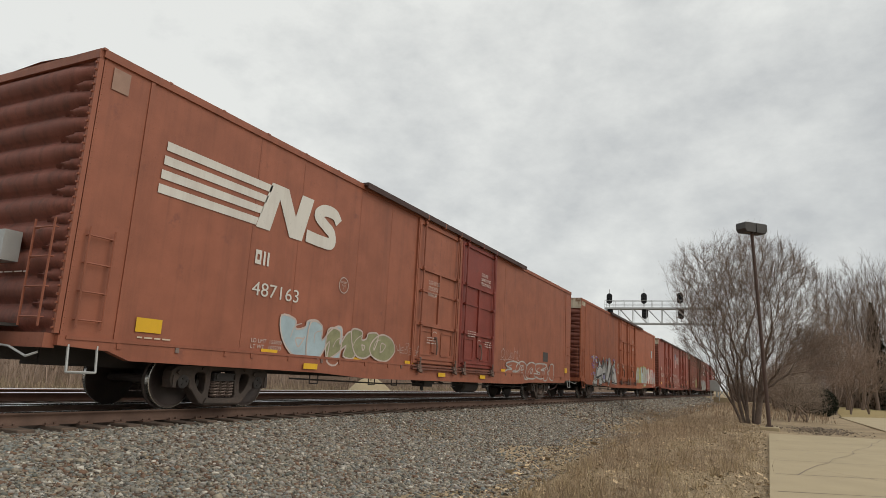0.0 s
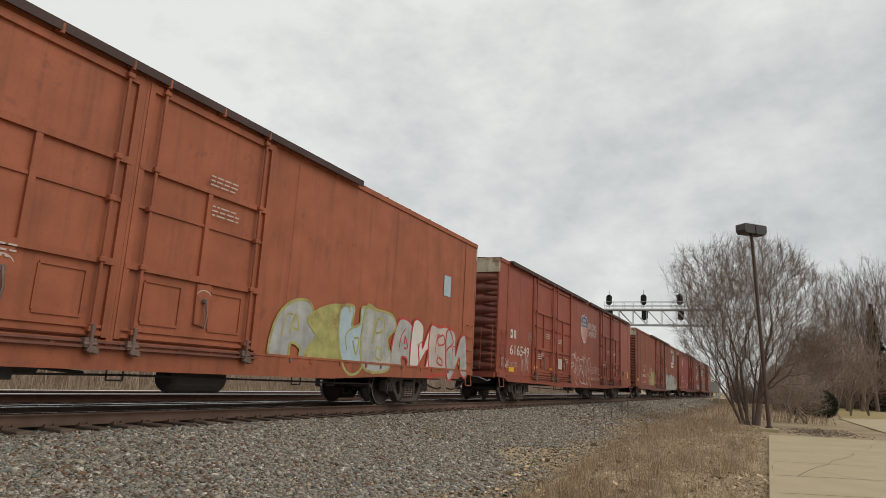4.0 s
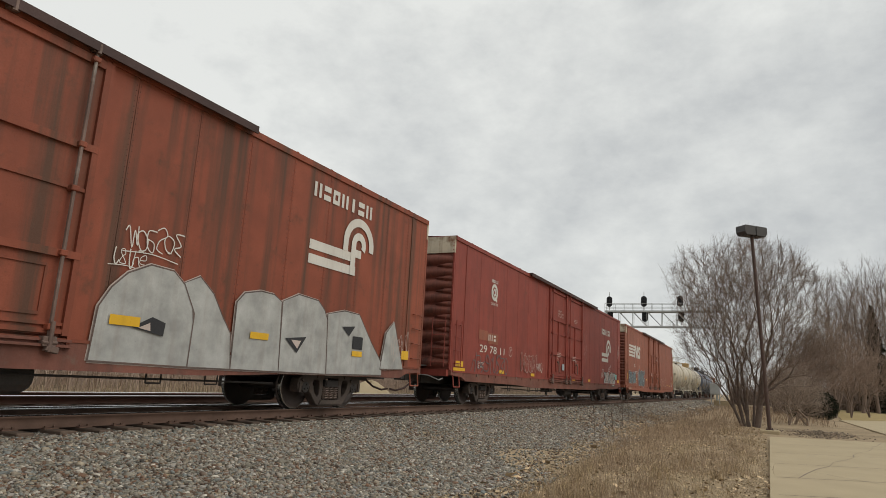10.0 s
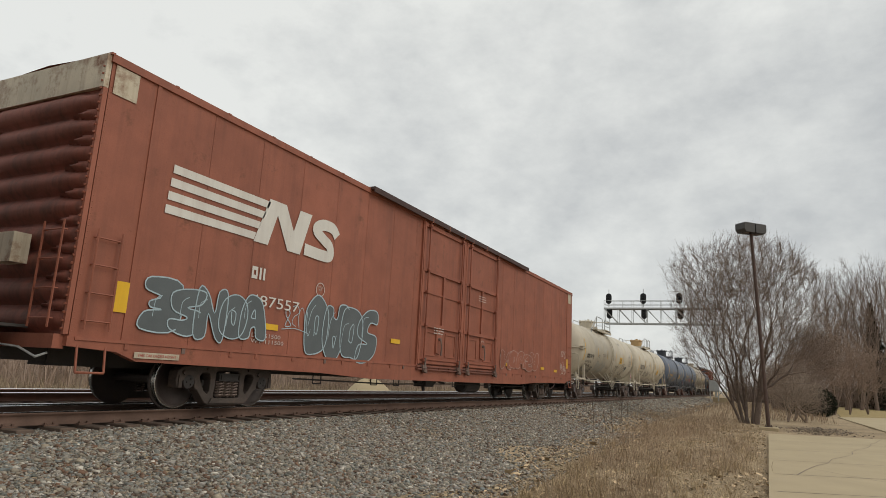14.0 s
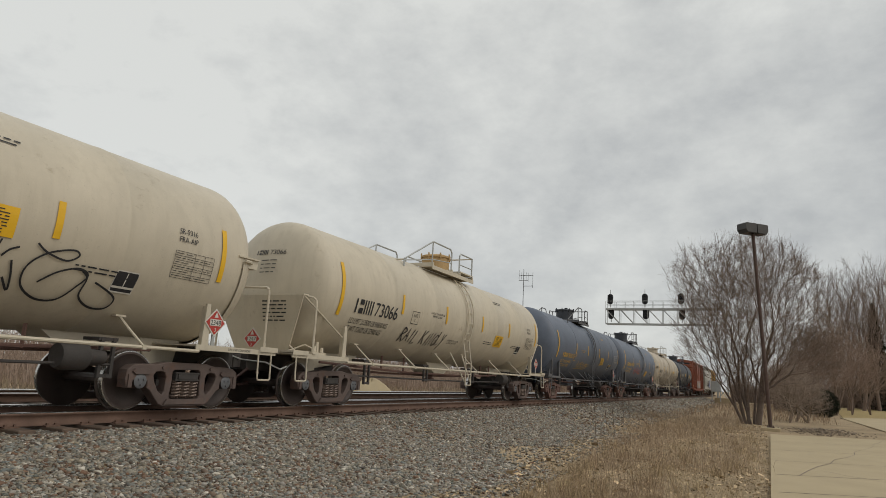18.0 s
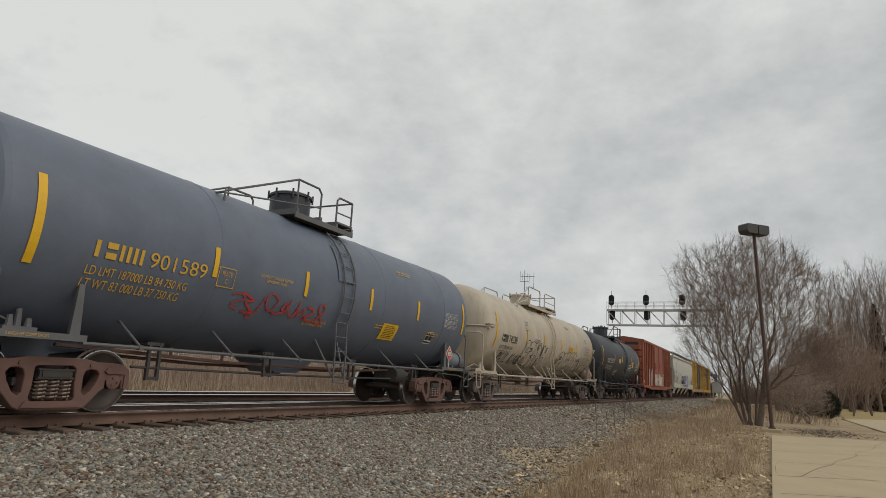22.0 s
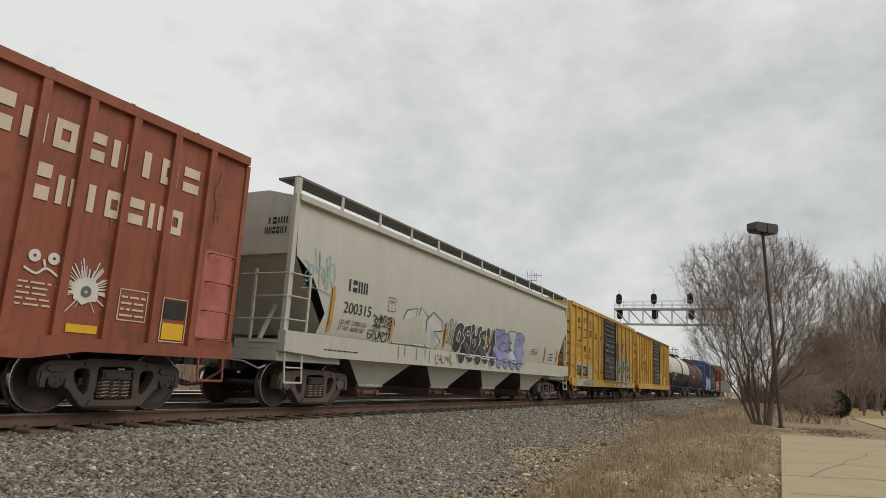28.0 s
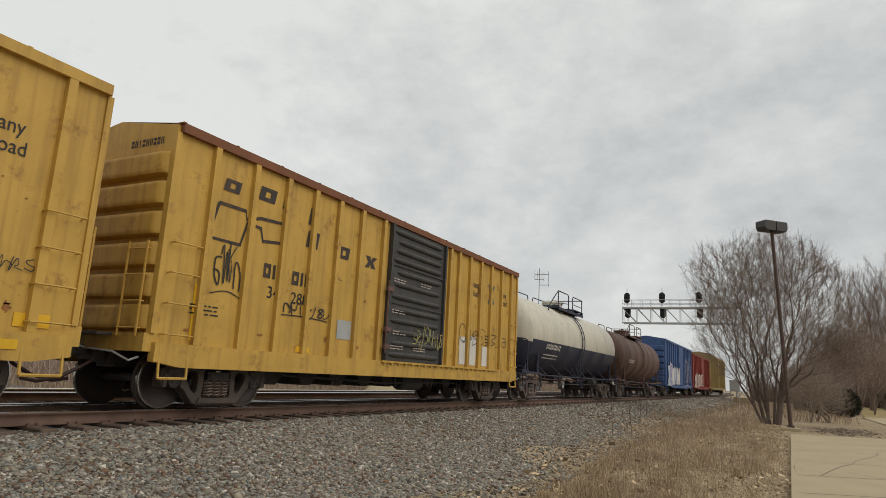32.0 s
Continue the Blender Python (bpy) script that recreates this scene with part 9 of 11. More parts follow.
scrawl(car_5, S, 15.7, 16.4, 2.2, 3.8, 4, M_DULLWHITE, 68, 0.008)
reflectors(car_5, S, [(3.92, 1.12), (7.35, 1.12), (13.6, 0.9 + 0.17), (16.75, 1.10)])
mark(car_5, "reflector", M_YREF, "", lambda bm: (rect(bm, S, 0.25, 0.85, 1.17, 1.33, 2), rect(bm, S, 0.16, 1.0, 0.98 + 0.06, 1.13, 2), rect(bm, S, 24.3, 24.8, 1.1, 1.28, 2)))
mark(car_5, "label_plate", M_TEAL, "", lambda bm: rect(bm, S, 23.6, 24.1, 1.3, 1.6, 2))
words(car_5, S, "CLOSE & LOCK\nBULKHEADS & DOORS\nBEFORE MOVING CAR", 10.9, 11.75, 3.78, 4.1, M_DULLWHITE, 20)
door_prints(car_5, S, [(13.6, 3.75), (10.8, 2.0), (13.4, 1.95)])
mark(car_5, "sprayed_square", M_PALEBLUE, "pale blue sprayed square", lambda bm: rect(bm, S, 11.65, 11.98, 1.45, 1.72, 20))

# car 6
emblem_stripes(car_6, S, 1.22, 3.50, 3.0, 3.88, 5.70)
mark(car_6, "mark_bar", M_WHITE, "", lambda bm: blocks(bm, S, 3.25, 3.65, 2.33, 2.55, 2, 0.25, k=1))
words(car_6, S, "487557", 3.27, 4.65, 1.85, 2.05, M_WHITE, 8)
bubble_tag(car_6, S, 1.15, 3.65, 1.22, 2.0, 5, [M_SLATEPAINT], M_PALEBLUE, 71, 0.03)
bubble_tag(car_6, S, 4.95, 7.5, 1.0, 2.25, 4, [M_SLATEPAINT], M_PALEBLUE, 72, 0.035, wild=0.28)
scrawl(car_6, S, 4.2, 5.0, 1.55, 1.95, 4, M_PALEBLUE, 73, 0.03)
reflectors(car_6, S, [(3.65, 1.5), (5.75, 1.5), (8.3, 1.56), (16.4, 1.3), (18.4, 1.3), (20.5, 1.3), (22.4, 1.25)])
mark(car_6, "reflector", M_YREF, "tall yellow reflector", lambda bm: (rect(bm, S, 0.58, 0.80, 1.42, 1.86, 2), rect(bm, S, 24.4, 24.65, 1.42, 1.85, 2)))
plate_ring(car_6, S, 5.3, 2.4, "F", 0.14)
words(car_6, lambda x, z, k=0: (x - 12.55, -1.53 - 0.003 * k, z), "THIS CAR EXCESS HEIGHT", 0.98, 1.68, 0.815, 0.855, M_REDINK, 2)
mark(car_6, "notice_plate", M_BAND, "white notice strip on the sill", lambda bm: rect(bm, lambda x, z, k=0: (x - 12.55, -1.53 - 0.002 * k, z), 0.92, 1.74, 0.79, 0.88, 1))
mark(car_6, "white_patch", M_BAND, "white corner patch", lambda bm: (rect(bm, S, 0.06, 0.46, 4.5, 4.94, 1), rect(bm, S, 24.6, 25.05, 4.5, 4.94, 1)))
words(car_6, S, "LT 151500\nWT 111500", 3.4, 4.3, 1.18, 1.36, M_DULLWHITE, 1)
bubble_tag(car_6, S, 16.0, 20.0, 1.2, 1.8, 5, [M_BOX_F], M_DULLWHITE, 74, 0.018)
scrawl(car_6, S, 23.4, 24.2, 1.9, 2.2, 4, M_WHITE, 75, 0.03)
scrawl(car_6, S, 23.4, 24.2, 1.2, 1.65, 5, M_WHITE, 76, 0.025)
door_prints(car_6, S, [(10.5, 1.9), (13.6, 3.2)])

for c, t in ((car_2, "EXCESS HEIGHT CAR"), (car_3, "EXCESS HEIGHT CAR"), (car_4, ""), (car_5, ""), (car_6, "EXCESS HEIGHT CAR")):
    F = front_end(12.55)
    if t:
        words(c, F, t, -0.9 if c is car_3 else 0.1, -0.1 if c is car_3 else 1.1, 4.66, 4.76, M_BLACKINK, 1)
    mark(c, "stencil_bars", M_BLACKINK, "", lambda bm: fine_print(bm, F, 0.2, 1.2, 4.80, 4.95, 1, 5, 1))
for c in (car_1, car_2, car_3, car_4, car_5, car_6):
    F = lambda u, z, k=0: (-12.55 - 0.112 - 0.002 * k, -u, z)
    mark(c, "end_stencil", M_DULLWHITE, "", lambda bm: [fine_print(bm, F, -0.2 + 0.3 * (i % 2), 0.5 + 0.3 * (i % 2), z, z + 0.06, 1, i, 1) for i, z in enumerate((1.53, 1.85, 2.17, 2.81, 3.12))])


# tank cars
def tank_marks(car, r, zc, ink, plate_z, bars, num, tx, last=2.77, plate_x=4.65, sign=None, table=None, loads=""):
    T = round_flank(r, zc)
    for x in bars[1:]:
        bm = bmesh.new()
        rect(bm, T, x - 0.05, x + 0.05, zc - 0.32, zc + 0.18, 1, 5)
        part("reflector", bm, M_YREF, car)
    mark(car, "reflector", M_YREF, "", lambda bm: (rect(bm, T, bars[0] - 0.06, bars[0] + 0.06, zc - 0.62, zc + 0.55, 1, 9), rect(bm, T, bars[-1] + last - 0.05, bars[-1] + last + 0.05, zc - 0.45, zc + 0.45, 1, 8)))
    x0, x1, z0, z1 = tx
    m = x0 + (x1 - x0) * 0.46
    mark(car, "mark_bar", ink, "", lambda bm: blocks(bm, T, x0, m - 0.06, z0, z1, 4, 0.25, k=1))
    words(car, T, num, m, x1, z0, z1, ink, 1)
    if loads:
        words(car, T, loads, x0, x0 + (x1 - x0) * 0.85, z0 - 0.42, z0 - 0.12, ink, 1)
    words(car, T, "PLATE\nC", -3.66, -3.44, plate_z - 0.10, plate_z + 0.10, ink, 1)
    mark(car, "plate_frame", ink, "", lambda bm: stroke(bm, T, [(-3.74, plate_z - 0.16), (-3.36, plate_z - 0.16), (-3.36, plate_z + 0.16), (-3.74, plate_z + 0.16), (-3.74, plate_z - 0.16)], 0.018, 1))
    if sign:
        sx, sz = sign
        mark(car, "notice", M_YREF, "yellow notice panel", lambda bm: rect(bm, T, sx - 0.36, sx + 0.36, sz - 0.19, sz + 0.19, 2, 4))
        mark(car, "notice_print", M_BLACKINK, "", lambda bm: fine_print(bm, T, sx - 0.25, sx + 0.25, sz - 0.16, sz + 0.16, 8, 4, 4))
    if table:
        x, z = table
        rows = [z - 0.25 + 0.07 * q for q in range(7)]
        mark(car, "stencil_table", M_WHITE if ink is M_YELLET else ink, "lettered table with thin rules", lambda bm: ([stroke(bm, T, [(x - 0.40, q), (x, q), (x + 0.40, q)], 0.007, 1) for q in rows],
             [stroke(bm, T, [(x + u, rows[0]), (x + u, z), (x + u, rows[-1])], 0.007, 1.5) for u in (-0.40, 0.0, 0.2, 0.40)], [fine_print(bm, T, x - 0.38, x - 0.05 if i % 2 else x + 0.36, q + 0.022, q + 0.052, 1, i, 1) for i, q in enumerate(rows[:-1])]))
        if ink is M_BLACKINK:
            words(car, T, "SR-9316\nFRA-AIP", x - 0.36, x + 0.02, z + 0.32, z + 0.54, ink, 1)
    words(car, T, "CONSULT OWNER BEFORE\nREPAIRING TANK", -2.75, -1.85, zc - 0.22, zc - 0.08, ink, 1)
    words(car, T, "AUXILIARY VALVE ATTACHED\nNO VACUUM RELIEF VALVE", -1.2, -0.45, zc - 0.86, zc - 0.74, ink, 1)
    mark(car, "small_stencil", ink, "", lambda bm: [fine_print(bm, T, x, x + 0.7, z, z + 0.12, 2, int(x * 9 + 50), 1) for x, z in ((1.4, zc - 0.7), (4.0, zc - 0.68), (2.4, zc + 0.75))])
    mark(car, "label_plate", M_BLACKINK, "", lambda bm: rect(bm, T, plate_x, plate_x + 0.36, zc - 0.86, zc - 0.56, 1, 3))
    mark(car, "label_border", M_WHITE, "", lambda bm: (stroke(bm, T, [(plate_x, zc - 0.86), (plate_x + 0.36, zc - 0.86), (plate_x + 0.36, zc - 0.56), (plate_x, zc - 0.56), (plate_x, zc - 0.86)], 0.022, 2), stroke(bm, T, [(plate_x, zc - 0.79), (plate_x + 0.36, zc - 0.79)], 0.03, 2.5), stroke(bm, T, [(plate_x + 0.18, zc - 0.79), (plate_x + 0.18, zc - 0.58)], 0.014, 2.6)))
    return T


LOADS = "LD LMT 212900 LB 96 100 KG\nLT WT 74100 LB 33 600 KG"
T = tank_marks(car_7, 1.49, 2.59, M_BLACKINK, 2.22, (-6.87, -3.90, -1.39, 1.10, 3.62), "74196", (-6.3, -4.78, 2.14, 2.36), sign=(2.74, 2.35), table=(5.92, 2.33), last=2.90, loads=LOADS)
sprayed(car_7, T, "RAIL KING", -6.5, -4.2, 1.42, 1.72, M_BLACKINK, 0.045)
sprayed(car_7, T, "BEKI", 1.25, 3.1, 1.5, 2.05, M_BLACKINK, 0.022, True)
# a looping tag in one long sprayed line
for i, pts in enumerate(([(3.05, 1.94), (3.12, 2.03), (3.22, 2.08)], [(3.19, 1.91), (3.33, 1.56), (3.18, 1.7)],
                         [(3.42, 2.17), (3.57, 2.08), (3.85, 2.02), (4.0, 2.11), (3.9, 2.17), (3.58, 2.07), (3.39, 1.87), (3.44, 1.64), (3.71, 1.5), (3.99, 1.52), (4.15, 1.72), (4.23, 1.88), (4.06, 1.95), (3.8, 1.86), (3.61, 1.7)],
                         [(4.13, 1.93), (4.24, 1.84), (4.26, 1.61), (4.5, 1.48), (4.76, 1.49), (4.78, 1.65), (4.38, 1.81)])):
    mark(car_7, "sprayed_loop", M_BLACKINK, "", lambda bm: stroke(bm, T, curve(pts, 6), 0.026, 3 + i))
T = tank_marks(car_8, 1.465, 2.60, M_BLACKINK, 2.26, (-6.98, -4.28, -1.70, 1.03, 3.52), "73066", (-6.44, -4.5, 2.10, 2.42), sign=(2.63, 2.07), table=(5.82, 2.24), last=3.05, loads="LD LMT 213500 LB 96800 KG\nLT WT 72600 LB 32900 KG")
sprayed(car_8, T, "RAIL KINGLY", -3.95, -1.4, 1.62, 1.96, M_BLACKINK, 0.04)
T = tank_marks(car_9, 1.56, 2.53, M_YELLET, 2.03, (-6.73, -3.63, -1.28, 1.28, 3.50), "903018", (-5.85, -3.8, 1.96, 2.16), sign=(2.14, 2.06), table=(5.60, 2.38), last=2.84, plate_x=3.88, loads="LD LMT 187300 LB 84 950 KG\nLT WT 92700 LB 37 700 KG")
scrawl(car_9, T, -3.0, -0.9, 1.55, 1.85, 9, M_YELLET, 84, 0.03)
T = tank_marks(car_10, 1.56, 2.53, M_YELLET, 2.24, (-6.83, -3.83, -1.42, 0.99, 3.29), "901589", (-6.05, -4.0, 2.15, 2.38), sign=(2.1, 1.80), table=(5.31, 2.42), last=2.84, plate_x=4.05, loads="LD LMT 187000 LB 84 750 KG\nLT WT 83 000 LB 37 750 KG")
scrawl(car_10, T, -3.4, -0.7, 1.75, 2.1, 9, M_REDINK, 85, 0.05)
T = tank_marks(car_11, 1.48, 2.56, M_BLACKINK, 2.9, (-6.75, -3.55, -1.38, 1.27, 3.79), "74238", (-6.22, -4.64, 2.14, 2.40), sign=(2.9, 2.31), table=(5.85, 2.5), last=2.97, loads=LOADS)
sprayed(car_11, T, "RAIL KING", -5.9, -3.6, 1.42, 1.76, M_BLACKINK, 0.05)
bubble_tag(car_11, T, -3.6, -0.75, 1.42, 2.3, 5, [M_BEIGE2], M_BLACKINK, 87, 0.03)
bubble_tag(car_11, T, 1.3, 3.95, 1.40, 2.25, 5, [M_BEIGE2], M_BLACKINK, 88, 0.03)
bubble_tag(car_11, T, 4.25, 6.6, 1.45, 2.05, 4, [M_BEIGE2], M_BLACKINK, 89, 0.025)
scrawl(car_11, T, 0.5, 1.2, 1.5, 1.9, 4, M_BLACKINK, 90, 0.025)
T = round_flank(1.45, 2.52)
for x in (-2.72, -0.4, 2.89):
    bm = bmesh.new()
    rect(bm, T, x - 0.05, x + 0.05, 2.3, 2.75, 1, 5)
    part("reflector", bm, M_YREF, car_12)
mark(car_12, "reflector", M_YREF, "", lambda bm: (rect(bm, T, -5.88, -5.76, 1.95, 3.05, 1, 9), rect(bm, T, -1.4, -0.9, 2.25, 2.52, 1, 3), rect(bm, T, 3.1, 3.5, 2.1, 2.5, 1, 4), rect(bm, T, 5.45, 5.55, 2.1, 2.95, 1, 6)))
mark(car_12, "mark_bar", M_WHITE, "", lambda bm: blocks(bm, T, -4.70, -3.98, 2.16, 2.42, 4, 0.25, k=1))
words(car_12, T, "202355", -3.9, -2.82, 2.18, 2.44, M_WHITE, 1)
words(car_12, T, "LD LMT 194300 LB 88150 KG\nLT WT  68700 LB 31150 KG", -4.75, -3.1, 1.78, 2.02, M_WHITE, 1)
mark(car_12, "small_stencil", M_WHITE, "", lambda bm: (fine_print(bm, T, -2.1, -1.2, 1.5, 1.85, 4, 3, 1), fine_print(bm, T, 1.9, 3.0, 1.9, 2.3, 4, 5, 1), fine_print(bm, T, 4.5, 5.3, 1.95, 2.45, 5, 6, 1)))

# stencils on the tank heads, placards and end reservoirs
def head_marks(car, spacing, r, zc, ink, num, over=0.10, deep=0.72, codes=("2348", "2348"), tail=0.0, side=0.18):
    h0 = spacing / 2 + over
    def on_head(u, z, k=0):
        q = min(0.96, math.hypot(u, z - zc) / r)
        return (-h0 - deep * math.sqrt(1 - q * q) - 0.045, -u, z)
    mark(car, "head_bar", ink, "", lambda bm: blocks(bm, on_head, -0.42, -0.05, zc + 0.62, zc + 0.73, 4, 0.25))
    words(car, on_head, num, 0.0, 0.42, zc + 0.62, zc + 0.73, ink, 0)
    mark(car, "head_stencil", ink, "", lambda bm: [fine_print(bm, on_head, -0.2, 0.22, zc + q, zc + q + 0.06, 1, int(q * 50)) for q in (0.46, 0.37, 0.28, 0.19)])
    # one diamond faces ahead at the front end, one faces the side at the rear
    for c, ahead, code in ((Vector((-spacing / 2 - 1.52, -0.08, 1.34)), True, codes[0]), (Vector((spacing / 2 - tail + side, -1.412, 1.46)), False, codes[1])):
        on = (lambda u, z, k=0: (c.x - 0.004 * k, c.y - u, c.z + z)) if ahead else (lambda u, z, k=0: (c.x + u, c.y - 0.004 * k, c.z + z))
        field = M_WHITE if code == "2922" else M_REDINK
        bm = bmesh.new()
        back_ = Vector((0.006, 0, 0)) if ahead else Vector((0, 0.006, 0))
        f = [bm.verts.new(on(u * 0.235, v * 0.235)) for u, v in ((-1, 0), (0, -1), (1, 0), (0, 1))]
        g = [bm.verts.new(v.co + back_) for v in f]
        bm.faces.new(f)
        bm.faces.new(g[::-1])
        for q in range(4):
            bm.faces.new((f[q], g[q], g[(q + 1) % 4], f[(q + 1) % 4]))
        pl = part("placard", bm, M_WHITE, car, "white and black diamond hazard placard" if field is M_WHITE else "red diamond hazard placard with a white number panel")
        mark(pl, "placard_field", field, "", lambda bm: poly(bm, on, [(-0.205, 0), (0, -0.205), (0.205, 0), (0, 0.205)], 1))
        if field is M_WHITE:
            mark(pl, "placard_base", M_BLACKINK, "", lambda bm: poly(bm, on, [(-0.13, -0.075), (0, -0.205), (0.13, -0.075)], 2))
        mark(pl, "number_panel", M_WHITE, "", lambda bm: rect(bm, on, -0.125, 0.125, -0.055, 0.055, 2))
        words(pl, on, code, -0.115, 0.115, -0.042, 0.042, M_BLACKINK, 3)
        mark(pl, "flame", M_BLACKINK if field is M_WHITE else M_WHITE, "", lambda bm: poly(bm, on, [(-0.045, 0.085), (0.045, 0.085), (0.03, 0.13), (0.0, 0.175), (-0.025, 0.125)], 3))
        words(pl, on, "3", -0.018, 0.018, -0.15, -0.09, M_WHITE, 3)
        bm = bmesh.new()
        if ahead:
            box(bm, c.x + 0.008, c.x + 0.03, c.y - 0.03, c.y + 0.03, 1.075, c.z + 0.15)
        else:
            box(bm, c.x - 0.03, c.x + 0.03, c.y + 0.008, c.y + 0.03, 1.06, c.z + 0.15)
        part("placard_holder", bm, M_GALV, car)


head_marks(car_7, 13.2, 1.49, 2.59, M_BLACKINK, "74196", 0.39, tail=0.19)
head_marks(car_8, 13.27, 1.465, 2.60, M_BLACKINK, "73066", 0.46, codes=("1247", "1247"), tail=0.40, side=0.60)
head_marks(car_9, 11.95, 1.56, 2.53, M_YELLET, "903018", 0.88, 0.76, tail=0.385)
head_marks(car_10, 11.95, 1.56, 2.53, M_YELLET, "901589", 0.97, 0.76, codes=("1247", "1247"), tail=0.62, side=0.24)
head_marks(car_11, 13.2, 1.48, 2.56, M_BLACKINK, "74238", 0.45, tail=0.11)
def stained_head(u, z, k=0):
    q = min(0.98, math.hypot(u, z - 2.56) / 1.51)
    return (-7.05 - 0.72 * math.sqrt(1 - q * q) - 0.05 - 0.002 * k, -u, z)


M_SOOTRUST = mat("sooty_rust_stain", (0.075, 0.045, 0.03), 0.85, var=0.4, scale=6, patch=0.5, patch_col=(0.22, 0.13, 0.075))
M_GHOST = mat("buffed_grey_paint", (0.47, 0.455, 0.40), 0.7, var=0.12, scale=2.5, streak=0.3, streak_col=(0.53, 0.48, 0.385))
blotches(car_11, stained_head, [(0.92, 1.66, 0.13, 0.34), (0.86, 1.85, 0.07, 0.2), (0.98, 1.56, 0.12, 0.2), (0.3, 1.95, 0.03, 0.04), (0.42, 1.6, 0.04, 0.04)], M_SOOTRUST, 21, "dark burnt rust stain")
blotches(car_7, round_flank(1.49, 2.59), [(-3.3, 1.82, 0.8, 0.5), (-2.4, 1.78, 0.9, 0.5), (-1.7, 1.8, 0.6, 0.5)], M_GHOST, 22, "buffed-out grey patch")
head_marks(car_12, 10.32, 1.45, 2.52, M_WHITE, "202355", 0.88, codes=("2922", "2922"))

for car, x0, x1, ink in ((car_7, 6.95, 7.5, M_BLACKINK), (car_9, 5.95, 6.6, M_YELLET), (car_10, -6.9, -6.35, M_YELLET), (car_10, 5.6, 6.2, M_YELLET), (car_11, 6.9, 7.6, M_BLACKINK), (car_12, -5.6, -5.0, M_WHITE)):
    words(car, lambda x, z, k=0: (x, -1.408, z), "2 INCH HF COMP SHOES", x0, x1, 1.01, 1.05, ink, 0)

mark(car_8, "shield_stencil", M_BLACKINK, "", lambda bm: fine_print(bm, lambda u, z, k=0: (-6.635 - 1.12 - 0.26 * (z - 1.09) / 1.19 - 0.008, -u, z), 0.1, 0.75, 1.72, 2.2, 6, 3))
on_tank = lambda u, z, k=0: (7.35 + u, -1.06 - 0.236 * math.sqrt(max(0.0, 1 - (z / 0.236) ** 2)), 1.31 + z)
mark(car_11, "sprayed_crown", M_REDINK, "red sprayed crown on the reservoir", lambda bm: stroke(bm, on_tank, curve([(-0.16, 0.09), (-0.13, -0.06), (-0.06, -0.10), (-0.02, 0.05), (0.03, -0.09), (0.10, -0.08), (0.12, 0.08), (0.19, -0.09), (0.24, -0.13), (0.0, -0.155), (-0.15, -0.15)], 6), 0.028))

# car 13
S = flat(15.75, 1.42, 0.01)
P = lambda x, z, k=0: (x - 7.875, -1.508 - 0.002 * k, z)
for row, (x0, x1, z0, z1, n) in enumerate(((11.48, 14.85, 3.45, 3.95, 8), (12.12, 14.6, 2.72, 3.2, 7))):
    d = (x1 - x0) / n
    for i in range(n):
        hh = z1 if i == 0 else z0 + (z1 - z0) * 0.8
        a, b = x0 + d * i, x0 + d * (i + 0.74)
        def draw(bm):
            plain_shape(bm, S, a, b, z0, hh, (1, 0, 2, 1, 0, 3, 2)[(i + 3 * row) % 7], 3)
        mark(car_13, "name_block", M_CREAM, "", draw)
reflectors(car_13, S, [(10.72, 1.12), (12.9, 1.14), (0.4, 1.3)])
mark(car_13, "reflector", M_YREF, "", lambda bm: (rect(bm, S, 14.4, 14.8, 1.1, 1.35, 3), rect(bm, S, 7.0, 7.5, 1.5, 1.62, 40), rect(bm, S, 9.3, 9.8, 1.28, 1.4, 40)))
bubble_tag(car_13, S, 2.7, 4.6, 0.95, 2.2, 3, [M_GREYPAINT], M_WHITE, 91, 0.06, wild=0.35)
bubble_tag(car_13, lambda x, z, k=0: (x - 7.875, -1.515 - 0.002 * k, z), 5.5, 10.0, 1.12, 1.9, 6, [M_GREYPAINT, M_DULLWHITE, M_SOU], M_WHITE, 92, 0.04, wild=0.4)
scrawl(car_13, S, 11.1, 11.8, 1.5, 2.1, 4, M_DULLWHITE, 93, 0.02)
def splash(bm):
    g = random.Random(4)
    rim = [(13.1 + 0.20 * g.uniform(0.8, 1.15) * math.cos(t), 1.66 + 0.20 * g.uniform(0.8, 1.15) * math.sin(t)) for t in [2 * math.pi * i / 18 for i in range(18)]]
    for i in range(18):
        poly(bm, S, [(13.1, 1.66), rim[i], rim[(i + 1) % 18]], 4)
    for i in range(46):
        t = g.uniform(-0.3, math.pi + 0.3) if i % 3 else g.uniform(0, 2 * math.pi)
        r0, r1 = 0.17, g.uniform(0.24, 0.44)
        stroke(bm, S, [(13.1 + r0 * math.cos(t), 1.66 + r0 * math.sin(t)), (13.1 + r1 * math.cos(t), 1.66 + r1 * math.sin(t))], g.uniform(0.008, 0.022), 4.5 + 0.03 * i)


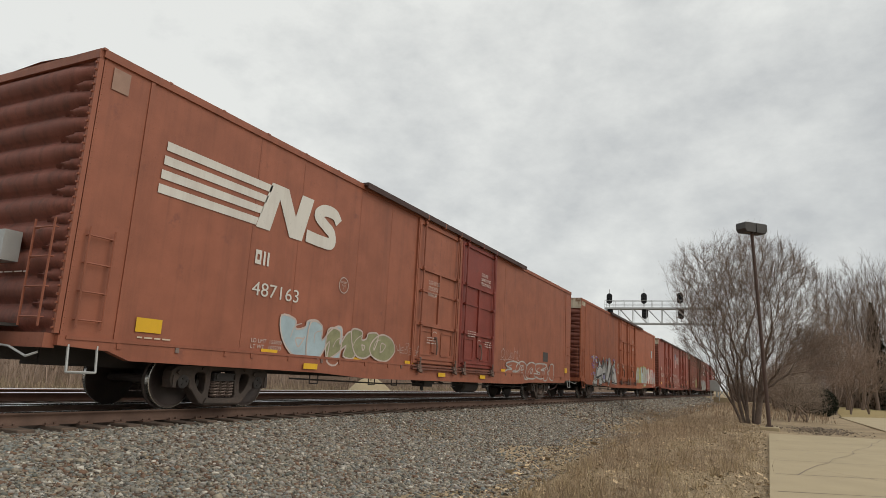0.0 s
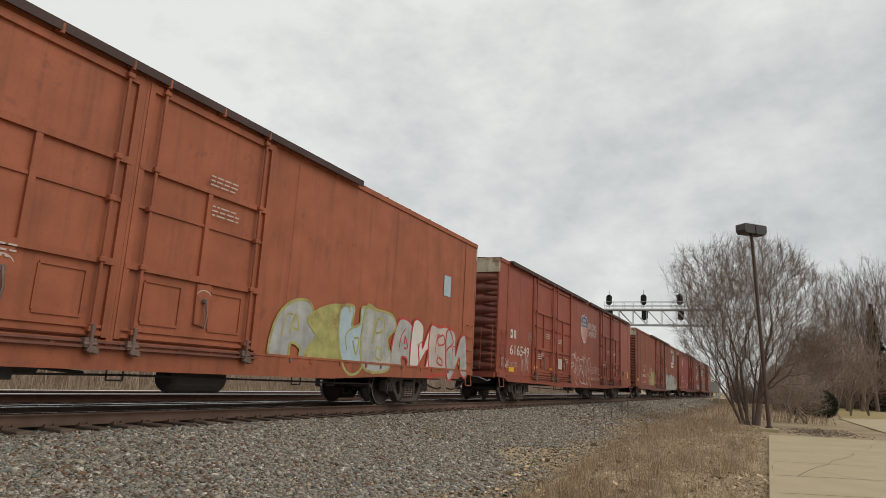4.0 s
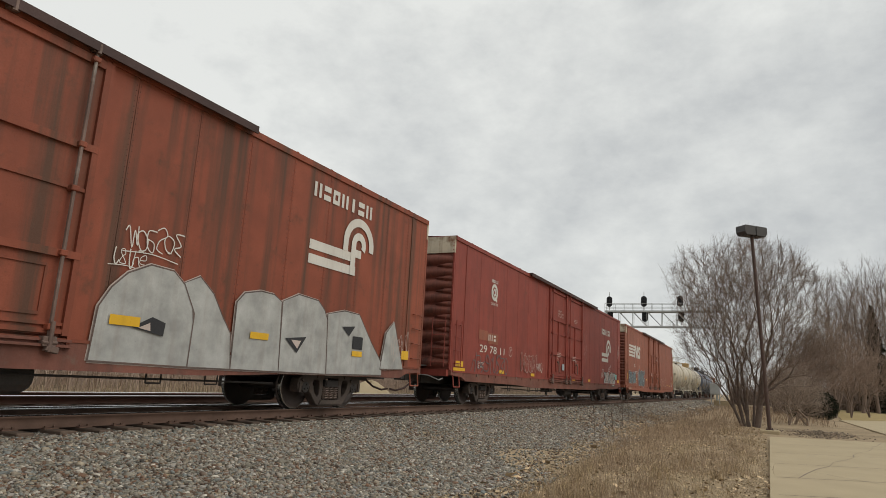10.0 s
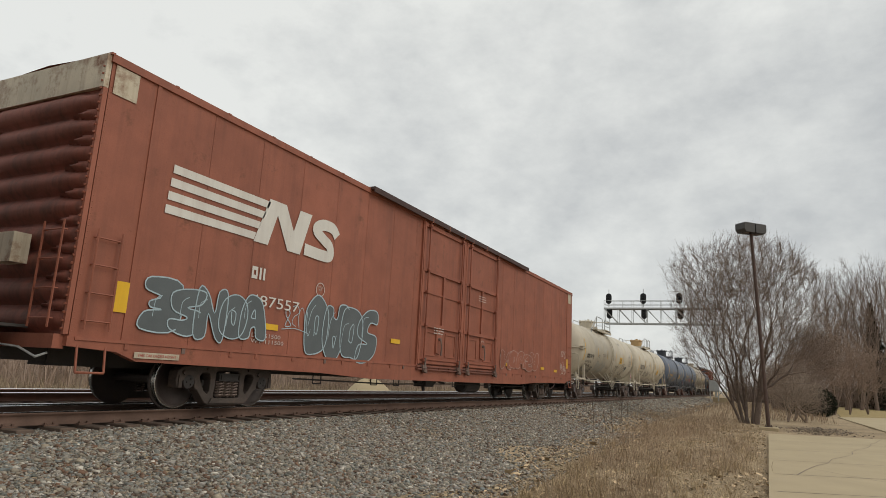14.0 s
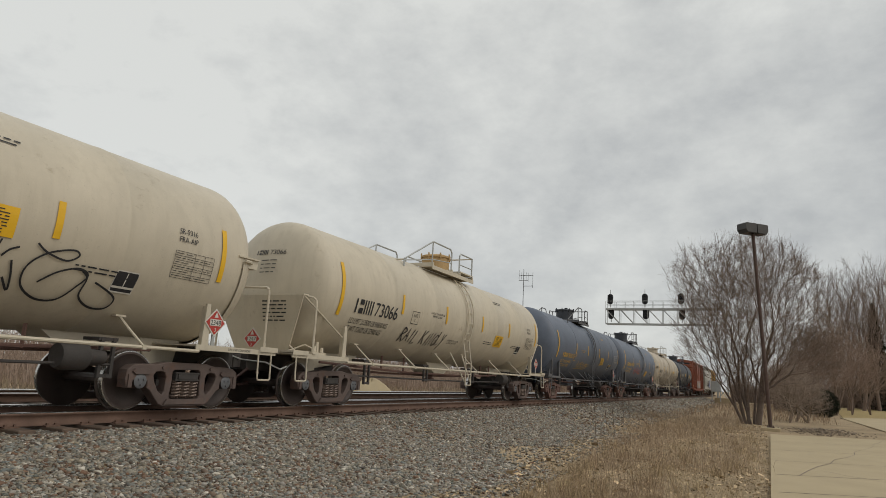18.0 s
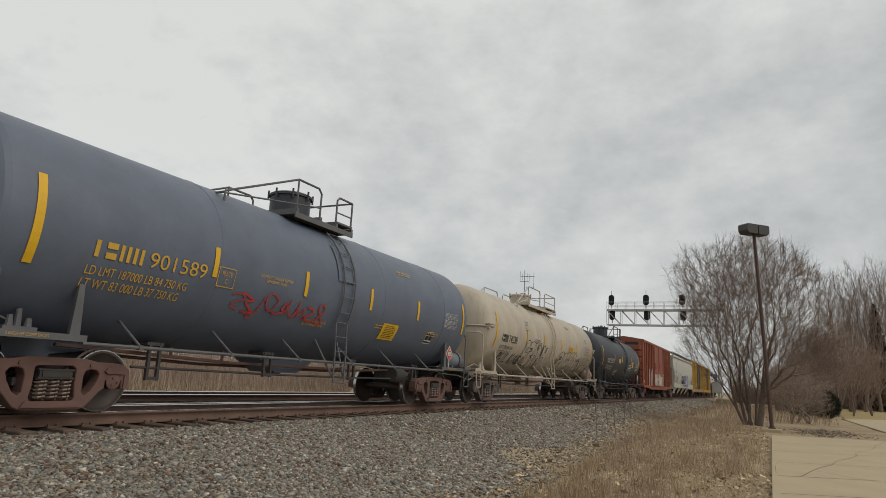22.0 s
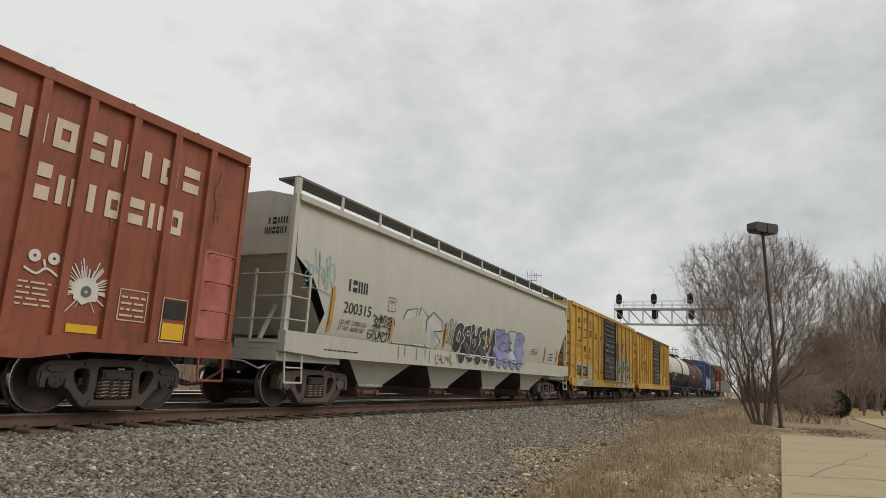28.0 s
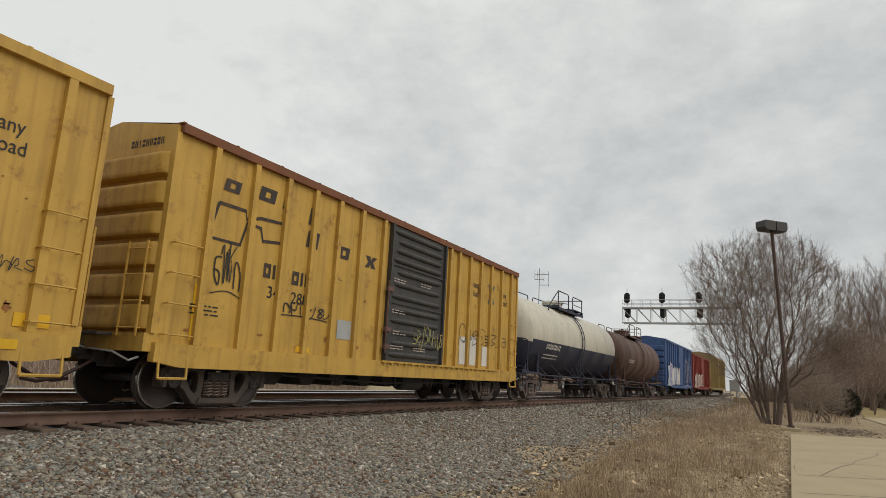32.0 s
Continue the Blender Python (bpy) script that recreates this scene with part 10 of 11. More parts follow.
mark(car_13, "sprayed_splash", M_WHITE, "white sprayed splash", splash)
mark(car_13, "splash_core", M_SLATEPAINT, "", lambda bm: ring(bm, S, 13.1, 1.64, 0.05, 0.05, 7))
mark(car_13, "sprayed_smile", M_WHITE, "", lambda bm: (stroke(bm, S, curve([(12.24, 1.84), (12.40, 1.78), (12.52, 1.86), (12.68, 1.78)], 6), 0.03, 3), stroke(bm, S, [(12.47, 1.97), (12.50, 1.88)], 0.03, 4)))
mark(car_13, "small_stencil", M_CREAM, "", lambda bm: (fine_print(bm, S, 12.2, 12.65, 1.35, 1.7, 5, 1, 2), fine_print(bm, S, 13.65, 14.05, 1.35, 1.7, 4, 2, 2), fine_print(bm, S, 1.3, 2.2, 2.2, 2.5, 2, 3, 2)))
M_PINKRED = mat("faded_pink_red_paint", (0.40, 0.13, 0.11), 0.7, var=0.25, scale=3, streak=0.4, streak_col=(0.27, 0.09, 0.07))
mark(car_13, "repainted_panel", M_PINKRED, "faded pink-red repainted panel", lambda bm: rect(bm, S, 14.98, 15.66, 1.18, 2.62, 1.5))
for x0, x1, z0, z1 in ((13.62, 14.08, 1.32, 1.76), (14.37, 14.83, 1.07, 1.73)):
    mark(car_13, "stencil_border", M_CREAM, "", lambda bm: stroke(bm, S, [(x0, z0), (x1, z0), (x1, z1), (x0, z1), (x0, z0)], 0.02, 2.5))
blotches(car_13, S, [(12.1, 2.5, 0.10, 0.5), (13.3, 3.0, 0.15, 0.6), (14.2, 2.2, 0.2, 0.4), (11.0, 1.6, 0.3, 0.3), (9.9, 3.4, 0.1, 0.6), (15.2, 3.5, 0.2, 0.7)], mat("brown_faded_paint", (0.20, 0.075, 0.05), 0.8, var=0.4, scale=5), 31, "darker weathered patch")
mark(car_13, "label_plate", M_BLACKINK, "", lambda bm: rect(bm, S, 14.4, 14.8, 1.42, 1.7, 2))
for x in (12.35, 12.6):
    mark(car_13, "sprayed_ring", M_WHITE, "white sprayed ring", lambda bm: ring(bm, S, x, 2.0, 0.05, 0.06, 3))
mark(car_13, "number_plate_panel", M_BLACKINK, "dark stencil panel on the end", lambda bm: rect(bm, lambda u, z, k=0: (-7.935, -u, z), 0.1, 1.1, 4.0, 4.22))

# car 14: the flank bows, so marks follow it
def hopper_flank(x, z, k=0):
    zs = [(1.45, 1.44), (1.75, 1.53), (2.3, 1.565), (3.0, 1.57), (3.6, 1.54), (4.05, 1.46)]
    y = 1.63 if z < 1.42 else 1.44
    for (za, ya), (zb, yb) in zip(zs, zs[1:]):
        if za <= z <= zb:
            y = ya + (yb - ya) * (z - za) / (zb - za)
    return (x - 9.35, -y - 0.012 - 0.0025 * k, z)


HF = hopper_flank
mark(car_14, "mark_bar", M_BLACKINK, "", lambda bm: blocks(bm, HF, 1.9, 2.72, 2.48, 2.74, 4, 0.25, k=1))
words(car_14, HF, "200315", 1.84, 2.9, 2.0, 2.24, M_BLACKINK, 1)
words(car_14, HF, "LD LMT 219800 LBS\nLT WT  66200 LBS", 1.75, 2.78, 1.62, 1.85, M_BLACKINK, 1)
words(car_14, HF, "PLATE\nC", 3.66, 3.88, 2.30, 2.5, M_BLACKINK, 1)
mark(car_14, "plate_frame", M_BLACKINK, "", lambda bm: stroke(bm, HF, [(3.6, 2.24), (3.94, 2.24), (3.94, 2.56), (3.6, 2.56), (3.6, 2.24)], 0.016, 1))
for x in (1.41, 3.85, 6.72, 9.6, 12.3, 15.6, 17.2):
    mark(car_14, "reflector", mat("orange_reflector", (0.50, 0.24, 0.04), 0.4, var=0.1), "", lambda bm: rect(bm, HF, x - 0.05, x + 0.05, 1.55, 2.5 if x < 2 else 2.1, 9, 4))
scrawl(car_14, HF, 3.0, 3.9, 1.86, 2.12, 6, M_BLACKINK, 101, 0.04)
scrawl(car_14, HF, 2.85, 3.8, 1.5, 1.78, 6, M_BLACKINK, 108, 0.04)
lettered(car_14, HF, [[(4.0, 1.48), (4.5, 2.35), (5.0, 2.45), (5.05, 1.5)], [(4.9, 1.5), (5.2, 2.5), (5.6, 2.3), (5.75, 1.5)], [(5.7, 1.5), (5.55, 2.2), (5.9, 2.45), (6.45, 2.25), (6.5, 2.0), (6.0, 1.95), (6.45, 1.7), (6.2, 1.46)]],
    M_SILVER, M_SLATEPAINT, 0.045, 2, "white tag with dark jagged outline")
scrawl(car_14, HF, 6.6, 7.3, 1.75, 2.3, 5, M_BLACKINK, 103, 0.025)
bubble_tag(car_14, HF, 7.3, 10.2, 1.46, 2.35, 5, [M_COALPAINT], M_WHITE, 104, 0.04)
SILL = lambda x, z, k=0: (x - 9.35, -1.632 - 0.0025 * k, z)
lettered(car_14, SILL, [[(7.36 + 0.58 * i + 0.27 * (1 - math.cos(math.pi * j / 8)), 1.44 - (0.30 - 0.05 * (i % 2)) * math.sin(math.pi * j / 8)) for j in range(9)] for i in range(5)], M_COALPAINT, M_WHITE, 0.03, 2, "dark lower ends of a painted tag")
lettered(car_14, SILL, [[(10.3 + 0.62 * i, 1.44), (10.35 + 0.62 * i, 1.20), (10.6 + 0.62 * i, 1.12), (10.8 + 0.62 * i, 1.25), (10.86 + 0.62 * i, 1.44)] for i in range(4)], M_LILAC, M_SLATEPAINT, 0.025, 2, "lilac lower ends of a painted tag")
scrawl(car_14, SILL, 5.9, 7.0, 1.15, 1.36, 5, M_BLACKINK, 141, 0.03)
for x, z0 in ((4.1, 1.12), (4.4, 1.2), (5.0, 1.16), (5.45, 1.22), (5.7, 1.1)):
    mark(car_14, "paint_drip", M_SLATEPAINT, "dark paint drip", lambda bm: rect(bm, SILL, x, x + 0.022, z0, 1.45, 1))
bubble_tag(car_14, HF, 10.2, 13.0, 1.46, 2.4, 4, [M_LILAC, M_LILAC, M_PALEBLUE], M_SLATEPAINT, 106, 0.04, wild=0.35)
scrawl(car_14, HF, 0.35, 1.35, 2.4, 3.0, 6, M_TEAL, 107, 0.03)
mark(car_14, "small_stencil", M_BLACKINK, "", lambda bm: (fine_print(bm, HF, 14.0, 14.7, 1.75, 2.0, 3, 1, 1), fine_print(bm, HF, 16.2, 16.7, 1.6, 1.95, 3, 2, 1), fine_print(bm, lambda x, z, k=0: (x - 9.35, -1.626, z), 1.2, 2.4, 1.14, 1.22, 1, 3)))
mark(car_14, "end_bar", M_BLACKINK, "", lambda bm: (blocks(bm, lambda u, z, k=0: (-9.21, -u, z), 0.75, 1.3, 3.58, 3.72, 4, 0.25), blocks(bm, lambda u, z, k=0: (-9.21, -u, z), 0.7, 1.3, 3.38, 3.52, 6, 0.25)))


# cars 15 and 16
def yellow_marks(car, L, dx, num, seed, sh=0.0):
    S = lambda x, z, k=0: flat(L, 1.42, 0.008)(x - sh, z, k)
    for i, (x, z, w, h) in enumerate(((1.15, 3.66, 0.36, 0.22), (1.98, 3.72, 0.42, 0.26), (2.62, 3.70, 0.14, 0.34), (3.4, 3.58, 0.14, 0.36), (3.38, 3.12, 0.36, 0.34), (4.45, 3.10, 0.36, 0.26), (5.45, 3.08, 0.36, 0.26))):
        x, q = dx + x, 0.05
        def draw(bm):
            if w < 0.2:
                poly(bm, S, [(x, z), (x + w, z), (x + w + q, z + h), (x + q, z + h)], 1)
                return
            if i == 6:
                poly(bm, S, [(x, z), (x + 0.16, z), (x + w / 2 + q, z + h * 0.38), (x + w - 0.1, z), (x + w + 0.08, z), (x + w / 2 + 0.14, z + h / 2), (x + w + 0.12, z + h), (x + w - 0.06, z + h), (x + w / 2 + q, z + h * 0.62), (x + 0.2, z + h), (x + 0.02, z + h), (x + w / 2 - 0.05, z + h / 2)], 1)
                return
            e, u = w * 0.34, h * 0.28
            poly(bm, S, [(x, z), (x + w, z), (x + w + q * 0.3, z + u), (x + q * 0.3, z + u)], 1)
            poly(bm, S, [(x + q * 0.7, z + h - u), (x + w + q * 0.7, z + h - u), (x + w + q, z + h), (x + q, z + h)], 1)
            poly(bm, S, [(x + q * 0.3, z + u), (x + e + q * 0.3, z + u), (x + e + q * 0.7, z + h - u), (x + q * 0.7, z + h - u)], 1)
            poly(bm, S, [(x + w - e + q * 0.3, z + u), (x + w + q * 0.3, z + u), (x + w + q * 0.7, z + h - u), (x + w - e + q * 0.7, z + h - u)], 1)
        mark(car, "name_block", M_LETBROWN, "", draw)
    out = [(1.1, 3.42), (1.72, 3.42), (1.75, 3.28), (2.1, 3.38), (2.8, 3.42), (2.78, 3.05), (2.2, 2.98), (2.12, 3.2), (1.78, 3.22), (1.66, 2.80), (0.95, 2.80), (1.1, 3.42)]
    mark(car, "emblem_outline", M_LETBROWN, "black outlined emblem", lambda bm: stroke(bm, S, [(dx + x, z) for x, z in out], 0.06, 1))
    mark(car, "mark_bar", M_LETBROWN, "", lambda bm: (blocks(bm, S, dx + 2.3, dx + 2.78, 2.34, 2.6, 2, 0.25, k=1), blocks(bm, S, dx + 3.08, dx + 3.58, 2.32, 2.58, 2, 0.25, k=1)))
    words(car, S, num[:2], dx + 2.45, dx + 2.75, 1.98, 2.2, M_BLACKINK, 1)
    words(car, S, num[2:], dx + 3.1, dx + 3.58, 1.96, 2.18, M_BLACKINK, 1)
    words(car, S, "next\nload", 11.4, 11.8, 3.18, 3.6, M_BLACKINK, 1)
    words(car, S, "any\nroad", 13.68, 14.1, 3.16, 3.55, M_BLACKINK, 1)
    mark(car, "cross_mark", M_SLATEPAINT, "crossed emblem", lambda bm: (stroke(bm, S, [(12.55, 3.1), (13.0, 3.7)], 0.10, 1), stroke(bm, S, [(12.55, 3.7), (13.0, 3.1)], 0.10, 1.5)))
    mark(car, "reflector", M_YREF, "bright yellow panel", lambda bm: (rect(bm, S, 14.3, 14.75, 1.08, 1.25, 2), rect(bm, S, 3.5, 3.9, 1.06, 1.16, 2)))
    mark(car, "small_stencil", M_BLACKINK, "", lambda bm: (fine_print(bm, S, 4.45, 4.8, 2.62, 2.68, 2, seed, 1), fine_print(bm, S, 0.9, 1.5, 1.5, 1.7, 3, seed + 1, 1), fine_print(bm, S, 12.4, 12.9, 1.7, 2.1, 4, seed + 2, 1)))
    D = lambda x, z, k=0: (x - sh - L / 2, -1.53 - 0.002 * k, z)
    mark(car, "door_stencil", M_DULLWHITE, "", lambda bm: [fine_print(bm, D, x, x + 0.6, z, z + 0.12, 2, int(z * 10), 1) for x, z in ((6.7, 2.15), (6.7, 2.9), (8.0, 2.95), (6.8, 1.65), (7.8, 1.3), (6.7, 1.3))])
    return S, D


M_RUSTY = mat("flaking_rust", (0.27, 0.12, 0.035), 0.8, var=0.35, scale=7, patch=0.5, patch_col=(0.34, 0.17, 0.05), bump=0.4)
S, D = yellow_marks(car_15, 15.05, 0.0, "35369", 3)
blotches(car_15, S, [(0.35, 1.55, 0.10, 0.22), (3.3, 1.75, 0.22, 0.06), (4.55, 1.55, 0.30, 0.07), (4.7, 1.42, 0.16, 0.04), (5.5, 1.40, 0.14, 0.10), (5.75, 1.75, 0.10, 0.05), (5.6, 1.12, 0.22, 0.05), (2.4, 1.75, 0.10, 0.05), (10.5, 2.4, 0.05, 0.12), (13.0, 2.35, 0.08, 0.06), (14.2, 1.3, 0.10, 0.12), (4.6, 2.75, 0.12, 0.08), (1.4, 1.85, 0.16, 0.05)], M_RUSTY, 5, "flaking rust patch")
blotches(car_15, S, [(5.52, 1.43, 0.15, 0.08)], mat("maroon_smear", (0.16, 0.05, 0.035), 0.7, var=0.3), 6, "dark red smear")
blotches(car_15, S, [(5.8, 1.43, 0.14, 0.10), (5.74, 1.38, 0.1, 0.09)], mat("dark_teal_smear", (0.035, 0.055, 0.065), 0.7, var=0.3), 7, "dark smear")
mark(car_15, "stencil_panel", M_BLACKINK, "black stencil panel", lambda bm: (rect(bm, S, 0.84, 1.78, 1.15, 1.62, 1), rect(bm, S, 1.93, 2.88, 1.16, 1.62, 1)))
words(car_15, S, "LD LMT\nLT WT", 1.08, 1.62, 1.28, 1.56, M_WHITE, 2)
words(car_15, S, "158100\n61900", 2.05, 2.7, 1.28, 1.52, M_WHITE, 2)
chips = random.Random(41)
blotches(car_15, S, [(chips.uniform(4.15, 6.2), chips.uniform(1.06, 1.5), chips.uniform(0.012, 0.06), chips.uniform(0.008, 0.025)) for _ in range(46)], M_RUSTY, 15, "flaked rust chips")
blotches(car_15, S, [(chips.uniform(9.2, 14.4), chips.uniform(1.2, 2.9), chips.uniform(0.008, 0.035), chips.uniform(0.008, 0.02)) for _ in range(60)] + [(chips.choice((9.86, 11.0, 12.18)) + chips.uniform(-0.06, 0.06), chips.uniform(2.3, 2.9), 0.05, 0.12) for _ in range(6)], M_RUSTY, 16, "flaked rust chips")
for i in range(26):
    x, z, t = chips.uniform(0.9, 1.75), chips.uniform(2.05, 2.7), chips.uniform(-0.7, 0.7)
    mark(car_15, "sprayed_dash", M_BLACKINK, "", lambda bm: stroke(bm, S, curve([(x, z), (x + 0.05, z + 0.03 * math.cos(3 * t)), (x + 0.10 * math.cos(t), z + 0.10 * math.sin(t))], 3), 0.022, 2 + 0.2 * i))
mark(car_15, "edge_rust", M_RUSTY, "rusted door edge", lambda bm: (rect(bm, lambda x, z, k=0: (x - 7.525, -1.543, z), 6.28, 6.31, 1.1, 2.9), rect(bm, lambda x, z, k=0: (x - 7.525, -1.543, z), 9.06, 9.13, 1.5, 2.3)))
# one wide silver piece with a teal fringe over panels, posts and sill
P = lambda x, z, k=0: (x - 7.525, -1.508 - 0.002 * k, z)
top_line = [(9.2, 1.95), (9.34, 2.20), (9.67, 2.25), (9.97, 1.75), (10.37, 2.01), (10.94, 2.07), (11.56, 2.2), (12.3, 2.05), (12.9, 2.05), (13.41, 1.79), (13.6, 1.35), (13.7, 1.04)]
fringe = [(9.17, 2.1), (9.34, 2.38), (9.67, 2.36), (10.31, 2.40), (10.6, 2.30), (10.88, 2.46), (11.52, 2.45), (11.9, 2.30), (12.25, 2.36), (13.01, 2.30), (13.46, 1.9), (13.7, 1.6), (13.82, 1.04)]
for name, m, line, lab, k in (("sprayed_fringe", M_TEAL, fringe, "ragged teal sprayed fringe", 0.6), ("sprayed_fill", M_GREYPAINT, top_line, "silver-grey sprayed fill", 1.6)):
    zs = lambda x: float(np.interp(x, [p[0] for p in line], [p[1] for p in line])) + 0.06 * math.sin(9 * x) * math.sin(4 * x + 1) + 0.04 * math.sin(31 * x + k)
    for a, b in ((9.2, 9.9), (10.04, 11.03), (11.17, 12.21), (12.35, 13.38), (13.52, line[-1][0])):
        xs = [b - (b - a) * i / 24 for i in range(25)]
        mark(car_15, name, m, lab, lambda bm: poly(bm, S, [(a, 1.035), (b, 1.035)] + [(x, zs(x)) for x in xs], k))
    for x in (9.97, 11.1, 12.28, 13.45):
        mark(car_15, name, m, "", lambda bm: rect(bm, P, x - 0.058, x + 0.058, 1.04, zs(x) - 0.05, k))
mark(car_15, "sprayed_fill", M_GREYPAINT, "", lambda bm: poly(bm, P, [(9.5, 0.69), (13.6, 0.69), (13.75, 0.94), (9.3, 0.94)], 1))
mark(car_15, "sprayed_fringe", M_TEAL, "", lambda bm: (poly(bm, P, [(9.1, 0.75), (9.45, 0.70), (9.28, 0.94), (9.0, 0.94)], 1), poly(bm, P, [(13.62, 0.72), (13.9, 0.94), (13.77, 0.94)], 1)))
zig = [[(9.96, 1.85), (10.2, 1.83), (10.4, 2.15), (10.42, 1.9), (10.47, 1.55), (10.65, 1.81), (11.02, 1.93)], [(11.18, 2.05), (11.47, 1.99), (11.72, 2.27), (11.69, 1.95), (11.67, 1.6), (11.95, 1.89), (12.2, 1.99)],
       [(12.37, 1.47), (12.49, 1.75), (12.8, 2.0), (13.35, 1.82)], [(13.52, 1.45), (13.45, 1.2), (13.36, 1.06)], [(9.25, 1.06), (9.44, 1.3), (9.49, 1.49), (9.65, 1.21), (9.79, 1.06)]]
for i, pts in enumerate(zig):
    mark(car_15, "zigzag_stroke", M_BLACKINK, "black sprayed zigzag", lambda bm: [stroke(bm, S, curve([(x + 0.02 * q, z - 0.035 * q) for x, z in pts], 5), 0.045, 4 + i + 0.3 * q) for q in range(3)])
mark(car_15, "sprayed_eye", M_BLACKINK, "", lambda bm: ring(bm, S, 10.91, 1.27, 0.075, 0.05, 5))
for pts in ([(9.26, 0.92), (9.42, 0.78), (9.62, 0.68)], [(10.42, 0.68), (10.5, 0.90), (10.62, 0.8), (10.8, 0.68)], [(12.15, 0.68), (12.14, 0.93)], [(11.6, 0.93), (11.85, 0.88), (12.05, 0.93)]):
    mark(car_15, "zigzag_stroke", M_BLACKINK, "", lambda bm: stroke(bm, P, curve(pts, 5), 0.06, 3))
scrawl(car_15, S, 9.4, 9.85, 1.55, 1.98, 4, M_BLACKINK, 113, 0.016, 9)
scrawl(car_15, S, 13.6, 14.4, 1.75, 1.95, 6, M_BLACKINK, 116, 0.02, 9)
mark(car_15, "reflector", M_YREF, "", lambda bm: [rect(bm, P, x - 0.057, x + 0.057, z, z + 0.27, 3) for x, z in ((9.97, 1.6), (11.1, 1.62), (12.28, 1.5))] + [rect(bm, P, x0, x1, z0, z0 + 0.12, 4) for x0, x1, z0 in ((8.71, 9.2, 0.75), (11.25, 11.71, 0.71), (13.9, 14.36, 0.80), (6.0, 6.5, 0.78), (3.55, 3.95, 0.85))])
mark(car_15, "dark_notice", M_BLACKINK, "", lambda bm: (rect(bm, S, 12.62, 12.95, 1.62, 1.88, 12), rect(bm, S, 12.85, 13.1, 1.2, 1.52, 12)))
mark(car_15, "notice_border", M_WHITE, "", lambda bm: stroke(bm, S, [(12.62, 1.62), (12.95, 1.62), (12.95, 1.88), (12.62, 1.88), (12.62, 1.62)], 0.02, 13))
# a rusted tab plate, a taped paper and a faded patch beside the door
bm = bmesh.new()
box(bm, 4.36 - 7.525, 5.05 - 7.525, -1.47, -1.421, 1.47, 1.84)
box(bm, 4.40 - 7.525, 5.01 - 7.525, -1.49, -1.47, 1.52, 1.56)
part("tab_plate", bm, M_YEL, car_15, "welded yellow tab plate")
mark(car_15, "taped_paper", M_DULLWHITE, "white taped paper", lambda bm: rect(bm, S, 5.52, 5.80, 2.05, 2.25, 2))
mark(car_15, "paper_print", M_BLACKINK, "", lambda bm: fine_print(bm, S, 5.55, 5.77, 2.08, 2.22, 4, 5, 3))
words(car_15, S, "PLATE\nC", 4.54, 4.79, 2.14, 2.30, M_BLACKINK, 1)
mark(car_15, "plate_frame", M_BLACKINK, "", lambda bm: stroke(bm, S, [(4.49, 2.10), (4.84, 2.10), (4.84, 2.34), (4.49, 2.34), (4.49, 2.10)], 0.018, 1.5))
words(car_15, S, "180\n4X45", 5.42, 5.88, 2.34, 2.72, M_WHITE, 3)
words(car_15, D, "SECURE BOTH HASPS\nBEFORE MOVING CAR", 6.62, 7.3, 2.08, 2.24, M_WHITE, 3)
scrawl(car_15, S, 3.05, 3.95, 1.2, 1.72, 5, M_WHITE, 114, 0.014, 5)
scrawl(car_15, D, 7.1, 8.7, 1.5, 2.0, 8, M_GREYPAINT, 115, 0.02, 20)
scrawl(car_15, D, 7.0, 8.6, 2.02, 2.2, 7, M_GREYPAINT, 117, 0.014, 20)
mark(car_15, "grey_smear", M_GREYPAINT, "grey buffed-out smear along the sill", lambda bm: [poly(bm, S, [(x0, 1.035), (x1, 1.035)] + [(x1 - (x1 - x0) * i / 16, z1 + 0.07 * math.sin(2.3 * i + 9 * x0) * math.sin(1.1 * i)) for i in range(17)], 0.3) for x0, x1, z1 in ((0.85, 1.78, 1.86), (1.92, 2.88, 1.76), (3.02, 4.0, 1.72))])
mark(car_15, "blue_band", mat("hazy_blue_spray_paint", (0.16, 0.22, 0.33), 0.7, var=0.4, scale=4), "hazy blue sprayed band", lambda bm: [rect(bm, S, x0, x1, 1.04, 1.135, 0.7) for x0, x1 in ((0.85, 1.78), (1.92, 2.88), (3.02, 4.0))])
mark(car_15, "grey_smear", M_GREYPAINT, "", lambda bm: rect(bm, P, 0.9, 4.1, 0.70, 0.98, 0.5))
scrawl(car_15, P, 2.0, 3.9, 0.76, 0.98, 6, M_BLACKINK, 114, 0.03, 3)
mark(car_15, "teal_patch", M_TEAL, "teal sprayed patch", lambda bm: rect(bm, S, 5.34, 5.93, 2.28, 2.78, 1))
for x, z0, z1 in ((9.97, 2.25, 3.25), (11.1, 2.75, 3.3), (12.28, 2.1, 3.05)):
    mark(car_15, "blue_drip", M_BLUEINK, "dark blue sprayed stripe", lambda bm: (rect(bm, lambda x, z, k=0: (x - 7.525, -1.512, z), x - 0.058, x + 0.058, z0, z1), rect(bm, S, x - 0.22 if x < 10 else x - 0.12, x - 0.065, z0 - 0.05, z1, 2)))
mark(car_15, "reflector", M_YREF, "", lambda bm: rect(bm, S, 0.86, 1.36, 1.04, 1.18, 3))
mark(car_15, "placard_box", M_TEAL, "", lambda bm: (rect(bm, D, 6.75, 7.0, 2.6, 2.7, 2), rect(bm, D, 7.4, 7.65, 2.8, 2.9, 2)))
S, D = yellow_marks(car_16, 14.7, 0.14, "34288", 8, 0.3)
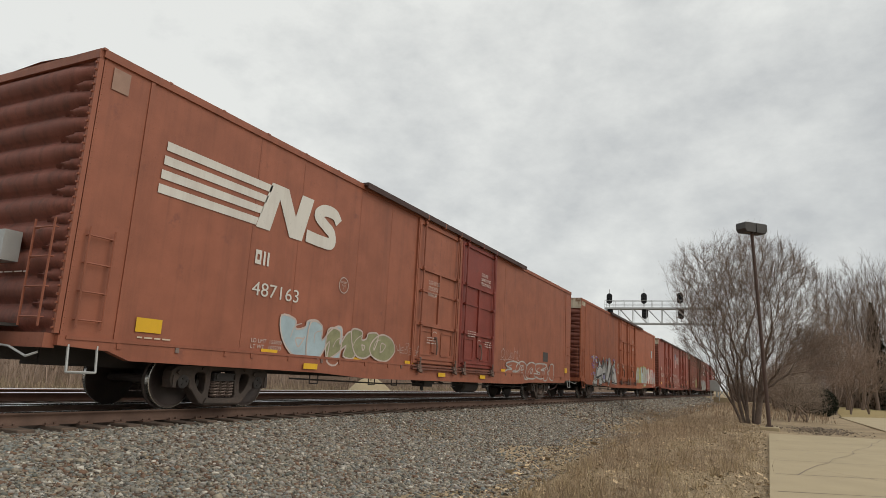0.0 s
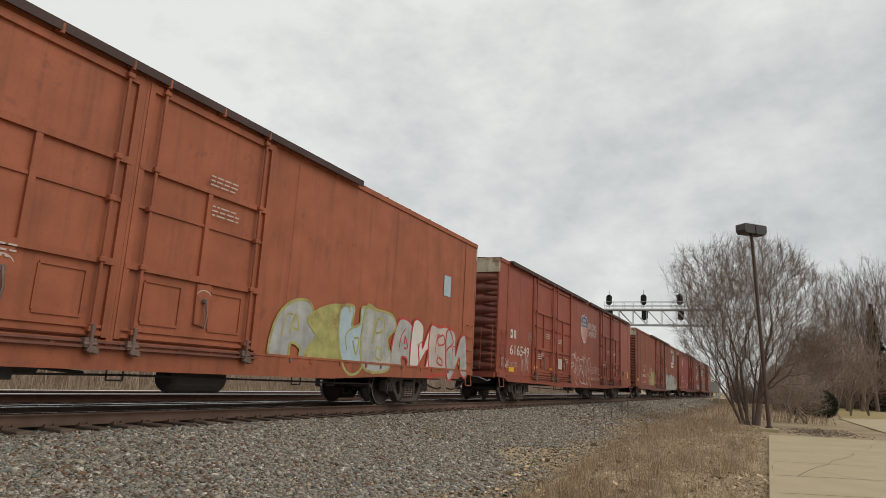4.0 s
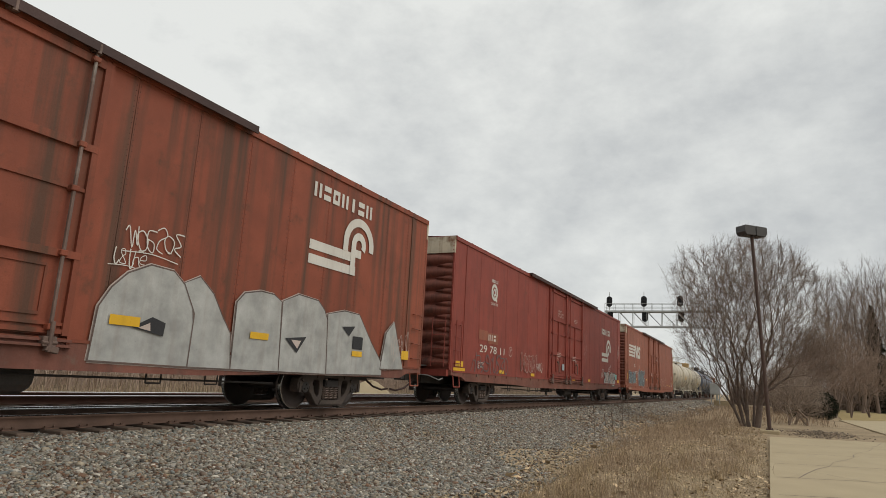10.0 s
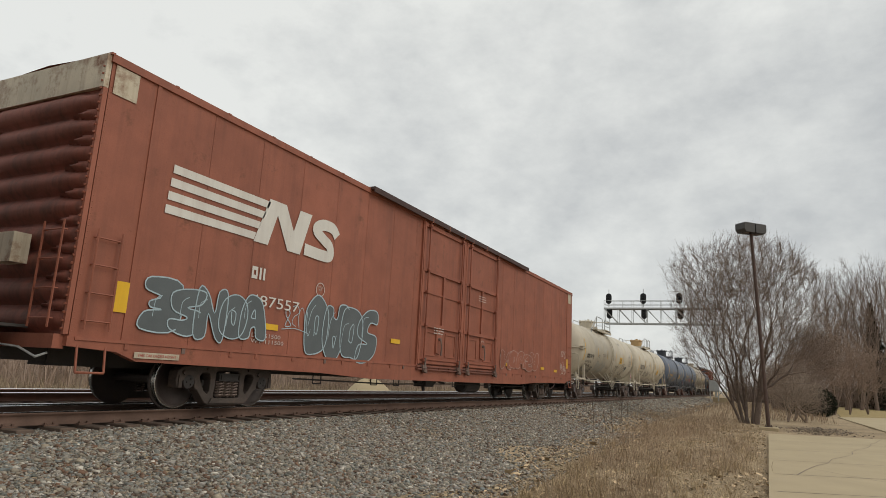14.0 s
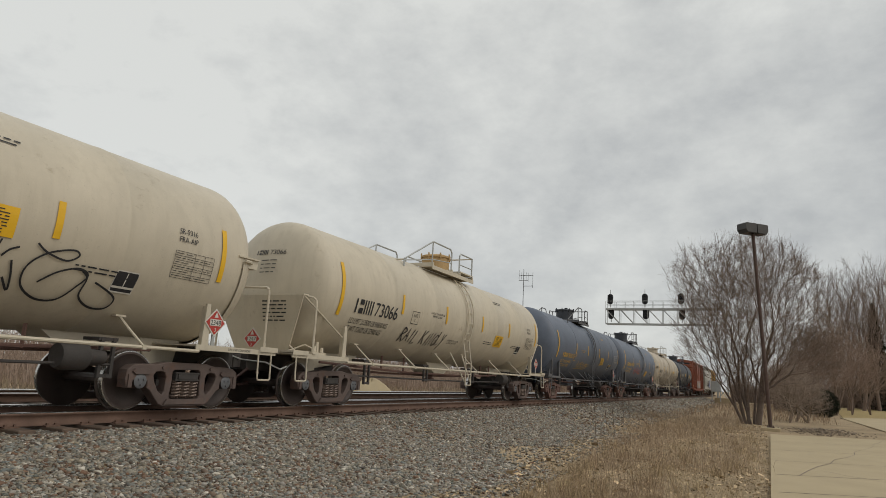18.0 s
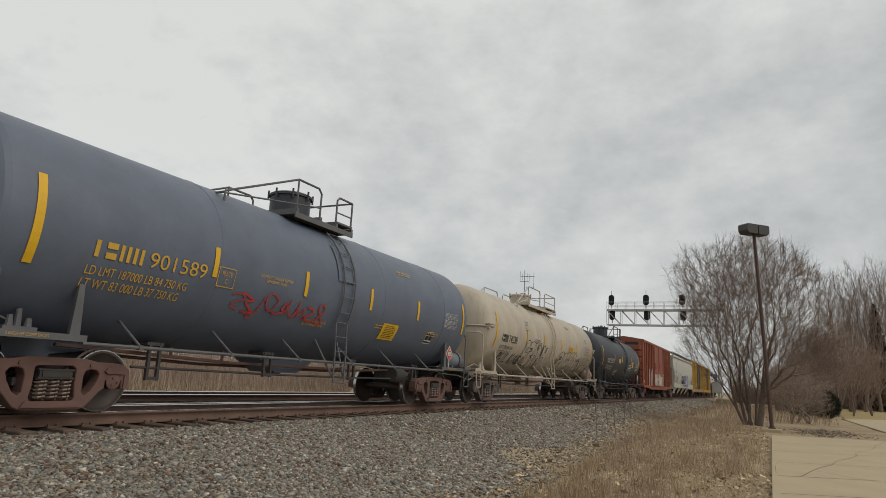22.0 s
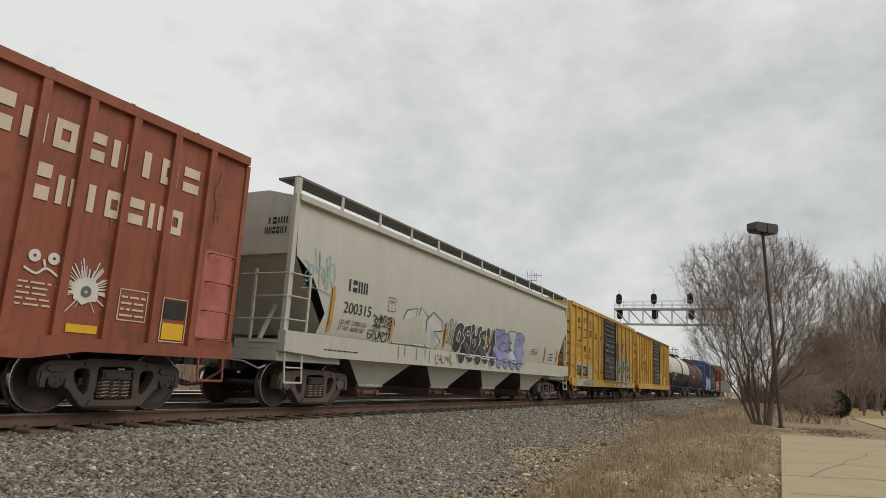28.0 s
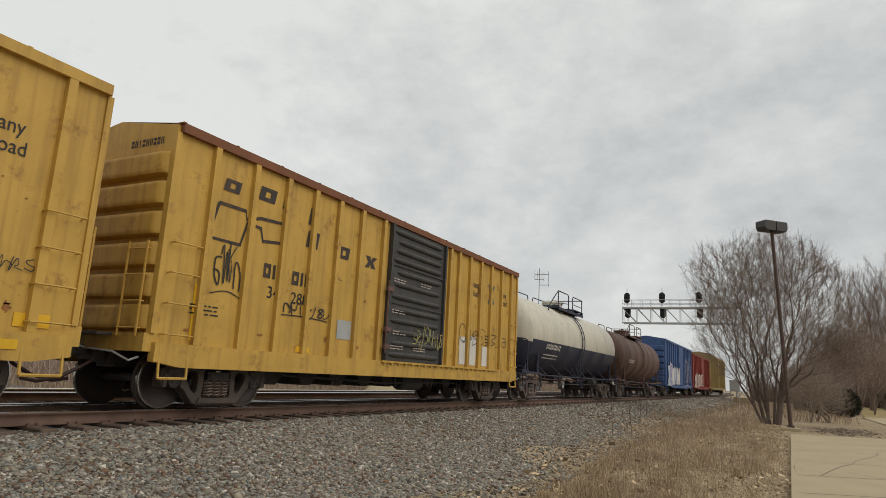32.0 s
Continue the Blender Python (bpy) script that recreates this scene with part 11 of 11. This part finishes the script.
blotches(car_16, S, [(0.9, 1.25, 0.14, 0.05), (2.5, 1.3, 0.16, 0.05), (4.4, 1.35, 0.1, 0.12), (5.5, 1.25, 0.16, 0.08), (5.7, 2.3, 0.1, 0.05), (11.2, 2.5, 0.05, 0.08), (13.2, 1.4, 0.08, 0.05)], M_RUSTY, 9, "flaking rust patch")
scrawl(car_16, S, 1.25, 2.0, 2.0, 2.75, 5, M_BLACKINK, 121, 0.035)
scrawl(car_16, S, 3.0, 4.4, 1.75, 1.95, 7, M_BLACKINK, 122, 0.04)
scrawl(car_16, D, 7.7, 9.3, 1.5, 1.95, 8, M_LIME, 123, 0.04)
scrawl(car_16, S, 10.5, 14.0, 1.7, 2.2, 8, M_BLACKINK, 124, 0.03)
mark(car_16, "white_patch", M_WHITE, "white buffed patch", lambda bm: (rect(bm, S, 10.6, 11.0, 1.1, 1.9, 1), rect(bm, S, 11.3, 11.75, 1.1, 1.95, 1), rect(bm, S, 12.2, 12.6, 1.1, 1.7, 1)))
mark(car_16, "label_plate", M_GALV, "grey plate", lambda bm: rect(bm, S, 4.75, 5.25, 1.4, 1.8, 1))
mark(car_16, "reflector", M_YREF, "", lambda bm: rect(bm, S, 0.95, 1.15, 1.1, 2.0, 1))
for c, L in ((car_15, 15.05), (car_16, 14.7)):
    mark(c, "end_bar", M_BLACKINK, "", lambda bm: blocks(bm, lambda u, z, k=0: (-L / 2 - 0.056, -u, z), 0.35, 1.15, 4.15, 4.27, 9, 0.3))

# the last cars
T = round_flank(1.52, 2.55)
mark(car_17, "mark_bar", M_WHITE, "", lambda bm: (blocks(bm, T, -5.0, -3.2, 2.0, 2.2, 10, 0.25, k=1), fine_print(bm, T, -5.0, -3.2, 1.6, 1.85, 2, 1, 1)))
T = round_flank(1.48, 2.5)
mark(car_18, "mark_bar", M_WHITE, "", lambda bm: blocks(bm, T, -4.5, -3.0, 2.1, 2.3, 10, 0.25, k=1))
S = flat(16.3, 1.42, 0.1)
bubble_tag(car_19, S, 1.0, 6.8, 1.05, 2.4, 6, [M_PALEBLUE, M_LILAC, M_WHITE], M_WHITE, 131, 0.1, wild=0.4)
bubble_tag(car_20, S, 1.0, 8.0, 1.05, 2.2, 6, [M_DULLWHITE, M_REDFAR], M_WHITE, 132, 0.1, wild=0.4)
scrawl(car_19, S, 10.5, 15.0, 1.2, 3.6, 6, M_WHITE, 133, 0.08)
build_ties()
build_grass()
stones_at("ballast_stones", [(2.5, 12, 3.2, 8.34, 64000, 0.0265), (12, 24, 3.6, 8.34, 30000, 0.028), (24, 60, 4.5, 8.44, 14000, 0.045), (2.5, 30, 8.34, 8.92, 15000, 0.022), (60, 104, 4.6, 8.4, 6000, 0.07), (-6, 30, 10.6, 12.9, 6000, 0.03)], "grey and brown crushed stone of the track shoulder")


# ---- what moves: every car along the line, every axle turning ----
def motions():
    for car, at, t0, t1 in TRAIN:
        rows = []
        for k in range(33):
            s = at - SPEED * k
            p, q = line_at(s + t0)[0], line_at(s + t1)[0]
            a = math.atan2(q.y - p.y, q.x - p.x)
            c = p.lerp(q, -t0 / (t1 - t0))
            rows.append((k, Matrix.Translation(c) @ Matrix.Rotation(a, 4, "Z")))
        walk(car, rows)
    turn = -math.degrees(SPEED / WR) * 2 / FPS
    for w, dx in AXLES:
        walk(w, [(2 * k / FPS, pose(dx, 0, WR, 0, turn * k)) for k in range(481)])


motions()
